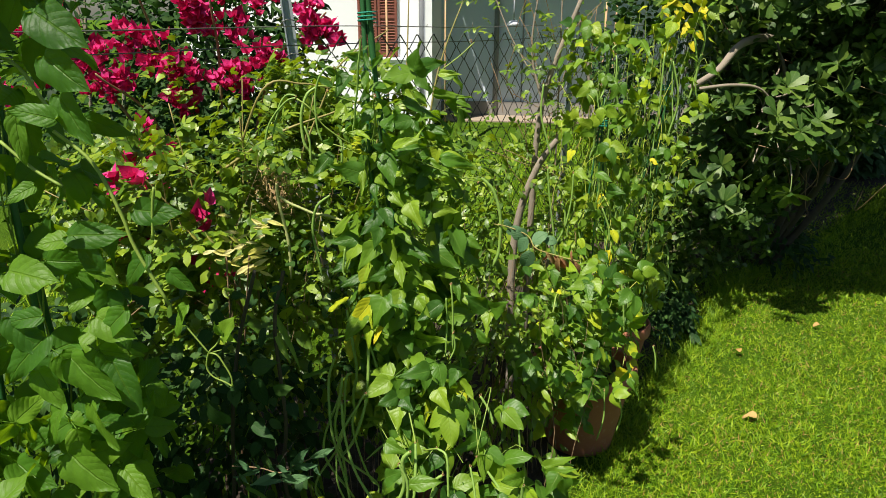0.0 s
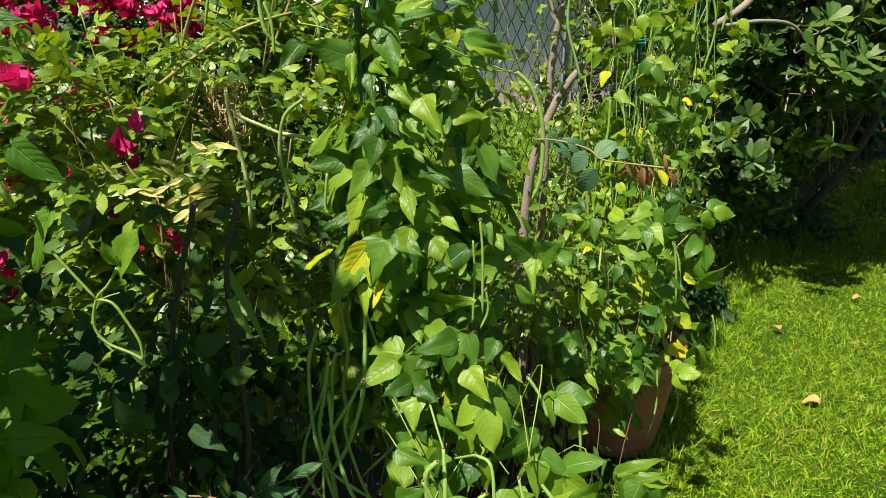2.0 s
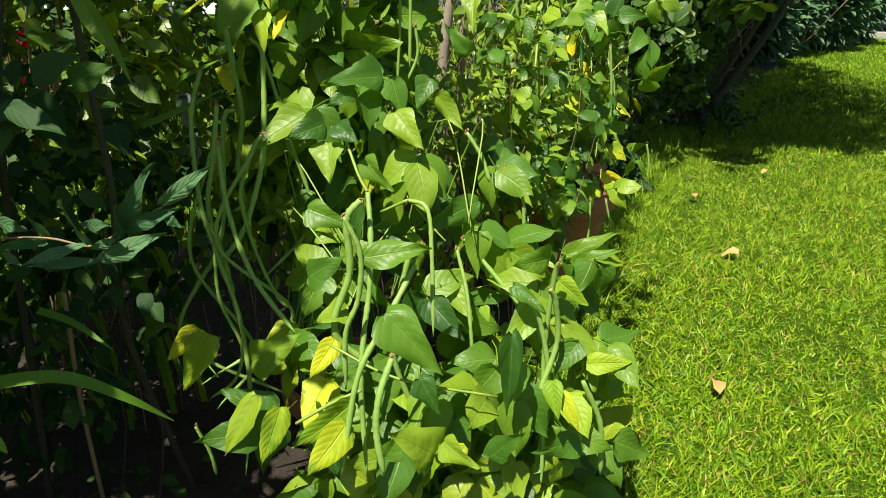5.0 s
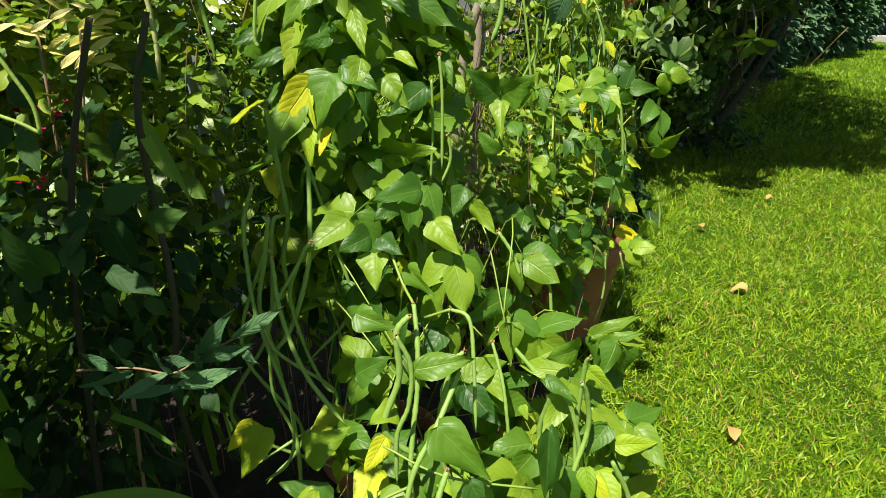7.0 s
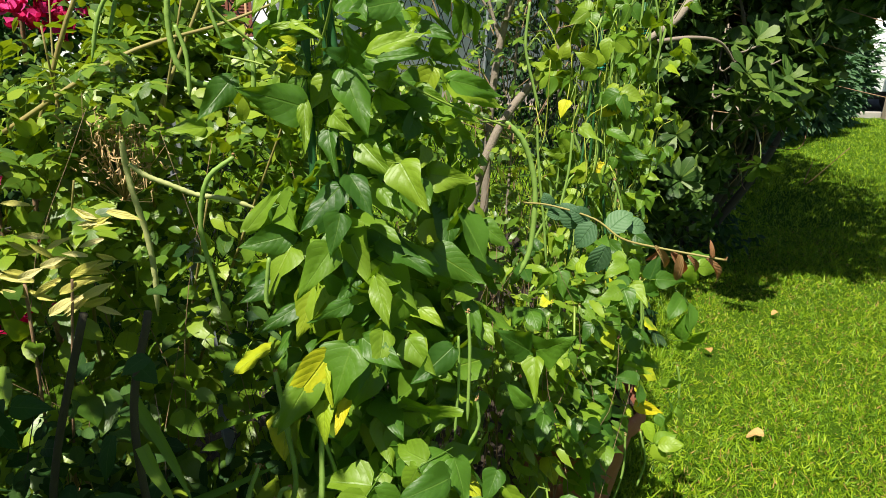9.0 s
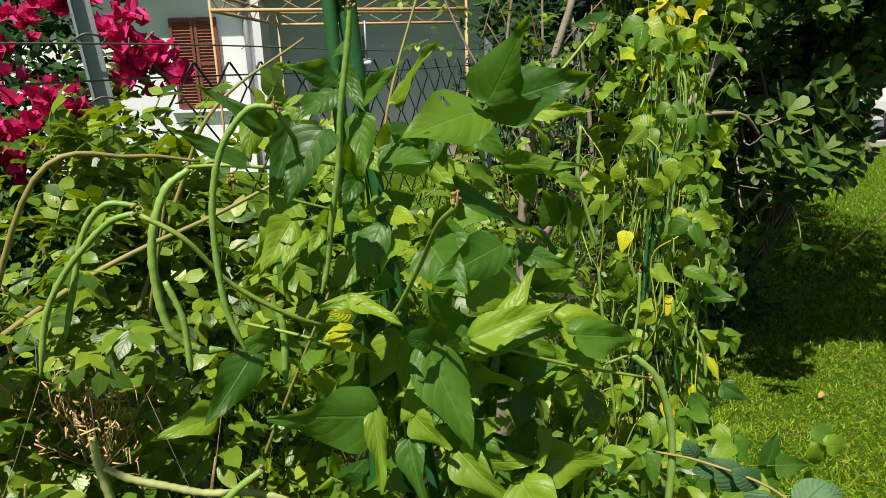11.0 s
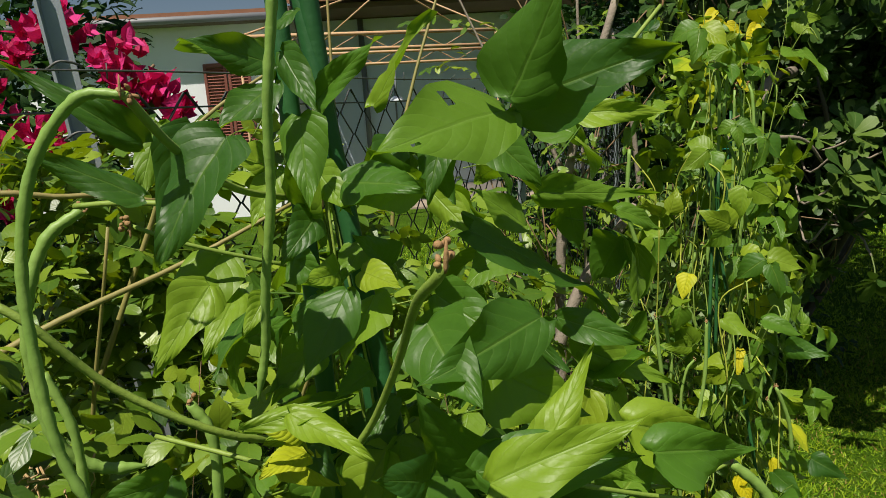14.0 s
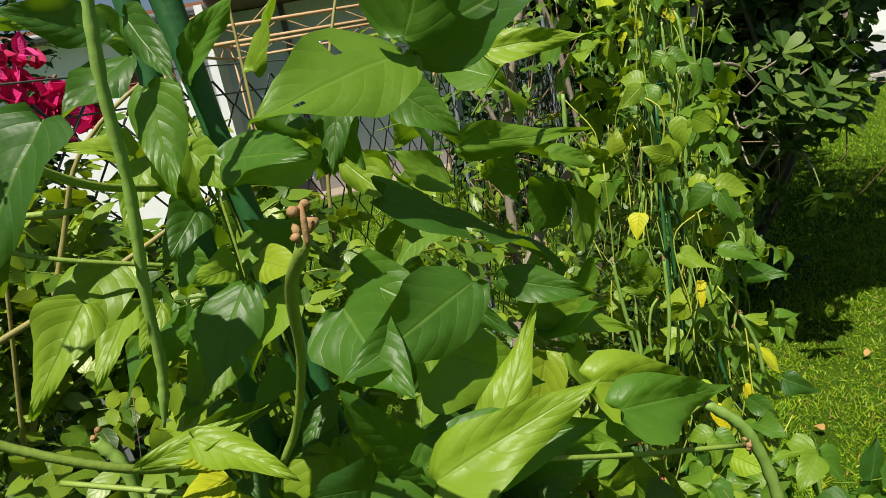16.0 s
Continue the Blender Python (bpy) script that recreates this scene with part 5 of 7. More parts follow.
    for c, r, count in (((2.5, 5.1, 2.75), (1.45, 1.05, 0.7), 4800), ((2.5, 4.2, 2.4), (0.65, 0.45, 0.42), 1500), ((1.8, 5.05, 1.0), (0.4, 0.45, 1.0), 2400), ((1.95, 5.1, 1.75), (0.5, 0.45, 0.7), 2400), ((2.05, 5.2, 1.3), (0.35, 0.45, 0.8), 1600), ((2.2, 5.6, 1.9), (0.5, 0.5, 0.7), 1500), ((1.65, 4.85, 1.4), (0.42, 0.3, 1.2), 1100), ((3.3, 6.4, 3.3), (1.3, 1.1, 0.5), 3200), ((3.45, 6.1, 2.25), (0.95, 0.7, 0.62), 2400), ((3.2, 6.0, 1.7), (0.42, 0.4, 0.62), 1500), ((2.75, 5.2, 2.0), (0.6, 0.5, 0.4), 1300), ((2.5, 4.6, 1.85), (0.35, 0.35, 0.35), 900), ((2.28, 4.6, 1.42), (0.24, 0.2, 0.36), 700), ((1.35, 4.75, 0.55), (0.4, 0.35, 0.6), 1300)):
        part("foliage", scatter_mesh("foliage", single, [facing(p, jitter(rnd, 1), jitter(rnd, 1) + UP, rnd.uniform(0.07, 0.1)) for p in ball_spots(rnd, count, c, r, 0.2)], WAXY), top, kind="stuff")
    for i in range(46):      # whorls of the part that hangs over the lawn
        p = Vector((rnd.uniform(2.5, 4.0), 0, rnd.uniform(1.7, 2.5)))
        p.y = 4.75 + 0.62 * (p.x - 2.5) + rnd.uniform(-0.1, 0.2)
        z = (Vector((0.2, -0.6, 0.6)) + jitter(rnd, 0.35)).normalized()
        part("leaf_whorl", meshes[i % 3], top, m=facing(p, z.orthogonal(), z, rnd.uniform(0.09, 0.12)))
    fruit = lathe(((0.0, -0.022), (0.012, -0.019), (0.02, -0.006), (0.021, 0.004), (0.015, 0.017), (0.0, 0.022)), 16, "fruit", stalk_material("olive_fruit", (0.06, 0.085, 0.02), (0.12, 0.14, 0.035), 0.5))
    for p in ((1.665, 4.5, 1.35), (1.746, 4.55, 1.312)):
        part("fruit", fruit, top, "round olive-green fruit", m=Matrix.Translation(p))
        stem([Vector(p) + UP * 0.02, Vector(p) + Vector((-0.02, 0.02, 0.1)), Vector(p) + Vector((-0.08, 0.1, 0.16))], 0.003, BARK, top, "twig", 4, 4)
    for i in range(60):
        p = Vector((rnd.uniform(1.4, 2.5), rnd.uniform(4.6, 5.3), rnd.uniform(0.5, 2.2)))
        stem([p, p + jitter(rnd, 0.1) + UP * 0.1, p + jitter(rnd, 0.2) + Vector((0, -0.15, 0.2))], 0.003, TWIG, top, "twig", 4, 4)


pittosporum()


def bare_shrub():
    rnd = random.Random(707)
    top = thing("bare_shrub", "half-dead shrub of bare grey-brown sticks", "shrub", (0.3, 3.35, 0))
    for pts, r in ((((0.26, 3.3, 0.0), (0.25, 3.3, 0.8), (0.34, 3.3, 1.2), (0.52, 3.32, 1.45)), 0.021), (((0.32, 3.4, 0.0), (0.33, 3.4, 0.9), (0.36, 3.4, 1.5), (0.52, 3.45, 1.98)), 0.017),
                   (((0.36, 3.4, 1.5), (0.3, 3.42, 1.75), (0.34, 3.42, 2.1)), 0.006), (((0.5, 3.45, 1.9), (0.56, 3.46, 1.7), (0.6, 3.46, 1.3)), 0.009),
                   (((0.4, 3.5, 0.0), (0.44, 3.5, 1.0), (0.43, 3.5, 2.1)), 0.006), (((0.36, 3.42, 1.55), (0.2, 3.45, 1.8), (0.05, 3.5, 2.15)), 0.004)):
        stem(pts, (lambda q: (lambda s: q * (1.1 - 0.5 * s)))(r), BARK, top, "stick", 7, 7)
    for i in range(34):
        a = Vector((0.38 + rnd.gauss(0, 0.1), 3.42, rnd.uniform(1.0, 2.0)))
        b = a + Vector((rnd.gauss(0, 0.16), rnd.gauss(0, 0.08), rnd.uniform(0.1, 0.4)))
        stem([a, a.lerp(b, 0.5) + jitter(rnd, 0.02), b], 0.0022, TWIG, top, "twig", 4, 4)
    leaf_cloud(top, [ROSE_LEAF[0]], ROSE, ball_spots(rnd, 170, (0.35, 3.4, 1.5), (0.45, 0.25, 0.75), 0.1), rnd, (0.05, 0.09), (0.35, 3.6, 1.4), 170)


bare_shrub()


# ---- low plants of the bed ----
def low_plants():
    rnd = random.Random(808)

    def weed(label, centre, radii, count, profile, material, size, stalks, foot, thick=0.0022):
        top = thing("leafy_plant", label, "plant", foot)
        for _ in range(stalks):
            x, y = foot[0] + radii[0] * rnd.uniform(-0.7, 0.7), foot[1] + radii[1] * rnd.uniform(-0.7, 0.7)
            h = centre[2] + radii[2] * rnd.uniform(0.3, 0.95)
            lean = max(-0.09, min(0.06, rnd.gauss(0, 0.06)))
            # SHADE plants get near-black stems as well, for the same shade
            stem([(x, y, 0), (x + lean * 0.3 + rnd.gauss(0, 0.03), y, h * 0.4), (x + lean + rnd.gauss(0, 0.05), y + rnd.gauss(0, 0.05), h * 0.75), (x + lean * 2 + rnd.gauss(0, 0.05), y + rnd.gauss(0, 0.05), h)], lambda q: thick * (1.1 - 0.8 * q), DARKBARK if material is SHADE else TWIG, top, "stem", 4, 5)
        leaf_cloud(top, [leaf_shape(profile, 6, 2, 0.2, 0.25, seed=1), leaf_shape(profile, 6, 2, 0.35, 0.1, seed=2)], material, ball_spots(rnd, count, centre, radii, 0.2), rnd, size, (centre[0], centre[1] + 0.2, centre[2]), 160, hang=-0.35)

    # the SHADE ones fill shadowy gaps with leaves coloured as if unlit
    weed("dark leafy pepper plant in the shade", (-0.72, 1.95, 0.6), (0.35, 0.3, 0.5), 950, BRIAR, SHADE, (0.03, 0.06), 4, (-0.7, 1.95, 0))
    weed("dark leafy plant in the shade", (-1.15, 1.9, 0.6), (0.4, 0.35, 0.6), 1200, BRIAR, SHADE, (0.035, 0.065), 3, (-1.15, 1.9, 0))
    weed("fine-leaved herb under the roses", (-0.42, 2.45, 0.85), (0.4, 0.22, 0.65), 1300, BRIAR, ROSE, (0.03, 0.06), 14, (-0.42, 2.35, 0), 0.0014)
    weed("shade-darkened fine-leaved herb under the roses", (-0.45, 2.2, 0.65), (0.36, 0.2, 0.55), 210, BRIAR, SHADE, (0.035, 0.065), 8, (-0.45, 2.2, 0), 0.0014)
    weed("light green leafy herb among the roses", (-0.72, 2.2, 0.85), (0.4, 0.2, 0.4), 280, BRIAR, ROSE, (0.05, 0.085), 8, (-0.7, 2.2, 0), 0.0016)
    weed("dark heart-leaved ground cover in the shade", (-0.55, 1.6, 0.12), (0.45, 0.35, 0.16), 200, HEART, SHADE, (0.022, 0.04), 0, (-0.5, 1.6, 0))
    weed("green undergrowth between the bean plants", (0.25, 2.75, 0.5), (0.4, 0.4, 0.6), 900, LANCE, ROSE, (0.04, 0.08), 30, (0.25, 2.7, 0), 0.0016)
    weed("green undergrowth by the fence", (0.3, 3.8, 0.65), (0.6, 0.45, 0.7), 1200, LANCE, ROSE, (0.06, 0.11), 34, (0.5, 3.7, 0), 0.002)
    weed("shade-darkened leafy plant behind the pruned stems", (-0.62, 2.0, 0.55), (0.32, 0.16, 0.42), 170, BRIAR, SHADE, (0.03, 0.06), 2, (-0.55, 1.8, 0))
    weed("shade-darkened weeds between pots and hedge", (1.22, 4.65, 0.08), (0.24, 0.8, 0.17), 750, LANCE, SHADE, (0.06, 0.11), 0, (1.35, 4.7, 0), 0.002)
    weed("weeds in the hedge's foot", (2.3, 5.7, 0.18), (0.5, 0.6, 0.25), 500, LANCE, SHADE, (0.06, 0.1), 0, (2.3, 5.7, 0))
    # strap leaves
    top = thing("iris_clump", "clump of arching strap leaves", "iris", (-0.55, 2.05, 0))
    for i in range(20):
        f = Vector((-0.62 + rnd.gauss(0, 0.16), 2.25 + rnd.gauss(0, 0.1), 0.02))
        a = rnd.uniform(-2.6, -0.4)
        d = Vector((math.cos(a), math.sin(a), 0))
        h = rnd.uniform(0.35, 0.75)
        strap(top, [f, f + UP * h * 0.6 + d * 0.08, f + UP * h + d * 0.25, f + UP * h * 0.85 + d * 0.4], 0.007)
    return top


def lean_over():
    """A branch of the potted bean that leans out over the pot."""
    rnd = random.Random(1414)
    stem([(0.52, 2.8, 0.38), (0.47, 2.66, 0.72), (0.42, 2.52, 0.9), (0.4, 2.44, 0.86)], 0.003, VINE, SECOND, "vine")
    stem([(0.6, 2.78, 0.38), (0.58, 2.64, 0.66), (0.55, 2.52, 0.78)], 0.003, VINE, SECOND, "vine")
    for i in range(24):      # over the rim
        p = Vector((rnd.uniform(0.32, 0.56), rnd.uniform(2.56, 2.68), rnd.uniform(0.3, 0.58)))
        bean_leaf(SECOND, rnd, p, Vector((rnd.gauss(-0.1, 0.5), -0.8, 0)).normalized(), rnd.uniform(0.07, 0.095), 0.25)
    for i in range(38):
        p = Vector((rnd.uniform(0.3, 0.66), rnd.uniform(2.46, 2.72), rnd.uniform(0.5, 1.05)))
        bean_leaf(SECOND, rnd, p, Vector((rnd.gauss(0, 0.5), -0.8, 0)).normalized(), rnd.uniform(0.06, 0.085), 0.1, pale=0.2)


lean_over()
IRIS = low_plants()


SPRAY = thing("nandina", "spray of long dark compound leaves in deep shade", "shrub", (-0.5, 1.8, 0))
stem([(-0.5, 1.8, 0.0), (-0.5, 1.79, 0.35), (-0.47, 1.75, 0.6)], 0.004, TWIG, SPRAY)
PALE_PLANT = thing("variegated_plant", "small plant with pale yellow variegated leaves", "plant", (-0.75, 2.35, 0))
stem([(-0.72, 2.2, 0.0), (-0.7, 2.15, 0.6), (-0.66, 2.1, 1.15)], 0.003, TWIG, PALE_PLANT)
stem([(-0.71, 2.18, 0.3), (-0.64, 2.12, 0.8), (-0.58, 2.09, 1.16)], 0.0025, TWIG, PALE_PLANT)


def pruned_shrub():
    """Two dark pruned stems with a few large leaves."""
    rnd = random.Random(1212)
    top = thing("pruned_shrub", "pruned dark stems with a few broad leaves", "shrub", (-0.5, 1.75, 0))
    for pts in (((-0.66, 1.9, 0.0), (-0.6, 1.86, 0.5), (-0.57, 1.84, 0.75), (-0.53, 1.84, 0.98), (-0.47, 1.86, 1.2)), ((-0.38, 1.95, 0.0), (-0.44, 1.88, 0.45), (-0.4, 1.82, 0.75), (-0.41, 1.82, 1.05), (-0.38, 1.84, 1.21))):
        stem(pts, lambda s: 0.006 * (1.1 - 0.2 * s), PRUNED_BARK, top, "stem", 7, 8)
    # broad leaves in the SHADE green, their shade being part of the colour
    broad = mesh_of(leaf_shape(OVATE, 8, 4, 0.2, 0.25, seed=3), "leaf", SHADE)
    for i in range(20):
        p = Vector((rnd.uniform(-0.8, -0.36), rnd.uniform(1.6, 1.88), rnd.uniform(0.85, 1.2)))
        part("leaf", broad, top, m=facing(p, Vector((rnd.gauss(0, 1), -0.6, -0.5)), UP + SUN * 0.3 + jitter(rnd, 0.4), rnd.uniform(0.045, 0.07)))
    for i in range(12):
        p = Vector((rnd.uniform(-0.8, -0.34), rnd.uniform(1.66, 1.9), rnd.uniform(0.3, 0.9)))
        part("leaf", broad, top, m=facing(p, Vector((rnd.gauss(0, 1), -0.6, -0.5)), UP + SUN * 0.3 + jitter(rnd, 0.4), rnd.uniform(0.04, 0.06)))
    return top


PRUNED = pruned_shrub()


def seed_heads():
    rnd = random.Random(1313)
    top = thing("dried_flower_head", "brown dried flower head among green stems", "dried flower", (-0.6, 2.45, 0))
    core = Vector((-0.565, 2.33, 1.33))
    stem([(-0.63, 2.5, 0.0), (-0.62, 2.48, 0.7), (-0.59, 2.42, 1.24)], 0.003, VINE, top)
    s = Shape()
    for i in range(260):
        d = Vector((rnd.gauss(0, 0.036), rnd.gauss(0, 0.03), rnd.gauss(0, 0.034)))
        p = core + d
        s.join(tube([p, p + jitter(rnd, 0.004), p + jitter(rnd, 0.007)], 0.0013, 4))
        if i % 5 == 0:
            s.join(tube([core - UP * 0.1, p - UP * 0.02, p], 0.0007, 3))
    part("seed_head", mesh_of(s, "seed_head", stalk_material("dry_seed", (0.4, 0.24, 0.1), (0.6, 0.44, 0.22), 0.85, 90.0)), top, "brown crumbling seeds", kind="stuff")


seed_heads()


# ---- things on the lawn ----
def fallen_leaf(x, y, size, turn):
    solid("fallen_leaf", mesh_of(leaf_shape(OVAL, 6, 4, 0.5, 0.25, wavy=0.08, seed=int(turn)), "fallen_leaf", DRY), "dry tan leaf fallen on the lawn", "leaf", "fallen leaves", m=pose(x, y, hump(x, y) + 0.045, rnd_lawn.uniform(-12, 12), rnd_lawn.uniform(-12, 12), turn) @ Matrix.Scale(size, 4))


rnd_lawn = random.Random(909)
fallen_leaf(1.46, 3.16, 0.075, 70)
fallen_leaf(1.59, 3.86, 0.05, 20)
fallen_leaf(0.95, 2.28, 0.06, 170)
fallen_leaf(1.95, 2.9, 0.05, 240)
fallen_leaf(2.2, 4.3, 0.05, 110)


# ---- single leaves, pods and stalks ----
# the top of the main bean plant
pod(MAIN, [(-0.178, 2.003, 1.821), (-0.183, 2.008, 1.787), (-0.192, 2.015, 1.737), (-0.197, 2.025, 1.689), (-0.207, 2.035, 1.639), (-0.214, 2.045, 1.594), (-0.223, 2.049, 1.560)], 0.0029)
pod(MAIN, [(-0.241, 1.950, 1.746), (-0.261, 1.950, 1.745), (-0.283, 1.950, 1.718), (-0.295, 1.950, 1.676), (-0.297, 1.950, 1.629), (-0.294, 1.950, 1.586), (-0.282, 1.950, 1.548)], 0.0027)
stem([(-0.241, 1.950, 1.746), (-0.231, 1.980, 1.720), (-0.216, 2.030, 1.695), (-0.195, 2.080, 1.682)], 0.0022, VINE, MAIN, "vine")
pod(MAIN, [(-0.354, 2.160, 1.675), (-0.379, 2.150, 1.655), (-0.396, 2.140, 1.607), (-0.399, 2.140, 1.549), (-0.391, 2.140, 1.503), (-0.369, 2.150, 1.476), (-0.338, 2.160, 1.468)], 0.0048)
pod(MAIN, [(-0.387, 2.130, 1.563), (-0.374, 2.130, 1.518), (-0.374, 2.130, 1.453)], 0.0036, None, False)
stem([(-0.350, 2.140, 1.680), (-0.312, 2.130, 1.681), (-0.252, 2.120, 1.676)], 0.0022, VINE, MAIN, "vine")
pod(MAIN, [(-0.371, 2.020, 1.659), (-0.395, 2.020, 1.652), (-0.418, 2.020, 1.632), (-0.440, 2.020, 1.607), (-0.460, 2.020, 1.572), (-0.475, 2.020, 1.514)], 0.003)
pod(MAIN, [(-0.374, 2.030, 1.663), (-0.400, 2.030, 1.665), (-0.421, 2.030, 1.642), (-0.434, 2.030, 1.604), (-0.453, 2.030, 1.543)], 0.0029, None, False)
stem([(-0.369, 2.020, 1.656), (-0.335, 2.020, 1.632), (-0.303, 2.040, 1.581), (-0.250, 2.060, 1.536), (-0.214, 2.100, 1.506)], 0.0026, VINE, MAIN, "vine")
stem([(-0.117, 1.874, 1.679), (-0.120, 1.876, 1.673), (-0.127, 1.900, 1.657), (-0.135, 1.955, 1.613), (-0.150, 2.000, 1.564), (-0.163, 2.017, 1.539)], 0.0022, VINE, MAIN, "vine")
knot(MAIN, (-0.117, 1.874, 1.682), 1.0)
stem([(-0.048, 2.030, 1.496), (0.032, 2.060, 1.456), (0.136, 2.086, 1.417)], 0.0018, VINE, MAIN, "vine")
knot(MAIN, (0.138, 2.086, 1.416), 1.0)
stem([(0.020, 2.160, 1.728), (0.072, 2.200, 1.768), (0.111, 2.220, 1.804)], 0.0018, VINE, MAIN, "vine")
knot(MAIN, (0.103, 2.200, 1.806), 1.0)
stem([(-0.300, 2.100, 1.669), (-0.264, 2.100, 1.653), (-0.204, 2.120, 1.629)], 0.0016, VINE, MAIN, "vine")
knot(MAIN, (-0.302, 2.100, 1.670), 1.0)
stem([(-0.306, 2.100, 1.520), (-0.252, 2.080, 1.510), (-0.215, 2.080, 1.493)], 0.0018, VINE, MAIN, "vine")
pod(MAIN, [(-0.280, 2.100, 1.542), (-0.268, 2.100, 1.514), (-0.271, 2.100, 1.447)], 0.004)
# the column of the main bean plant
leaflet(MAIN, (-0.127, 2.020, 1.510), (-0.092, 1.970, 1.422), wide=0.85)
leaflet(MAIN, (-0.181, 1.990, 1.457), (-0.269, 1.950, 1.489), wide=0.95)
leaflet(MAIN, (-0.351, 2.120, 1.407), (-0.410, 2.080, 1.408), kind=2, wide=0.8)
leaflet(MAIN, (-0.299, 2.100, 1.489), (-0.351, 2.060, 1.428), wide=0.8)
leaflet(MAIN, (-0.182, 1.990, 1.466), (-0.179, 1.950, 1.400), wide=0.5)
leaflet(MAIN, (-0.149, 2.000, 1.424), (-0.141, 1.960, 1.364), wide=0.65)
leaflet(MAIN, (-0.142, 2.000, 1.448), (-0.114, 1.970, 1.423), kind=2)
leaflet(MAIN, (-0.119, 1.960, 1.366), (-0.080, 1.920, 1.314), wide=0.85)
leaflet(MAIN, (-0.135, 2.000, 1.339), (-0.196, 1.970, 1.277), wide=0.9)
leaflet(MAIN, (-0.134, 1.980, 1.303), (-0.148, 1.950, 1.239), kind=2, wide=0.9)
leaflet(MAIN, (-0.045, 1.970, 1.382), (-0.008, 1.920, 1.320), kind=2)
leaflet(MAIN, (-0.073, 1.990, 1.339), (-0.040, 1.960, 1.303), wide=0.9)
leaflet(MAIN, (-0.101, 2.000, 1.405), (-0.052, 1.950, 1.358), wide=0.7)
leaflet(MAIN, (-0.077, 2.010, 1.250), (0.009, 1.970, 1.205), wide=0.8)
leaflet(MAIN, (-0.147, 1.980, 1.250), (-0.204, 1.950, 1.170), wide=0.8)
leaflet(MAIN, (-0.083, 1.970, 1.205), (-0.064, 1.920, 1.133), wide=0.6)
leaflet(MAIN, (-0.123, 1.970, 1.161), (-0.184, 1.930, 1.148), wide=0.6)
leaflet(MAIN, (-0.207, 2.020, 1.135), (-0.277, 1.980, 1.104), wide=0.6)
leaflet(MAIN, (-0.034, 2.030, 1.146), (0.027, 1.980, 1.110), kind=1, wide=0.8)
leaflet(MAIN, (-0.115, 1.970, 1.094), (-0.134, 1.920, 0.991), wide=0.85)
leaflet(MAIN, (-0.032, 1.980, 1.092), (0.012, 1.940, 1.044), kind=2)
leaflet(MAIN, (0.043, 1.980, 1.075), (-0.027, 1.940, 1.032), wide=0.9)
leaflet(MAIN, (0.187, 2.000, 1.054), (0.230, 1.940, 1.100), kind=2, wide=1.1)
leaflet(MAIN, (0.178, 2.000, 1.052), (0.115, 1.960, 1.110))
leaflet(MAIN, (0.183, 1.990, 1.047), (0.174, 1.940, 0.988), wide=0.7)
leaflet(MAIN, (-0.057, 2.000, 1.525), (-0.013, 2.030, 1.582), wide=0.55)
leaflet(MAIN, (0.033, 2.050, 1.494), (0.137, 2.080, 1.470), wide=0.6)
leaflet(MAIN, (0.081, 2.050, 1.150), (0.028, 2.000, 1.155), wide=0.9)
leaflet(MAIN, (0.072, 2.050, 1.130), (0.101, 2.000, 1.068), wide=0.6)
leaflet(MAIN, (-0.046, 2.030, 1.604), (-0.122, 1.980, 1.591), kind=1, wide=0.8)
leaflet(MAIN, (0.097, 2.100, 1.248), (0.156, 2.080, 1.213), kind=2)
leaflet(MAIN, (0.066, 2.080, 1.177), (0.027, 2.060, 1.249), wide=0.5)
leaflet(MAIN, (-0.212, 2.050, 1.247), (-0.297, 2.020, 1.238), wide=0.9)
leaflet(MAIN, (-0.235, 2.050, 1.171), (-0.303, 2.020, 1.142), wide=0.8)
leaflet(MAIN, (-0.197, 2.000, 1.572), (-0.152, 1.970, 1.556), wide=0.6)
leaflet(MAIN, (-0.245, 2.060, 1.634), (-0.278, 2.030, 1.589), wide=0.8)
leaflet(MAIN, (-0.095, 2.000, 1.524), (-0.005, 1.970, 1.538), wide=0.7)
leaflet(MAIN, (0.001, 2.060, 1.345), (0.088, 2.050, 1.336), kind=2, wide=0.9)
leaflet(MAIN, (-0.286, 2.040, 1.256), (-0.221, 2.040, 1.335), wide=0.5)
leaflet(MAIN, (-0.110, 2.000, 1.189), (-0.144, 1.960, 1.166), wide=0.8)
leaflet(MAIN, (-0.216, 2.060, 1.521), (-0.175, 2.040, 1.499), kind=2, yellow=True)
pod(MAIN, [(0.144, 2.150, 1.418), (0.181, 2.150, 1.376), (0.204, 2.150, 1.296), (0.203, 2.150, 1.190), (0.185, 2.150, 1.133)], 0.0052)
stem([(-0.016, 2.100, 1.446), (0.080, 2.120, 1.422), (0.144, 2.150, 1.418)], 0.0018, VINE, MAIN, "vine")
pod(MAIN, [(-0.495, 2.150, 1.381), (-0.495, 2.154, 1.342), (-0.490, 2.158, 1.289), (-0.477, 2.162, 1.214), (-0.473, 2.166, 1.141), (-0.477, 2.170, 1.055)], 0.0052, POD_OLD)
pod(MAIN, [(-0.488, 2.150, 1.341), (-0.465, 2.154, 1.321), (-0.424, 2.158, 1.302), (-0.385, 2.162, 1.285), (-0.336, 2.166, 1.276), (-0.287, 2.170, 1.257)], 0.0046, POD_OLD, False)
pod(MAIN, [(-0.299, 2.060, 1.372), (-0.343, 2.060, 1.334), (-0.359, 2.060, 1.261), (-0.349, 2.060, 1.183), (-0.338, 2.060, 1.111)], 0.0042)
pod(MAIN, [(0.068, 2.000, 1.127), (0.074, 2.000, 1.055), (0.075, 2.000, 0.911)], 0.003)
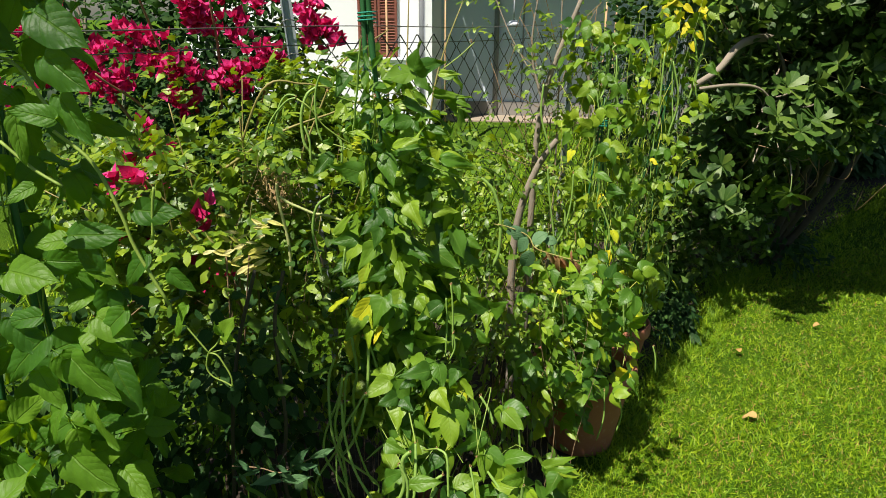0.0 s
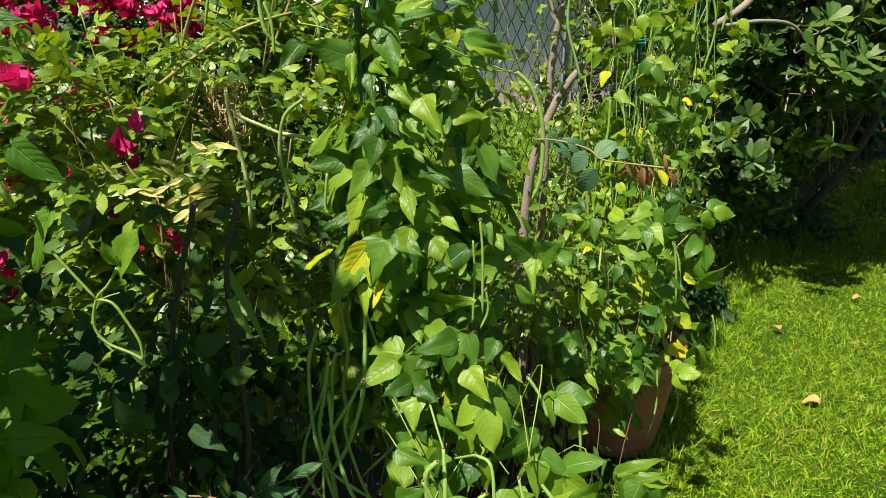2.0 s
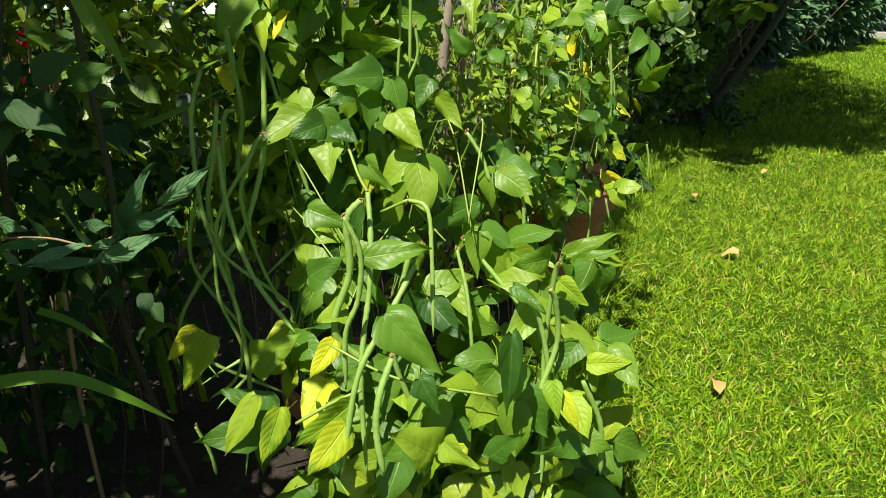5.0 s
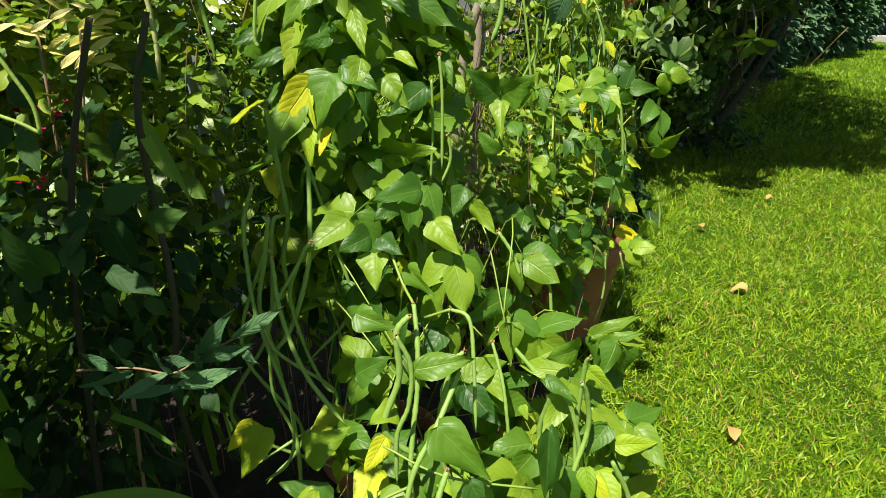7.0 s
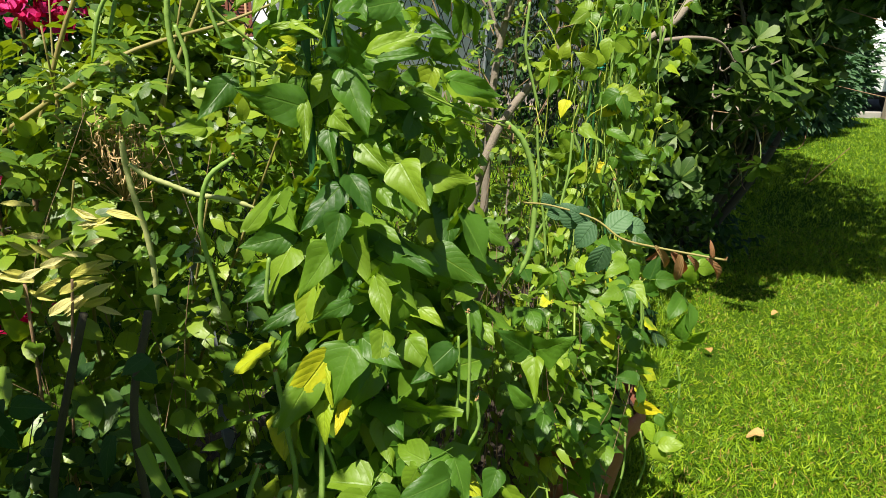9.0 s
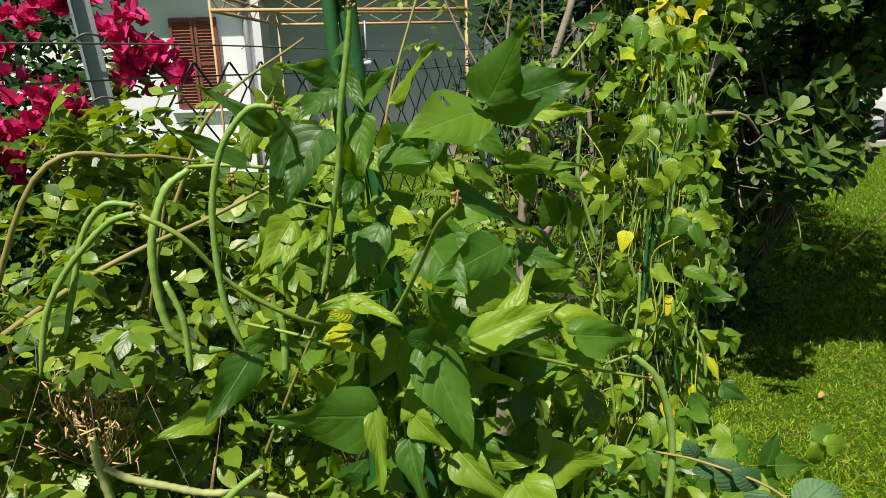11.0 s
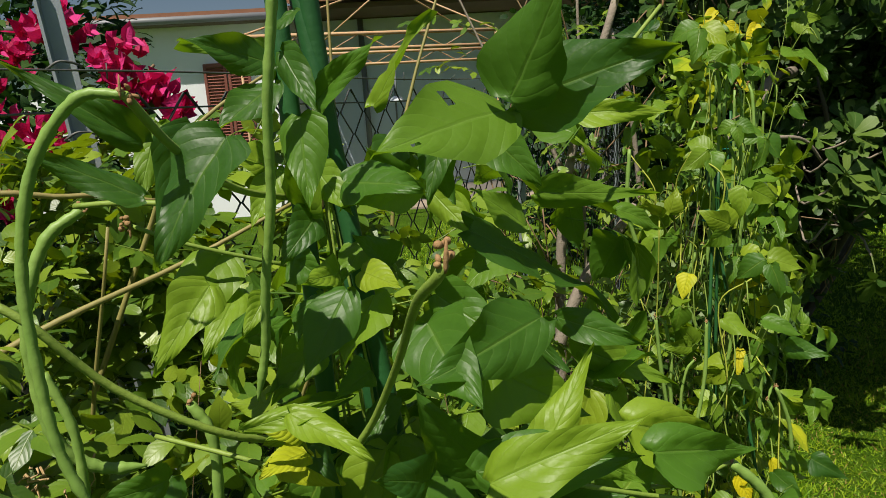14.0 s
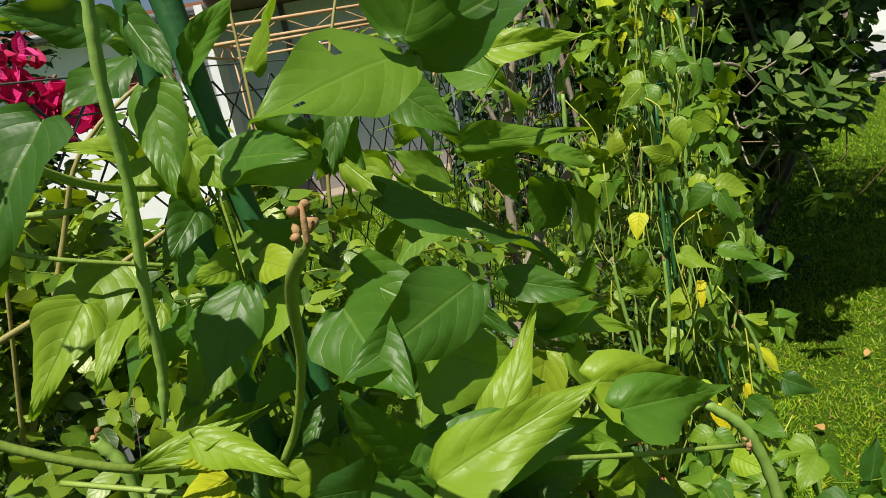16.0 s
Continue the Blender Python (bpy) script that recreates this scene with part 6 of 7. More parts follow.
pod(MAIN, [(-0.246, 2.000, 1.226), (-0.254, 2.000, 1.160), (-0.249, 2.000, 1.140)], 0.0035, None, False)
leaflet(MAIN, (-0.152, 1.930, 1.098), (-0.224, 1.900, 1.002), yellow=True, wide=0.8)
leaflet(MAIN, (-0.173, 1.93, 1.068), (-0.237, 1.89, 0.978), form='ageing', wide=0.8)
leaflet(MAIN, (-0.12, 1.93, 1.107), (-0.154, 1.89, 1.016), wide=1.15)
leaflet(MAIN, (-0.163, 1.93, 1.079), (-0.155, 1.89, 1.021), yellow=True, wide=0.5)
leaflet(MAIN, (-0.164, 1.93, 1.014), (-0.166, 1.89, 0.956), yellow=True, wide=0.8)
leaflet(MAIN, (-0.127, 1.93, 1.013), (-0.15, 1.89, 0.977), form='gold', wide=0.7)
leaflet(MAIN, (-0.103, 1.93, 1.12), (-0.042, 1.89, 1.084), wide=0.9)
leaflet(MAIN, (-0.071, 1.93, 1.131), (-0.078, 1.89, 1.079), wide=1.0)
# the skirt of the main bean plant
leaflet(MAIN, (0.029, 1.520, 0.684), (0.107, 1.480, 0.613), kind=2, wide=0.85)
leaflet(MAIN, (0.001, 1.600, 0.726), (0.093, 1.600, 0.740), wide=0.75)
leaflet(MAIN, (-0.062, 1.800, 0.861), (-0.115, 1.760, 0.847), kind=2, wide=1.1)
leaflet(MAIN, (-0.055, 1.790, 0.834), (-0.055, 1.740, 0.788), kind=2, wide=1.2)
leaflet(MAIN, (-0.044, 1.790, 0.863), (-0.010, 1.750, 0.848), kind=2, wide=1.1)
leaflet(MAIN, (-0.096, 1.980, 1.072), (-0.156, 1.940, 1.007), kind=2, wide=0.9)
leaflet(MAIN, (0.026, 1.840, 0.927), (-0.059, 1.780, 0.931), wide=0.8)
leaflet(MAIN, (-0.015, 1.820, 0.910), (-0.054, 1.780, 0.893))
leaflet(MAIN, (0.102, 1.860, 0.923), (0.080, 1.830, 0.877))
leaflet(MAIN, (0.114, 1.850, 0.898), (0.154, 1.820, 0.847), wide=0.8)
leaflet(MAIN, (0.047, 1.830, 0.875), (0.090, 1.780, 0.829), kind=2)
leaflet(MAIN, (-0.002, 1.780, 0.812), (0.038, 1.740, 0.771), kind=2, wide=0.9)
leaflet(MAIN, (0.296, 1.870, 0.647), (0.234, 1.820, 0.618), kind=2, wide=1.1)
leaflet(MAIN, (0.363, 1.880, 0.603), (0.456, 1.860, 0.661), wide=0.5)
leaflet(MAIN, (0.372, 1.860, 0.595), (0.459, 1.840, 0.634), wide=0.5)
leaflet(MAIN, (0.300, 1.760, 0.652), (0.233, 1.720, 0.651), kind=2, wide=1.1)
leaflet(MAIN, (0.233, 1.720, 0.621), (0.282, 1.680, 0.594), wide=0.7)
leaflet(MAIN, (-0.025, 1.660, 0.609), (-0.069, 1.620, 0.620), kind=2, wide=1.2)
leaflet(MAIN, (0.094, 1.480, 0.490), (0.041, 1.440, 0.556), kind=2, wide=1.1)
leaflet(MAIN, (0.106, 1.480, 0.512), (0.147, 1.440, 0.496), kind=2)
leaflet(MAIN, (0.233, 1.620, 0.543), (0.225, 1.580, 0.488), kind=2, wide=0.9)
leaflet(MAIN, (0.213, 1.600, 0.604), (0.212, 1.570, 0.462), wide=0.4)
leaflet(MAIN, (-0.020, 1.750, 0.693), (-0.009, 1.740, 0.763), kind=2, wide=0.8)
leaflet(MAIN, (-0.093, 1.750, 0.624), (-0.037, 1.720, 0.677), kind=2)
leaflet(MAIN, (0.034, 1.820, 0.694), (0.074, 1.800, 0.790), wide=0.8)
leaflet(MAIN, (0.191, 1.850, 0.719), (0.091, 1.800, 0.687), wide=0.7)
leaflet(MAIN, (0.331, 1.740, 0.540), (0.405, 1.700, 0.470), wide=0.6)
leaflet(MAIN, (0.182, 1.550, 0.423), (0.221, 1.520, 0.487), wide=0.8)
leaflet(MAIN, (0.354, 1.650, 0.366), (0.264, 1.600, 0.388), wide=0.7)
leaflet(MAIN, (0.030, 1.500, 0.472), (0.060, 1.500, 0.527), wide=0.8)
leaflet(MAIN, (-0.187, 1.720, 0.486), (-0.109, 1.700, 0.550), kind=2)
leaflet(MAIN, (0.179, 2.000, 0.943), (0.136, 2.000, 0.991), kind=2, wide=0.9)
leaflet(MAIN, (0.074, 1.500, 0.599), (0.103, 1.480, 0.551), kind=2, wide=0.9)
leaflet(MAIN, (-0.090, 1.760, 0.737), (-0.019, 1.730, 0.720), kind=2, wide=0.9)
leaflet(MAIN, (-0.044, 1.640, 0.575), (-0.081, 1.600, 0.530), yellow=True, wide=0.8)
leaflet(MAIN, (-0.016, 1.550, 0.527), (-0.093, 1.500, 0.478), kind=2, yellow=True, wide=0.8)
leaflet(MAIN, (-0.023, 1.520, 0.514), (-0.074, 1.470, 0.460), yellow=True, wide=0.9)
leaflet(MAIN, (0.313, 1.740, 0.621), (0.354, 1.700, 0.592), kind=2, yellow=True)
leaflet(MAIN, (0.285, 1.620, 0.509), (0.289, 1.580, 0.465), kind=2, yellow=True, wide=0.9)
leaflet(MAIN, (0.303, 1.620, 0.487), (0.328, 1.580, 0.437), yellow=True, wide=0.6)
leaflet(MAIN, (0.365, 1.700, 0.485), (0.438, 1.680, 0.501), yellow=True, wide=0.8)
leaflet(MAIN, (-0.257, 1.750, 0.522), (-0.309, 1.720, 0.425), yellow=True, wide=0.8)
leaflet(MAIN, (-0.277, 1.760, 0.529), (-0.326, 1.730, 0.480), yellow=True, wide=0.8)
leaflet(MAIN, (-0.160, 1.620, 0.492), (-0.213, 1.580, 0.414), form='ageing', wide=0.7)
leaflet(MAIN, (-0.124, 1.600, 0.485), (-0.151, 1.560, 0.401), yellow=True, wide=0.7)
leaflet(MAIN, (0.171, 1.620, 0.640), (0.177, 1.600, 0.624), kind=2, yellow=True)
leaflet(MAIN, (0.139, 1.500, 0.487), (0.106, 1.480, 0.467), yellow=True, wide=0.8)
pod(MAIN, [(-0.244, 1.980, 1.039), (-0.230, 1.980, 0.927), (-0.221, 1.980, 0.828), (-0.236, 1.980, 0.743), (-0.228, 1.980, 0.666)], 0.0048)
pod(MAIN, [(-0.171, 1.940, 0.964), (-0.173, 1.920, 0.842), (-0.181, 1.900, 0.757), (-0.215, 1.870, 0.653), (-0.261, 1.850, 0.596)], 0.0048)
pod(MAIN, [(-0.265, 1.900, 0.920), (-0.286, 1.900, 0.855), (-0.285, 1.880, 0.783), (-0.276, 1.860, 0.699), (-0.253, 1.840, 0.619), (-0.221, 1.820, 0.502), (-0.212, 1.800, 0.350), (-0.229, 1.780, 0.201)], 0.0042)
pod(MAIN, [(-0.240, 1.880, 0.869), (-0.254, 1.880, 0.783), (-0.271, 1.880, 0.692), (-0.254, 1.880, 0.606), (-0.240, 1.880, 0.504)], 0.0044)
pod(MAIN, [(-0.230, 1.820, 0.819), (-0.220, 1.800, 0.722), (-0.182, 1.770, 0.615), (-0.114, 1.740, 0.524)], 0.0042)
pod(MAIN, [(-0.190, 1.860, 0.789), (-0.211, 1.860, 0.720), (-0.191, 1.860, 0.615), (-0.162, 1.860, 0.534), (-0.143, 1.860, 0.511)], 0.0033)
pod(MAIN, [(-0.242, 1.780, 0.671), (-0.242, 1.780, 0.569), (-0.214, 1.780, 0.481), (-0.230, 1.780, 0.413), (-0.274, 1.780, 0.376)], 0.0030)
pod(MAIN, [(-0.282, 1.700, 0.376), (-0.264, 1.700, 0.323), (-0.258, 1.700, 0.275)], 0.0030)
pod(MAIN, [(0.005, 1.690, 0.788), (0.009, 1.660, 0.731), (0.007, 1.640, 0.659), (-0.001, 1.620, 0.596), (-0.006, 1.600, 0.522), (0.002, 1.580, 0.366)], 0.0043)
pod(MAIN, [(-0.025, 1.600, 0.785), (-0.004, 1.600, 0.731), (-0.008, 1.600, 0.662), (-0.026, 1.600, 0.608), (-0.028, 1.600, 0.514)], 0.0039)
pod(MAIN, [(0.063, 1.690, 0.777), (0.090, 1.670, 0.769), (0.097, 1.650, 0.699), (0.101, 1.630, 0.583)], 0.0033)
stem([(0.024, 1.720, 0.747), (0.063, 1.690, 0.777)], 0.0025, VINE, MAIN, "vine")
pod(MAIN, [(0.071, 1.620, 0.705), (0.030, 1.560, 0.649), (-0.008, 1.530, 0.580), (-0.030, 1.500, 0.445)], 0.0043, None, False)
pod(MAIN, [(0.148, 1.780, 0.660), (0.163, 1.750, 0.601), (0.171, 1.730, 0.538), (0.179, 1.720, 0.453)], 0.0034)
pod(MAIN, [(0.164, 1.830, 0.661), (0.229, 1.790, 0.591), (0.276, 1.760, 0.541), (0.330, 1.720, 0.450)], 0.0043)
pod(MAIN, [(0.356, 1.680, 0.465), (0.397, 1.680, 0.375), (0.411, 1.680, 0.265)], 0.0049, None, False)
pod(MAIN, [(0.251, 1.950, 0.750), (0.279, 1.930, 0.716), (0.289, 1.920, 0.643), (0.291, 1.910, 0.564)], 0.0034)
pod(MAIN, [(0.168, 1.880, 0.831), (0.195, 1.870, 0.790), (0.209, 1.860, 0.750)], 0.0037)
pod(MAIN, [(0.037, 1.460, 0.656), (0.022, 1.440, 0.617), (0.018, 1.430, 0.571), (0.027, 1.420, 0.513)], 0.0045)
stem([(-0.049, 1.600, 0.590), (0.047, 1.560, 0.558), (0.190, 1.560, 0.524)], 0.002, VINE, MAIN, "vine")
stem([(-0.100, 1.580, 0.470), (-0.050, 1.580, 0.503), (-0.005, 1.580, 0.526)], 0.0026, VINE, MAIN, "vine")
stem([(-0.028, 1.780, 0.837), (-0.010, 1.740, 0.799), (0.005, 1.690, 0.788)], 0.0024, VINE, MAIN, "vine")
pod(MAIN, [(0.054, 2.000, 1.084), (0.057, 2.000, 0.999), (0.053, 2.000, 0.884)], 0.0026, None, False)
pod(MAIN, [(0.081, 1.950, 0.995), (0.086, 1.950, 0.948), (0.070, 1.950, 0.904)], 0.0028)
# hanging leaves and pods of the potted bean plant
leaflet(SECOND, (0.539, 2.680, 0.570), (0.584, 2.650, 0.526), kind=2)
leaflet(SECOND, (0.488, 2.680, 0.566), (0.351, 2.620, 0.538), wide=0.8)
leaflet(SECOND, (0.654, 2.640, 0.463), (0.527, 2.580, 0.409), kind=2)
leaflet(SECOND, (0.700, 2.950, 0.927), (0.763, 2.900, 0.907), kind=2)
leaflet(SECOND, (0.616, 2.850, 0.592), (0.696, 2.800, 0.578), kind=2)
leaflet(SECOND, (0.662, 2.900, 0.729), (0.696, 2.860, 0.655), kind=2, wide=1.1)
leaflet(SECOND, (0.608, 2.950, 0.886), (0.629, 2.920, 0.820), form='gold', wide=0.9)
leaflet(SECOND, (0.662, 2.950, 0.802), (0.697, 2.920, 0.749), form='gold', wide=0.7)
leaflet(SECOND, (0.560, 2.900, 0.821), (0.567, 2.870, 0.734), form='gold', wide=0.7)
leaflet(SECOND, (0.351, 2.800, 0.742), (0.379, 2.780, 0.717), yellow=True)
leaflet(SECOND, (0.220, 2.800, 0.785), (0.245, 2.780, 0.752), yellow=True)
leaflet(SECOND, (0.357, 2.750, 0.654), (0.395, 2.700, 0.601), kind=2, yellow=True)
leaflet(SECOND, (0.685, 2.680, 0.510), (0.770, 2.650, 0.490), wide=0.8, form='gold')
leaflet(SECOND, (0.581, 2.96, 1.33), (0.66, 2.92, 1.35), wide=0.7, form='gold')
leaflet(THIRD, (1.011, 3.910, 1.958), (1.062, 3.880, 1.933), wide=0.8, form='gold')
leaflet(THIRD, (1.027, 3.910, 1.918), (1.076, 3.880, 1.874), wide=0.8, form='gold')
leaflet(THIRD, (1.068, 3.910, 1.942), (1.116, 3.880, 1.900), wide=0.8, form='gold')
leaflet(THIRD, (1.174, 3.910, 1.935), (1.127, 3.880, 1.862), wide=0.8, form='gold')
leaflet(THIRD, (0.967, 3.910, 1.938), (0.993, 3.880, 1.879), wide=0.8, form='gold')
leaflet(THIRD, (1.103, 3.910, 1.855), (1.056, 3.880, 1.787), wide=0.8, form='gold')
leaflet(THIRD, (1.027, 3.910, 1.987), (0.971, 3.880, 1.936), wide=0.8, form='gold')
leaflet(THIRD, (0.911, 3.580, 1.212), (0.956, 3.550, 1.188), wide=0.8, form='gold')
leaflet(THIRD, (1.119, 3.924, 1.762), (1.163, 3.894, 1.702), wide=0.8, form='gold')
leaflet(THIRD, (1.005, 3.897, 1.887), (1.049, 3.867, 1.831), wide=0.8, yellow=True)
leaflet(THIRD, (1.018, 3.898, 1.878), (0.993, 3.868, 1.827), wide=0.8, yellow=True)
leaflet(THIRD, (1.002, 3.877, 1.741), (0.980, 3.847, 1.674), wide=0.8, form='gold')
leaflet(THIRD, (1.026, 3.924, 1.822), (0.989, 3.894, 1.767), wide=0.8, yellow=True)
leaflet(THIRD, (1.000, 3.930, 1.553), (0.971, 3.900, 1.515), wide=0.8, yellow=True)
leaflet(THIRD, (1.140, 3.883, 1.913), (1.186, 3.853, 1.861), wide=0.8, form='gold')
leaflet(THIRD, (1.033, 3.935, 1.785), (1.052, 3.905, 1.716), wide=0.8, yellow=True)
leaflet(THIRD, (1.048, 3.889, 1.875), (1.014, 3.859, 1.840), wide=0.8, yellow=True)
leaflet(THIRD, (1.048, 3.908, 1.527), (0.999, 3.878, 1.470), wide=0.8, form='gold')
leaflet(THIRD, (1.050, 3.925, 1.642), (1.048, 3.895, 1.599), wide=0.8, yellow=True)
leaflet(THIRD, (1.113, 3.865, 1.702), (1.160, 3.835, 1.671), wide=0.8, yellow=True)
leaflet(THIRD, (1.135, 3.861, 1.815), (1.164, 3.831, 1.770), wide=0.8, form='gold')
leaflet(THIRD, (1.001, 3.864, 1.743), (0.970, 3.834, 1.675), wide=0.8, yellow=True)
pod(THIRD, [(1.160, 3.860, 1.855), (1.175, 3.860, 1.770), (1.165, 3.860, 1.680), (1.150, 3.860, 1.560)], 0.006)
pod(THIRD, [(1.120, 3.860, 1.800), (1.140, 3.860, 1.720), (1.150, 3.860, 1.600), (1.130, 3.860, 1.470)], 0.0055)
pod(THIRD, [(0.985, 3.700, 1.685), (1.015, 3.700, 1.581), (1.001, 3.700, 1.505)], 0.0045)
pod(SECOND, [(0.343, 2.900, 1.629), (0.339, 2.900, 1.513), (0.366, 2.900, 1.415), (0.389, 2.900, 1.341)], 0.0044)
pod(SECOND, [(0.374, 2.850, 1.307), (0.386, 2.850, 1.196), (0.413, 2.850, 1.028), (0.432, 2.850, 0.887)], 0.0038)
pod(THIRD, [(0.933, 3.600, 1.723), (0.933, 3.600, 1.442), (0.924, 3.600, 1.336)], 0.0045)
pod(THIRD, [(0.976, 3.600, 1.684), (1.020, 3.600, 1.503), (0.988, 3.600, 1.324)], 0.0045)
pod(SECOND, [(0.477, 2.850, 1.289), (0.475, 2.850, 1.176), (0.457, 2.850, 1.060)], 0.0038)
pod(SECOND, [(0.594, 2.800, 1.161), (0.623, 2.800, 1.087), (0.633, 2.800, 1.019)], 0.004)
pod(SECOND, [(0.684, 2.750, 0.882), (0.702, 2.750, 0.774), (0.715, 2.750, 0.644)], 0.004)
pod(SECOND, [(0.701, 2.800, 0.828), (0.728, 2.800, 0.757), (0.743, 2.800, 0.615)], 0.0042)
pod(SECOND, [(0.528, 2.800, 0.779), (0.560, 2.800, 0.666), (0.572, 2.800, 0.576)], 0.0042)
pod(SECOND, [(0.669, 2.950, 1.062), (0.693, 2.950, 1.012), (0.711, 2.950, 0.953)], 0.0042)
pod(SECOND, [(0.838, 2.750, 0.593), (0.853, 2.750, 0.538), (0.859, 2.750, 0.473)], 0.0036)
pod(SECOND, [(0.634, 2.600, 0.463), (0.640, 2.600, 0.333), (0.619, 2.600, 0.224)], 0.0036)
pod(SECOND, [(0.687, 2.620, 0.455), (0.713, 2.620, 0.352), (0.699, 2.620, 0.258)], 0.0036)
leaflet(SECOND, (0.335, 2.62, 0.703), (0.37, 2.58, 0.663), yellow=True)
leaflet(SECOND, (0.427, 2.62, 0.672), (0.472, 2.58, 0.623), yellow=True)
leaflet(SECOND, (0.452, 2.62, 0.485), (0.513, 2.58, 0.478), yellow=True, wide=0.8)
leaflet(SECOND, (0.364, 2.62, 0.524), (0.337, 2.58, 0.464), form='gold', wide=0.7)
leaflet(SECOND, (0.387, 2.62, 0.709), (0.436, 2.58, 0.707), wide=0.9)
leaflet(SECOND, (0.461, 2.62, 0.624), (0.518, 2.58, 0.586), wide=0.9)
leaflet(SECOND, (0.432, 2.62, 0.535), (0.499, 2.58, 0.531), wide=0.9)
leaflet(SECOND, (0.613, 2.8, 0.769), (0.655, 2.76, 0.695), wide=0.9)
leaflet(SECOND, (0.595, 2.8, 0.981), (0.634, 2.76, 0.939), wide=1.0)
leaflet(SECOND, (0.674, 2.8, 1.0), (0.731, 2.76, 0.969), wide=1.0)
leaflet(SECOND, (0.703, 2.8, 0.69), (0.749, 2.76, 0.676), wide=0.8)
leaflet(SECOND, (0.614, 2.62, 0.674), (0.682, 2.58, 0.664), wide=0.7)
leaflet(SECOND, (0.572, 2.8, 0.689), (0.612, 2.76, 0.665), wide=0.8)
leaflet(SECOND, (0.733, 2.62, 0.608), (0.775, 2.58, 0.637), wide=0.7)
leaflet(SECOND, (0.731, 2.62, 0.51), (0.764, 2.58, 0.453), wide=0.6)
leaflet(SECOND, (0.483, 2.8, 1.311), (0.537, 2.76, 1.272), wide=0.8)
leaflet(SECOND, (0.561, 2.8, 1.302), (0.626, 2.76, 1.28), wide=0.8)
leaflet(SECOND, (0.609, 2.8, 1.242), (0.676, 2.76, 1.229), wide=0.9)
leaflet(SECOND, (0.640, 2.880, 0.960), (0.652, 2.850, 0.900), form='gold', wide=0.8)
leaflet(SECOND, (0.590, 2.820, 0.700), (0.612, 2.790, 0.650), form='gold', wide=0.8)
leaflet(SECOND, (0.470, 2.760, 0.620), (0.450, 2.730, 0.560), yellow=True)
leaflet(SECOND, (0.520, 2.840, 1.020), (0.540, 2.810, 0.965), yellow=True, wide=0.8)
leaflet(SECOND, (0.610, 2.960, 1.180), (0.590, 2.930, 1.120), form='gold', wide=0.6)
leaflet(SECOND, (0.420, 2.620, 0.520), (0.450, 2.580, 0.465), yellow=True, wide=0.9)
# large leaves of the near bean plant
leaflet(NEAR, (-0.606, 1.300, 1.464), (-0.657, 1.270, 1.464), kind=2, wide=1.1, form='near_round')
leaflet(NEAR, (-0.602, 1.300, 1.473), (-0.477, 1.300, 1.488), wide=0.75, form='near')
leaflet(NEAR, (-0.472, 1.320, 1.523), (-0.371, 1.300, 1.527), wide=0.9, form='near')
leaflet(NEAR, (-0.549, 1.250, 1.701), (-0.628, 1.220, 1.726), wide=0.8, form='near')
leaflet(NEAR, (-0.548, 1.270, 1.741), (-0.492, 1.240, 1.655), wide=0.9, form='near')
leaflet(NEAR, (-0.528, 1.300, 1.698), (-0.441, 1.300, 1.664), wide=0.7, form='near')
leaflet(NEAR, (-0.549, 1.250, 1.808), (-0.469, 1.220, 1.750), kind=2, wide=0.9, form='near_round')
leaflet(NEAR, (-0.621, 1.250, 1.709), (-0.615, 1.230, 1.616), wide=0.7, form='near')
leaflet(NEAR, (-0.624, 1.220, 1.299), (-0.720, 1.180, 1.202), wide=0.8, form='near')
leaflet(NEAR, (-0.624, 1.220, 1.340), (-0.707, 1.200, 1.328), wide=0.8, form='near')
leaflet(NEAR, (-0.598, 1.240, 1.246), (-0.498, 1.200, 1.165), kind=2, wide=0.8, form='near_round')
leaflet(NEAR, (-0.663, 1.230, 1.220), (-0.606, 1.200, 1.142), wide=0.9, form='near')
leaflet(NEAR, (-0.617, 1.220, 1.154), (-0.651, 1.180, 1.076), kind=2, wide=0.9, form='near_round')
leaflet(NEAR, (-0.573, 1.240, 1.145), (-0.525, 1.200, 1.049), wide=0.8, form='near')
leaflet(NEAR, (-0.496, 1.280, 1.332), (-0.564, 1.250, 1.260), wide=0.8, form='near')
leaflet(NEAR, (-0.698, 1.250, 1.416), (-0.587, 1.220, 1.415), kind=2, wide=0.9, form='near_round')
leaflet(NEAR, (-0.459, 1.320, 1.435), (-0.514, 1.300, 1.367), wide=0.9, form='near')
leaflet(NEAR, (-0.687, 1.220, 1.337), (-0.620, 1.200, 1.257), kind=2, wide=0.8, form='near_round')
leaflet(NEAR, (-0.545, 1.300, 1.404), (-0.588, 1.280, 1.477), wide=0.8, form='near')
leaflet(NEAR, (-0.553, 1.250, 1.877), (-0.454, 1.220, 1.826), kind=2, wide=0.9, form='near_round')
leaflet(NEAR, (-0.605, 1.240, 1.584), (-0.644, 1.200, 1.562), wide=0.9, form='near')
leaflet(NEAR, (-0.559, 1.280, 1.316), (-0.471, 1.260, 1.282), kind=2, wide=0.9, form='near_round')
leaflet(NEAR, (-0.628, 1.220, 1.043), (-0.519, 1.180, 0.975), kind=2, wide=0.9, form='near_round')
leaflet(NEAR, (-0.541, 1.260, 0.980), (-0.465, 1.220, 0.934), wide=0.9, form='near')
leaflet(NEAR, (-0.727, 1.200, 1.023), (-0.632, 1.160, 0.994), kind=2, wide=0.9, form='near_round')
leaflet(NEAR, (-0.424, 1.330, 1.398), (-0.372, 1.320, 1.356), wide=0.9, form='near')
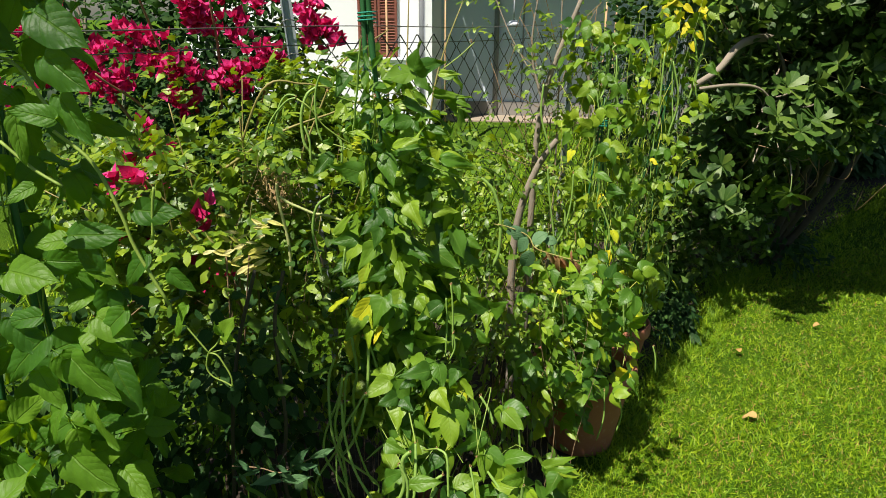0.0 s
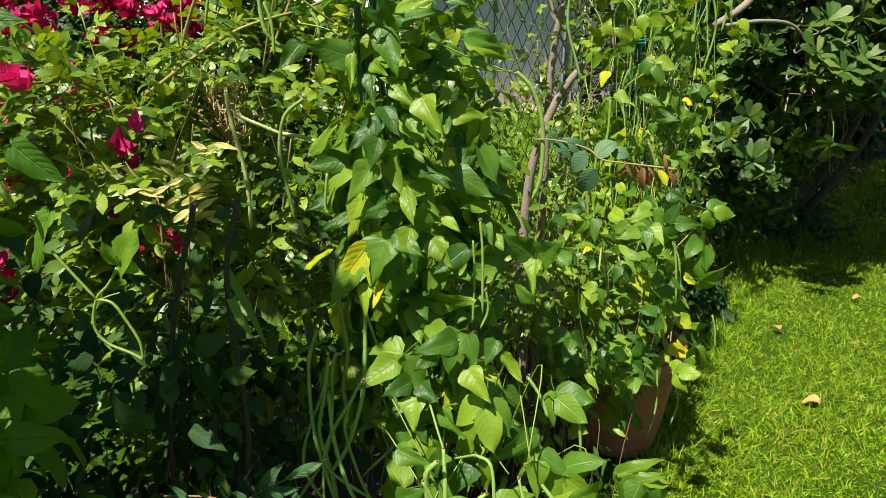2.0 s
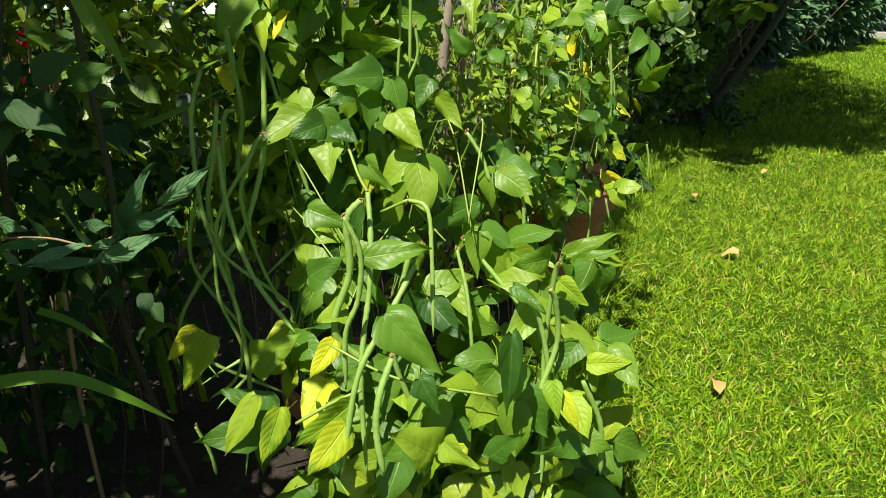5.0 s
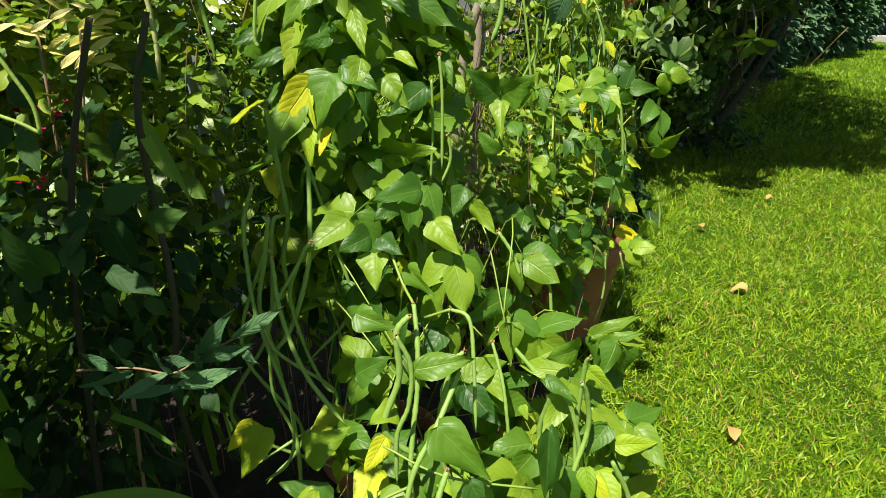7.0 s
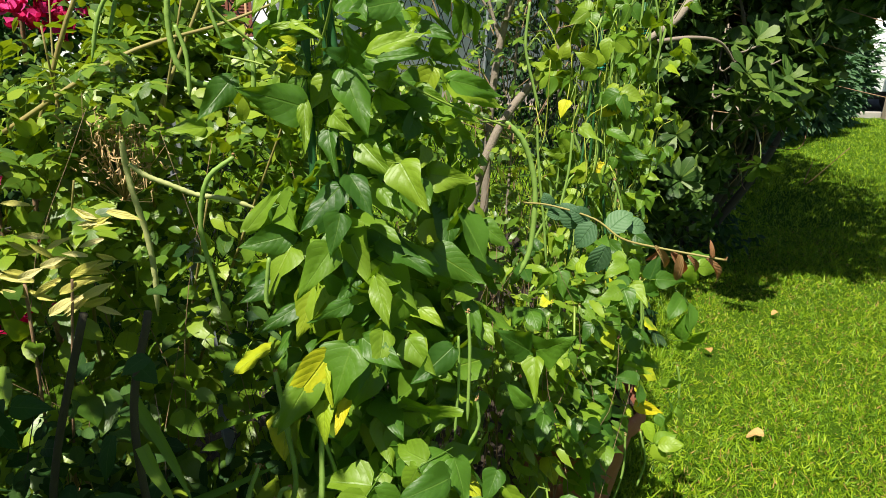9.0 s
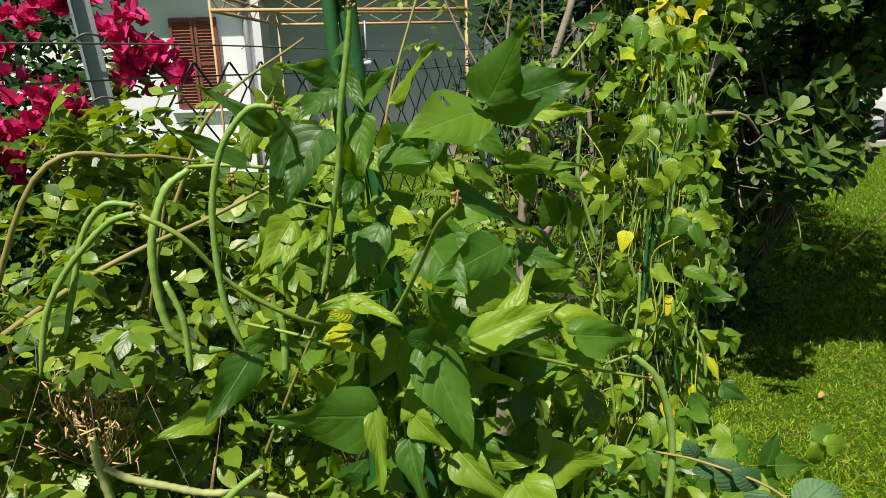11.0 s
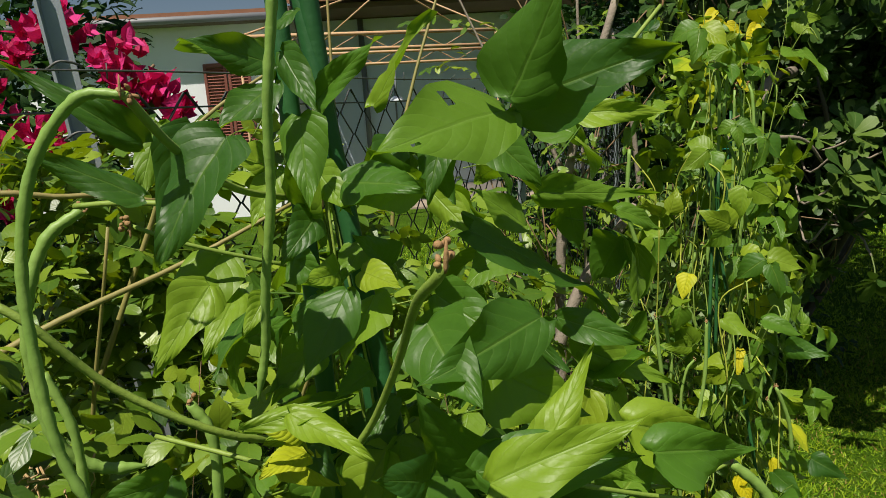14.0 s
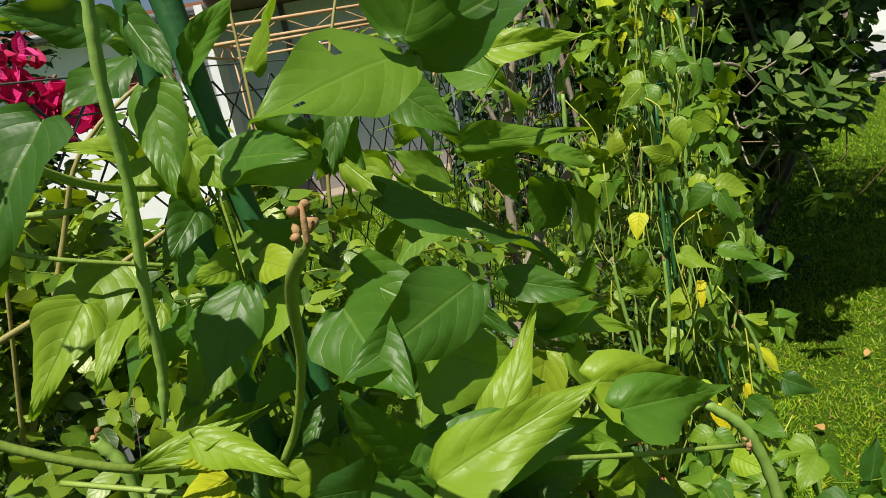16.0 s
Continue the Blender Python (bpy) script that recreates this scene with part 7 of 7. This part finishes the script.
leaflet(NEAR, (-0.540, 1.280, 1.219), (-0.473, 1.240, 1.120), wide=0.9, form='near')
leaflet(NEAR, (-0.577, 1.250, 1.860), (-0.531, 1.250, 1.891), wide=0.8, form='near')
leaflet(NEAR, (-0.403, 1.340, 1.322), (-0.437, 1.320, 1.255), wide=0.8, form='near')
stem([(-0.600, 1.310, 1.671), (-0.533, 1.310, 1.612), (-0.493, 1.310, 1.516), (-0.475, 1.310, 1.449), (-0.422, 1.310, 1.334)], 0.0035, VINE, NEAR, "vine")
stem([(-0.669, 1.260, 1.659), (-0.615, 1.260, 1.610), (-0.566, 1.260, 1.580)], 0.003, VINE, NEAR, "vine")
stem([(-0.421, 1.310, 1.571), (-0.430, 1.310, 1.527), (-0.437, 1.310, 1.468)], 0.003, VINE, NEAR, "vine")
pod(NEAR, [(-0.864, 2.100, 0.810), (-0.795, 2.100, 0.712), (-0.789, 2.100, 0.645), (-0.749, 2.100, 0.595), (-0.704, 2.100, 0.584)], 0.003)
pod(NEAR, [(-0.720, 2.100, 0.789), (-0.755, 2.100, 0.710), (-0.713, 2.100, 0.669), (-0.703, 2.100, 0.590)], 0.0028, None, False)
# a rose shoot with russet tips that hangs out towards the lawn
stem([(0.185, 2.160, 1.270), (0.228, 2.120, 1.275), (0.287, 2.060, 1.268), (0.307, 1.980, 1.259), (0.344, 1.920, 1.263), (0.419, 1.860, 1.264)], 0.0018, CANE, SHOOT, "cane")
leaflet(SHOOT, (0.327, 2.050, 1.262), (0.311, 2.050, 1.243), wide=1.3, form='round')
leaflet(SHOOT, (0.335, 2.040, 1.262), (0.377, 2.040, 1.261), wide=1.3, form='round')
leaflet(SHOOT, (0.298, 2.020, 1.233), (0.276, 2.020, 1.177), wide=1.3, form='round')
leaflet(SHOOT, (0.287, 2.080, 1.260), (0.249, 2.080, 1.280), wide=1.3, form='round')
leaflet(SHOOT, (0.278, 2.100, 1.242), (0.239, 2.100, 1.283), wide=1.3, form='round')
leaflet(SHOOT, (0.287, 2.060, 1.260), (0.254, 2.060, 1.216), wide=1.3, form='round')
leaflet(SHOOT, (0.256, 2.120, 1.268), (0.220, 2.120, 1.256), wide=1.3, form='round')
leaflet(SHOOT, (0.301, 2.030, 1.256), (0.341, 2.030, 1.293), wide=1.3, form='round')
leaflet(SHOOT, (0.235, 2.140, 1.265), (0.216, 2.140, 1.292), wide=1.3, form='round')
leaflet(SHOOT, (0.344, 1.920, 1.263), (0.327, 1.920, 1.236), wide=0.42, form='russet')
leaflet(SHOOT, (0.358, 1.910, 1.261), (0.398, 1.910, 1.212), wide=0.42, form='russet')
leaflet(SHOOT, (0.368, 1.900, 1.261), (0.369, 1.900, 1.204), wide=0.42, form='russet')
leaflet(SHOOT, (0.398, 1.880, 1.260), (0.441, 1.880, 1.219), wide=0.42, form='russet')
leaflet(SHOOT, (0.403, 1.870, 1.264), (0.396, 1.870, 1.292), wide=0.42, form='russet')
leaflet(SHOOT, (0.415, 1.860, 1.264), (0.421, 1.860, 1.270), wide=0.42, form='russet')
leaflet(SHOOT, (0.336, 1.920, 1.266), (0.373, 1.920, 1.222), wide=0.42, form='russet')
leaflet(SHOOT, (0.374, 1.890, 1.261), (0.405, 1.890, 1.230), wide=0.42, form='russet')
# a spray of long dark leaflets in the shade
stem([(-0.459, 1.570, 0.766), (-0.386, 1.570, 0.767), (-0.333, 1.570, 0.756), (-0.292, 1.570, 0.781), (-0.244, 1.570, 0.808)], 0.0016, TWIG, SPRAY, "vine")
leaflet(SPRAY, (-0.383, 1.560, 0.767), (-0.422, 1.500, 0.782), wide=0.72, form='lance')
leaflet(SPRAY, (-0.379, 1.560, 0.775), (-0.391, 1.520, 0.825), wide=0.72, form='lance')
leaflet(SPRAY, (-0.338, 1.560, 0.763), (-0.386, 1.500, 0.766), wide=0.72, form='lance')
leaflet(SPRAY, (-0.326, 1.560, 0.740), (-0.391, 1.520, 0.755), wide=0.72, form='lance')
leaflet(SPRAY, (-0.331, 1.560, 0.763), (-0.340, 1.500, 0.835), wide=0.72, form='lance')
leaflet(SPRAY, (-0.293, 1.560, 0.771), (-0.285, 1.520, 0.824), wide=0.72, form='lance')
leaflet(SPRAY, (-0.322, 1.560, 0.741), (-0.231, 1.500, 0.799), wide=0.72, form='lance')
leaflet(SPRAY, (-0.291, 1.560, 0.781), (-0.213, 1.520, 0.823), wide=0.72, form='lance')
leaflet(SPRAY, (-0.286, 1.560, 0.792), (-0.234, 1.500, 0.880), wide=0.72, form='lance')
leaflet(SPRAY, (-0.241, 1.560, 0.815), (-0.170, 1.520, 0.874), wide=0.72, form='lance')
leaflet(SPRAY, (-0.243, 1.560, 0.804), (-0.207, 1.500, 0.809), wide=0.72, form='lance')
leaflet(SPRAY, (-0.330, 1.560, 0.757), (-0.286, 1.520, 0.784), wide=0.72, form='lance')
leaflet(SPRAY, (-0.336, 1.560, 0.786), (-0.287, 1.500, 0.811), wide=0.72, form='lance')
leaflet(SPRAY, (-0.437, 1.560, 0.752), (-0.400, 1.520, 0.753), wide=0.72, form='lance')
leaflet(SPRAY, (-0.442, 1.560, 0.798), (-0.377, 1.500, 0.802), wide=0.72, form='lance')
leaflet(SPRAY, (-0.427, 1.560, 0.774), (-0.427, 1.520, 0.805), wide=0.72, form='lance')
# long strap leaves of the iris clump
strap(IRIS, [(-0.485, 1.500, 0.594), (-0.416, 1.500, 0.609), (-0.356, 1.500, 0.608), (-0.300, 1.520, 0.561), (-0.261, 1.550, 0.503)], 0.008)
strap(IRIS, [(-0.443, 1.900, 1.055), (-0.409, 1.880, 1.007), (-0.379, 1.860, 0.959), (-0.352, 1.840, 0.907)], 0.008)
strap(IRIS, [(-0.386, 1.950, 0.817), (-0.326, 1.950, 0.843), (-0.244, 1.950, 0.882)], 0.006)
strap(IRIS, [(-0.488, 1.700, 0.597), (-0.430, 1.680, 0.585), (-0.371, 1.660, 0.549)], 0.005)
strap(IRIS, [(-0.417, 1.400, 0.614), (-0.402, 1.400, 0.598), (-0.391, 1.400, 0.578)], 0.007)
strap(IRIS, [(-0.378, 2.100, 0.857), (-0.332, 2.080, 0.886), (-0.268, 2.060, 0.916)], 0.006)
strap(IRIS, [(-0.397, 1.800, 1.032), (-0.377, 1.780, 1.001), (-0.349, 1.760, 0.970)], 0.008)
# pale variegated leaves among the roses
leaflet(PALE_PLANT, (-0.748, 2.100, 1.202), (-0.769, 2.080, 1.236), wide=0.55, form='pale')
leaflet(PALE_PLANT, (-0.693, 2.100, 1.195), (-0.719, 2.080, 1.231), wide=0.55, form='pale')
leaflet(PALE_PLANT, (-0.645, 2.100, 1.206), (-0.669, 2.080, 1.230), wide=0.55, form='pale')
leaflet(PALE_PLANT, (-0.610, 2.100, 1.195), (-0.632, 2.080, 1.228), wide=0.55, form='pale')
leaflet(PALE_PLANT, (-0.554, 2.100, 1.197), (-0.586, 2.080, 1.212), wide=0.55, form='pale')
leaflet(PALE_PLANT, (-0.585, 2.100, 1.162), (-0.533, 2.080, 1.196), wide=0.55, form='pale')
leaflet(PALE_PLANT, (-0.606, 2.100, 1.132), (-0.551, 2.080, 1.166), wide=0.55, form='pale')
leaflet(PALE_PLANT, (-0.629, 2.100, 1.093), (-0.575, 2.080, 1.136), wide=0.55, form='pale')
leaflet(PALE_PLANT, (-0.669, 2.100, 1.158), (-0.623, 2.080, 1.181), wide=0.55, form='pale')
leaflet(PALE_PLANT, (-0.630, 2.100, 1.179), (-0.585, 2.080, 1.201), wide=0.55, form='pale')
leaflet(PALE_PLANT, (-0.699, 2.100, 1.138), (-0.656, 2.080, 1.133), wide=0.55, form='pale')
leaflet(PALE_PLANT, (-0.735, 2.100, 1.156), (-0.688, 2.080, 1.178), wide=0.55, form='pale')
leaflet(PALE_PLANT, (-0.570, 2.100, 1.124), (-0.518, 2.080, 1.155), wide=0.55, form='pale')
leaflet(PALE_PLANT, (-0.589, 2.120, 1.143), (-0.533, 2.100, 1.159), wide=0.5, form='pale')
leaflet(PALE_PLANT, (-0.521, 2.120, 1.267), (-0.463, 2.100, 1.262), wide=0.5, form='pale')
leaflet(PALE_PLANT, (-0.526, 2.120, 1.253), (-0.567, 2.100, 1.250), wide=0.5, form='pale')
leaflet(PALE_PLANT, (-0.573, 2.120, 1.273), (-0.534, 2.100, 1.258), wide=0.5, form='pale')
leaflet(PALE_PLANT, (-0.549, 2.120, 1.246), (-0.512, 2.100, 1.257), wide=0.5, form='pale')
leaflet(PALE_PLANT, (-0.640, 2.120, 1.278), (-0.678, 2.100, 1.292), wide=0.5, form='pale')
leaflet(PALE_PLANT, (-0.536, 2.120, 1.114), (-0.593, 2.100, 1.098), wide=0.5, form='pale')
leaflet(PALE_PLANT, (-0.563, 2.120, 1.239), (-0.516, 2.100, 1.261), wide=0.5, form='pale')
leaflet(PALE_PLANT, (-0.533, 2.120, 1.220), (-0.571, 2.100, 1.212), wide=0.5, form='pale')
leaflet(PALE_PLANT, (-0.660, 2.120, 1.227), (-0.625, 2.100, 1.229), wide=0.5, form='pale')
leaflet(PALE_PLANT, (-0.619, 2.120, 1.223), (-0.664, 2.100, 1.237), wide=0.5, form='pale')
leaflet(PALE_PLANT, (-0.610, 2.120, 1.151), (-0.661, 2.100, 1.121), wide=0.5, form='pale')
leaflet(PALE_PLANT, (-0.572, 2.120, 1.122), (-0.618, 2.100, 1.092), wide=0.5, form='pale')
leaflet(PALE_PLANT, (-0.573, 2.120, 1.274), (-0.539, 2.100, 1.253), wide=0.5, form='pale')
leaflet(PALE_PLANT, (-0.655, 2.120, 1.145), (-0.708, 2.100, 1.169), wide=0.5, form='pale')
leaflet(PALE_PLANT, (-0.623, 2.120, 1.185), (-0.587, 2.100, 1.194), wide=0.5, form='pale')
leaflet(PALE_PLANT, (-0.565, 2.120, 1.119), (-0.615, 2.100, 1.088), wide=0.5, form='pale')
leaflet(PALE_PLANT, (-0.628, 2.120, 1.170), (-0.588, 2.100, 1.187), wide=0.5, form='pale')
leaflet(PALE_PLANT, (-0.587, 2.120, 1.221), (-0.625, 2.100, 1.211), wide=0.5, form='pale')
leaflet(PALE_PLANT, (-0.660, 2.120, 1.157), (-0.694, 2.100, 1.176), wide=0.5, form='pale')
leaflet(PALE_PLANT, (-0.525, 2.120, 1.177), (-0.565, 2.100, 1.171), wide=0.5, form='pale')
leaflet(PALE_PLANT, (-0.548, 2.120, 1.193), (-0.512, 2.100, 1.188), wide=0.5, form='pale')
leaflet(PALE_PLANT, (-0.671, 2.120, 1.194), (-0.635, 2.100, 1.206), wide=0.5, form='pale')
leaflet(PALE_PLANT, (-0.534, 2.120, 1.160), (-0.570, 2.100, 1.170), wide=0.5, form='pale')
leaflet(PALE_PLANT, (-0.666, 2.120, 1.129), (-0.621, 2.100, 1.116), wide=0.5, form='pale')
leaflet(PALE_PLANT, (-0.560, 2.120, 1.096), (-0.513, 2.100, 1.091), wide=0.5, form='pale')
# a pale shoot with a fork and broad dim leaves behind it
stem([(-0.404, 1.330, 1.280), (-0.390, 1.330, 1.260), (-0.363, 1.330, 1.223)], 0.0018, VINE, NEAR, "vine")
stem([(-0.333, 1.330, 1.261), (-0.346, 1.330, 1.241), (-0.363, 1.330, 1.223), (-0.371, 1.330, 1.190), (-0.360, 1.330, 1.169), (-0.335, 1.330, 1.157), (-0.320, 1.330, 1.148)], 0.0018, VINE, NEAR, "vine")
stem([(-0.363, 1.330, 1.223), (-0.345, 1.330, 1.218), (-0.332, 1.330, 1.196), (-0.321, 1.330, 1.171), (-0.320, 1.330, 1.148)], 0.0018, VINE, NEAR, "vine")
stem([(-0.362, 1.330, 1.221), (-0.348, 1.330, 1.227), (-0.335, 1.330, 1.231)], 0.001, VINE, NEAR, "vine")
leaflet(NEAR, (-0.332, 1.330, 1.263), (-0.297, 1.310, 1.318), kind=2, wide=1.1)
leaflet(NEAR, (-0.332, 1.330, 1.263), (-0.340, 1.310, 1.298), kind=2)
leaflet(NEAR, (-0.332, 1.330, 1.263), (-0.294, 1.310, 1.262), wide=0.8)
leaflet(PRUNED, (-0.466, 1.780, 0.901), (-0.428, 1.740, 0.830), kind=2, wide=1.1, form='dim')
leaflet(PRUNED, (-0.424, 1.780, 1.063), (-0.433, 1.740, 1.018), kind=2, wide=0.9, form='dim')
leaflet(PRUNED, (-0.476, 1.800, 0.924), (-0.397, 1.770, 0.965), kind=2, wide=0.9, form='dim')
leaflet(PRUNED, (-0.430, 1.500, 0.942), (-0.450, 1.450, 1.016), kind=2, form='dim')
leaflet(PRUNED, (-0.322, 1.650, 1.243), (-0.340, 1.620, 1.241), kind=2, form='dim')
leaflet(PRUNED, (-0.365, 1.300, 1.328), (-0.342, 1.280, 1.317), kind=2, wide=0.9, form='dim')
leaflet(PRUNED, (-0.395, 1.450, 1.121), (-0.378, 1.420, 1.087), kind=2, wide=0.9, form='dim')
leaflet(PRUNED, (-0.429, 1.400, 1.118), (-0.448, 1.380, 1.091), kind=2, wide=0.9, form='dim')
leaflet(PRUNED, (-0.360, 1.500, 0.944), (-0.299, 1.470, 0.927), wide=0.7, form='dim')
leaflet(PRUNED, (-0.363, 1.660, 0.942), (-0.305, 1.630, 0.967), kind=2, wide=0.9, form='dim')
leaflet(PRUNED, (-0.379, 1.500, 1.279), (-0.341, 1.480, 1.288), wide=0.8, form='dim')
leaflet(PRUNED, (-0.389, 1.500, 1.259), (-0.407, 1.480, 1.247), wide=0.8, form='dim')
# leaves round the stakes' tops
leaflet(MAIN, (-0.252, 2.130, 1.639), (-0.286, 2.060, 1.592), wide=0.75)
leaflet(MAIN, (-0.240, 2.120, 1.616), (-0.259, 2.070, 1.585), wide=0.75)
leaflet(MAIN, (-0.234, 2.030, 1.730), (-0.259, 2.000, 1.658), wide=0.5)
leaflet(MAIN, (-0.283, 2.080, 1.689), (-0.344, 2.060, 1.727), wide=0.5)
leaflet(MAIN, (-0.249, 1.990, 1.724), (-0.300, 1.970, 1.766), wide=0.4)
leaflet(MAIN, (-0.273, 2.100, 1.734), (-0.288, 2.080, 1.685), wide=0.8)
leaflet(MAIN, (-0.193, 2.060, 1.763), (-0.234, 2.030, 1.778), wide=0.7)
leaflet(MAIN, (-0.197, 2.100, 1.753), (-0.235, 2.070, 1.728), wide=0.9)
leaflet(MAIN, (-0.213, 2.120, 1.701), (-0.246, 2.100, 1.717), kind=2, wide=0.9)
leaflet(MAIN, (-0.177, 2.030, 1.732), (-0.176, 2.010, 1.683), wide=0.9)
leaflet(MAIN, (-0.223, 2.000, 1.565), (-0.161, 2.000, 1.577), wide=0.3)
leaflet(MAIN, (-0.187, 2.080, 1.583), (-0.218, 2.060, 1.550), kind=2)
leaflet(MAIN, (-0.266, 2.000, 1.540), (-0.293, 1.970, 1.544), kind=2, wide=0.9)
leaflet(MAIN, (-0.194, 2.040, 1.542), (-0.215, 2.020, 1.553), kind=2, yellow=True)
leaflet(MAIN, (-0.194, 2.030, 1.532), (-0.216, 2.000, 1.540), kind=2, yellow=True, wide=0.9)
leaflet(MAIN, (-0.178, 2.080, 1.670), (-0.199, 2.050, 1.644), kind=2, wide=0.9)
leaflet(MAIN, (-0.194, 2.070, 1.645), (-0.165, 2.050, 1.624), kind=2, wide=0.9)
leaflet(MAIN, (-0.202, 2.100, 1.699), (-0.219, 2.070, 1.667), wide=0.8)
leaflet(MAIN, (-0.175, 2.080, 1.698), (-0.155, 2.050, 1.672), wide=0.85)
leaflet(MAIN, (-0.190, 2.090, 1.772), (-0.170, 2.060, 1.732), wide=0.7)
leaflet(MAIN, (-0.182, 2.070, 1.620), (-0.196, 2.040, 1.598), wide=0.9)
leaflet(MAIN, (-0.219, 2.100, 1.615), (-0.234, 2.080, 1.591), wide=0.8)
leaflet(MAIN, (-0.181, 2.100, 1.797), (-0.197, 2.080, 1.782), wide=0.8)

leaflet(MAIN, (-0.045, 2.098, 1.731), (0.041, 2.035, 1.759), wide=0.85, kind=1)
leaflet(MAIN, (-0.049, 2.098, 1.727), (-0.138, 2.040, 1.717), wide=1.05, form='holed')
leaflet(MAIN, (-0.078, 2.100, 1.648), (0.068, 2.165, 1.562), (0, 0.55, 0.9), wide=0.62, form='holed')
leaflet(MAIN, (-0.115, 2.030, 1.607), (-0.098, 1.965, 1.581), wide=1.15, form='lobed')
leaflet(MAIN, (-0.158, 2.060, 1.691), (-0.115, 2.020, 1.691), wide=1.00, kind=1)
leaflet(MAIN, (-0.185, 2.080, 1.673), (-0.181, 2.040, 1.729), wide=0.70)
leaflet(MAIN, (-0.174, 2.120, 1.741), (-0.135, 2.080, 1.779), wide=0.60)
leaflet(MAIN, (-0.145, 2.060, 1.619), (-0.168, 2.010, 1.594), wide=1.00, kind=1)
leaflet(MAIN, (-0.106, 2.070, 1.613), (-0.061, 2.030, 1.584), wide=0.80)
leaflet(MAIN, (-0.051, 2.100, 1.585), (-0.023, 2.060, 1.553), wide=0.75)
leaflet(MAIN, (-0.013, 2.120, 1.573), (0.050, 2.100, 1.550), wide=0.60)
leaflet(MAIN, (0.012, 2.140, 1.538), (0.085, 2.130, 1.503), wide=0.60)
leaflet(MAIN, (-0.079, 2.030, 1.573), (-0.014, 2.020, 1.541), wide=1.15, kind=2)
leaflet(MAIN, (-0.092, 1.966, 1.536), (-0.007, 1.955, 1.574), wide=0.60)
leaflet(MAIN, (0.036, 2.100, 1.490), (0.151, 2.130, 1.442), wide=0.60)
leaflet(MAIN, (-0.083, 2.020, 1.509), (-0.125, 1.990, 1.572), wide=1.00, kind=1)
leaflet(MAIN, (-0.122, 2.000, 1.522), (-0.150, 1.970, 1.540), wide=1.10, kind=2)
leaflet(MAIN, (-0.166, 2.060, 1.635), (-0.182, 2.030, 1.638), wide=1.00, kind=2)
leaflet(MAIN, (-0.092, 2.140, 1.700), (-0.086, 2.120, 1.664), wide=1.10, kind=2)
leaflet(MAIN, (-0.053, 2.160, 1.711), (-0.013, 2.150, 1.668), wide=1.00)
leaflet(MAIN, (0.015, 2.150, 1.721), (0.085, 2.130, 1.721), wide=0.50)
leaflet(MAIN, (-0.136, 2.130, 1.735), (-0.098, 2.100, 1.795), wide=0.45)
leaflet(MAIN, (-0.198, 2.120, 1.764), (-0.243, 2.070, 1.783), wide=0.50)
leaflet(MAIN, (-0.134, 2.080, 1.632), (-0.150, 2.050, 1.658), wide=1.00, kind=2)
leaflet(MAIN, (-0.152, 2.060, 1.569), (-0.171, 2.030, 1.567), wide=1.00, kind=2)
leaflet(MAIN, (-0.190, 2.100, 1.572), (-0.220, 2.060, 1.559), wide=0.80)
leaflet(MAIN, (-0.006, 2.200, 1.657), (0.106, 2.220, 1.644), wide=0.40)
leaflet(MAIN, (0.063, 2.200, 1.637), (0.108, 2.200, 1.619), wide=0.70, kind=2)
leaflet(MAIN, (-0.079, 2.120, 1.580), (-0.134, 2.100, 1.575), wide=0.80)
leaflet(MAIN, (-0.015, 2.100, 1.478), (0.043, 2.080, 1.450), wide=0.70)
leaflet(MAIN, (-0.167, 2.060, 1.553), (-0.226, 2.030, 1.557), wide=0.30)
leaflet(MAIN, (-0.025, 2.160, 1.636), (-0.065, 2.150, 1.672), wide=0.80)
leaflet(MAIN, (-0.117, 2.130, 1.678), (-0.143, 2.100, 1.706), wide=0.90, kind=2)
leaflet(MAIN, (-0.205, 2.060, 1.534), (-0.178, 2.040, 1.501), wide=0.90)
leaflet(MAIN, (-0.243, 2.140, 1.572), (-0.205, 2.120, 1.592), wide=0.70)
leaflet(MAIN, (-0.137, 2.100, 1.532), (-0.164, 2.080, 1.506), wide=0.80)
leaflet(MAIN, (0.060, 2.120, 1.444), (0.092, 2.100, 1.422), wide=0.70)
leaflet(MAIN, (-0.049, 2.080, 1.735), (-0.021, 2.030, 1.808), wide=0.95)
leaflet(MAIN, (-0.152, 2.050, 1.637), (-0.131, 2.020, 1.634), form='ageing')
leaflet(MAIN, (-0.197, 2.060, 1.536), (-0.221, 2.040, 1.534), yellow=True, wide=1.1)
leaflet(MAIN, (-0.198, 2.060, 1.517), (-0.225, 2.040, 1.519), yellow=True, wide=1.1)
leaflet(MAIN, (-0.112, 2.08, 1.687), (-0.16, 2.05, 1.68), wide=1.0)
leaflet(MAIN, (-0.086, 2.14, 1.72), (-0.104, 2.11, 1.667), wide=0.9)
leaflet(MAIN, (-0.207, 1.98, 1.725), (-0.245, 1.95, 1.673), wide=0.95, form='lobed')
leaflet(MAIN, (-0.161, 2.04, 1.629), (-0.19, 2.01, 1.588), wide=0.9)
leaflet(MAIN, (-0.12, 2.16, 1.708), (-0.145, 2.13, 1.676), wide=0.9)
leaflet(MAIN, (-0.093, 2.2, 1.663), (-0.062, 2.17, 1.626), wide=0.8)
leaflet(MAIN, (-0.149, 2.12, 1.646), (-0.17, 2.09, 1.62), kind=1, wide=0.9)
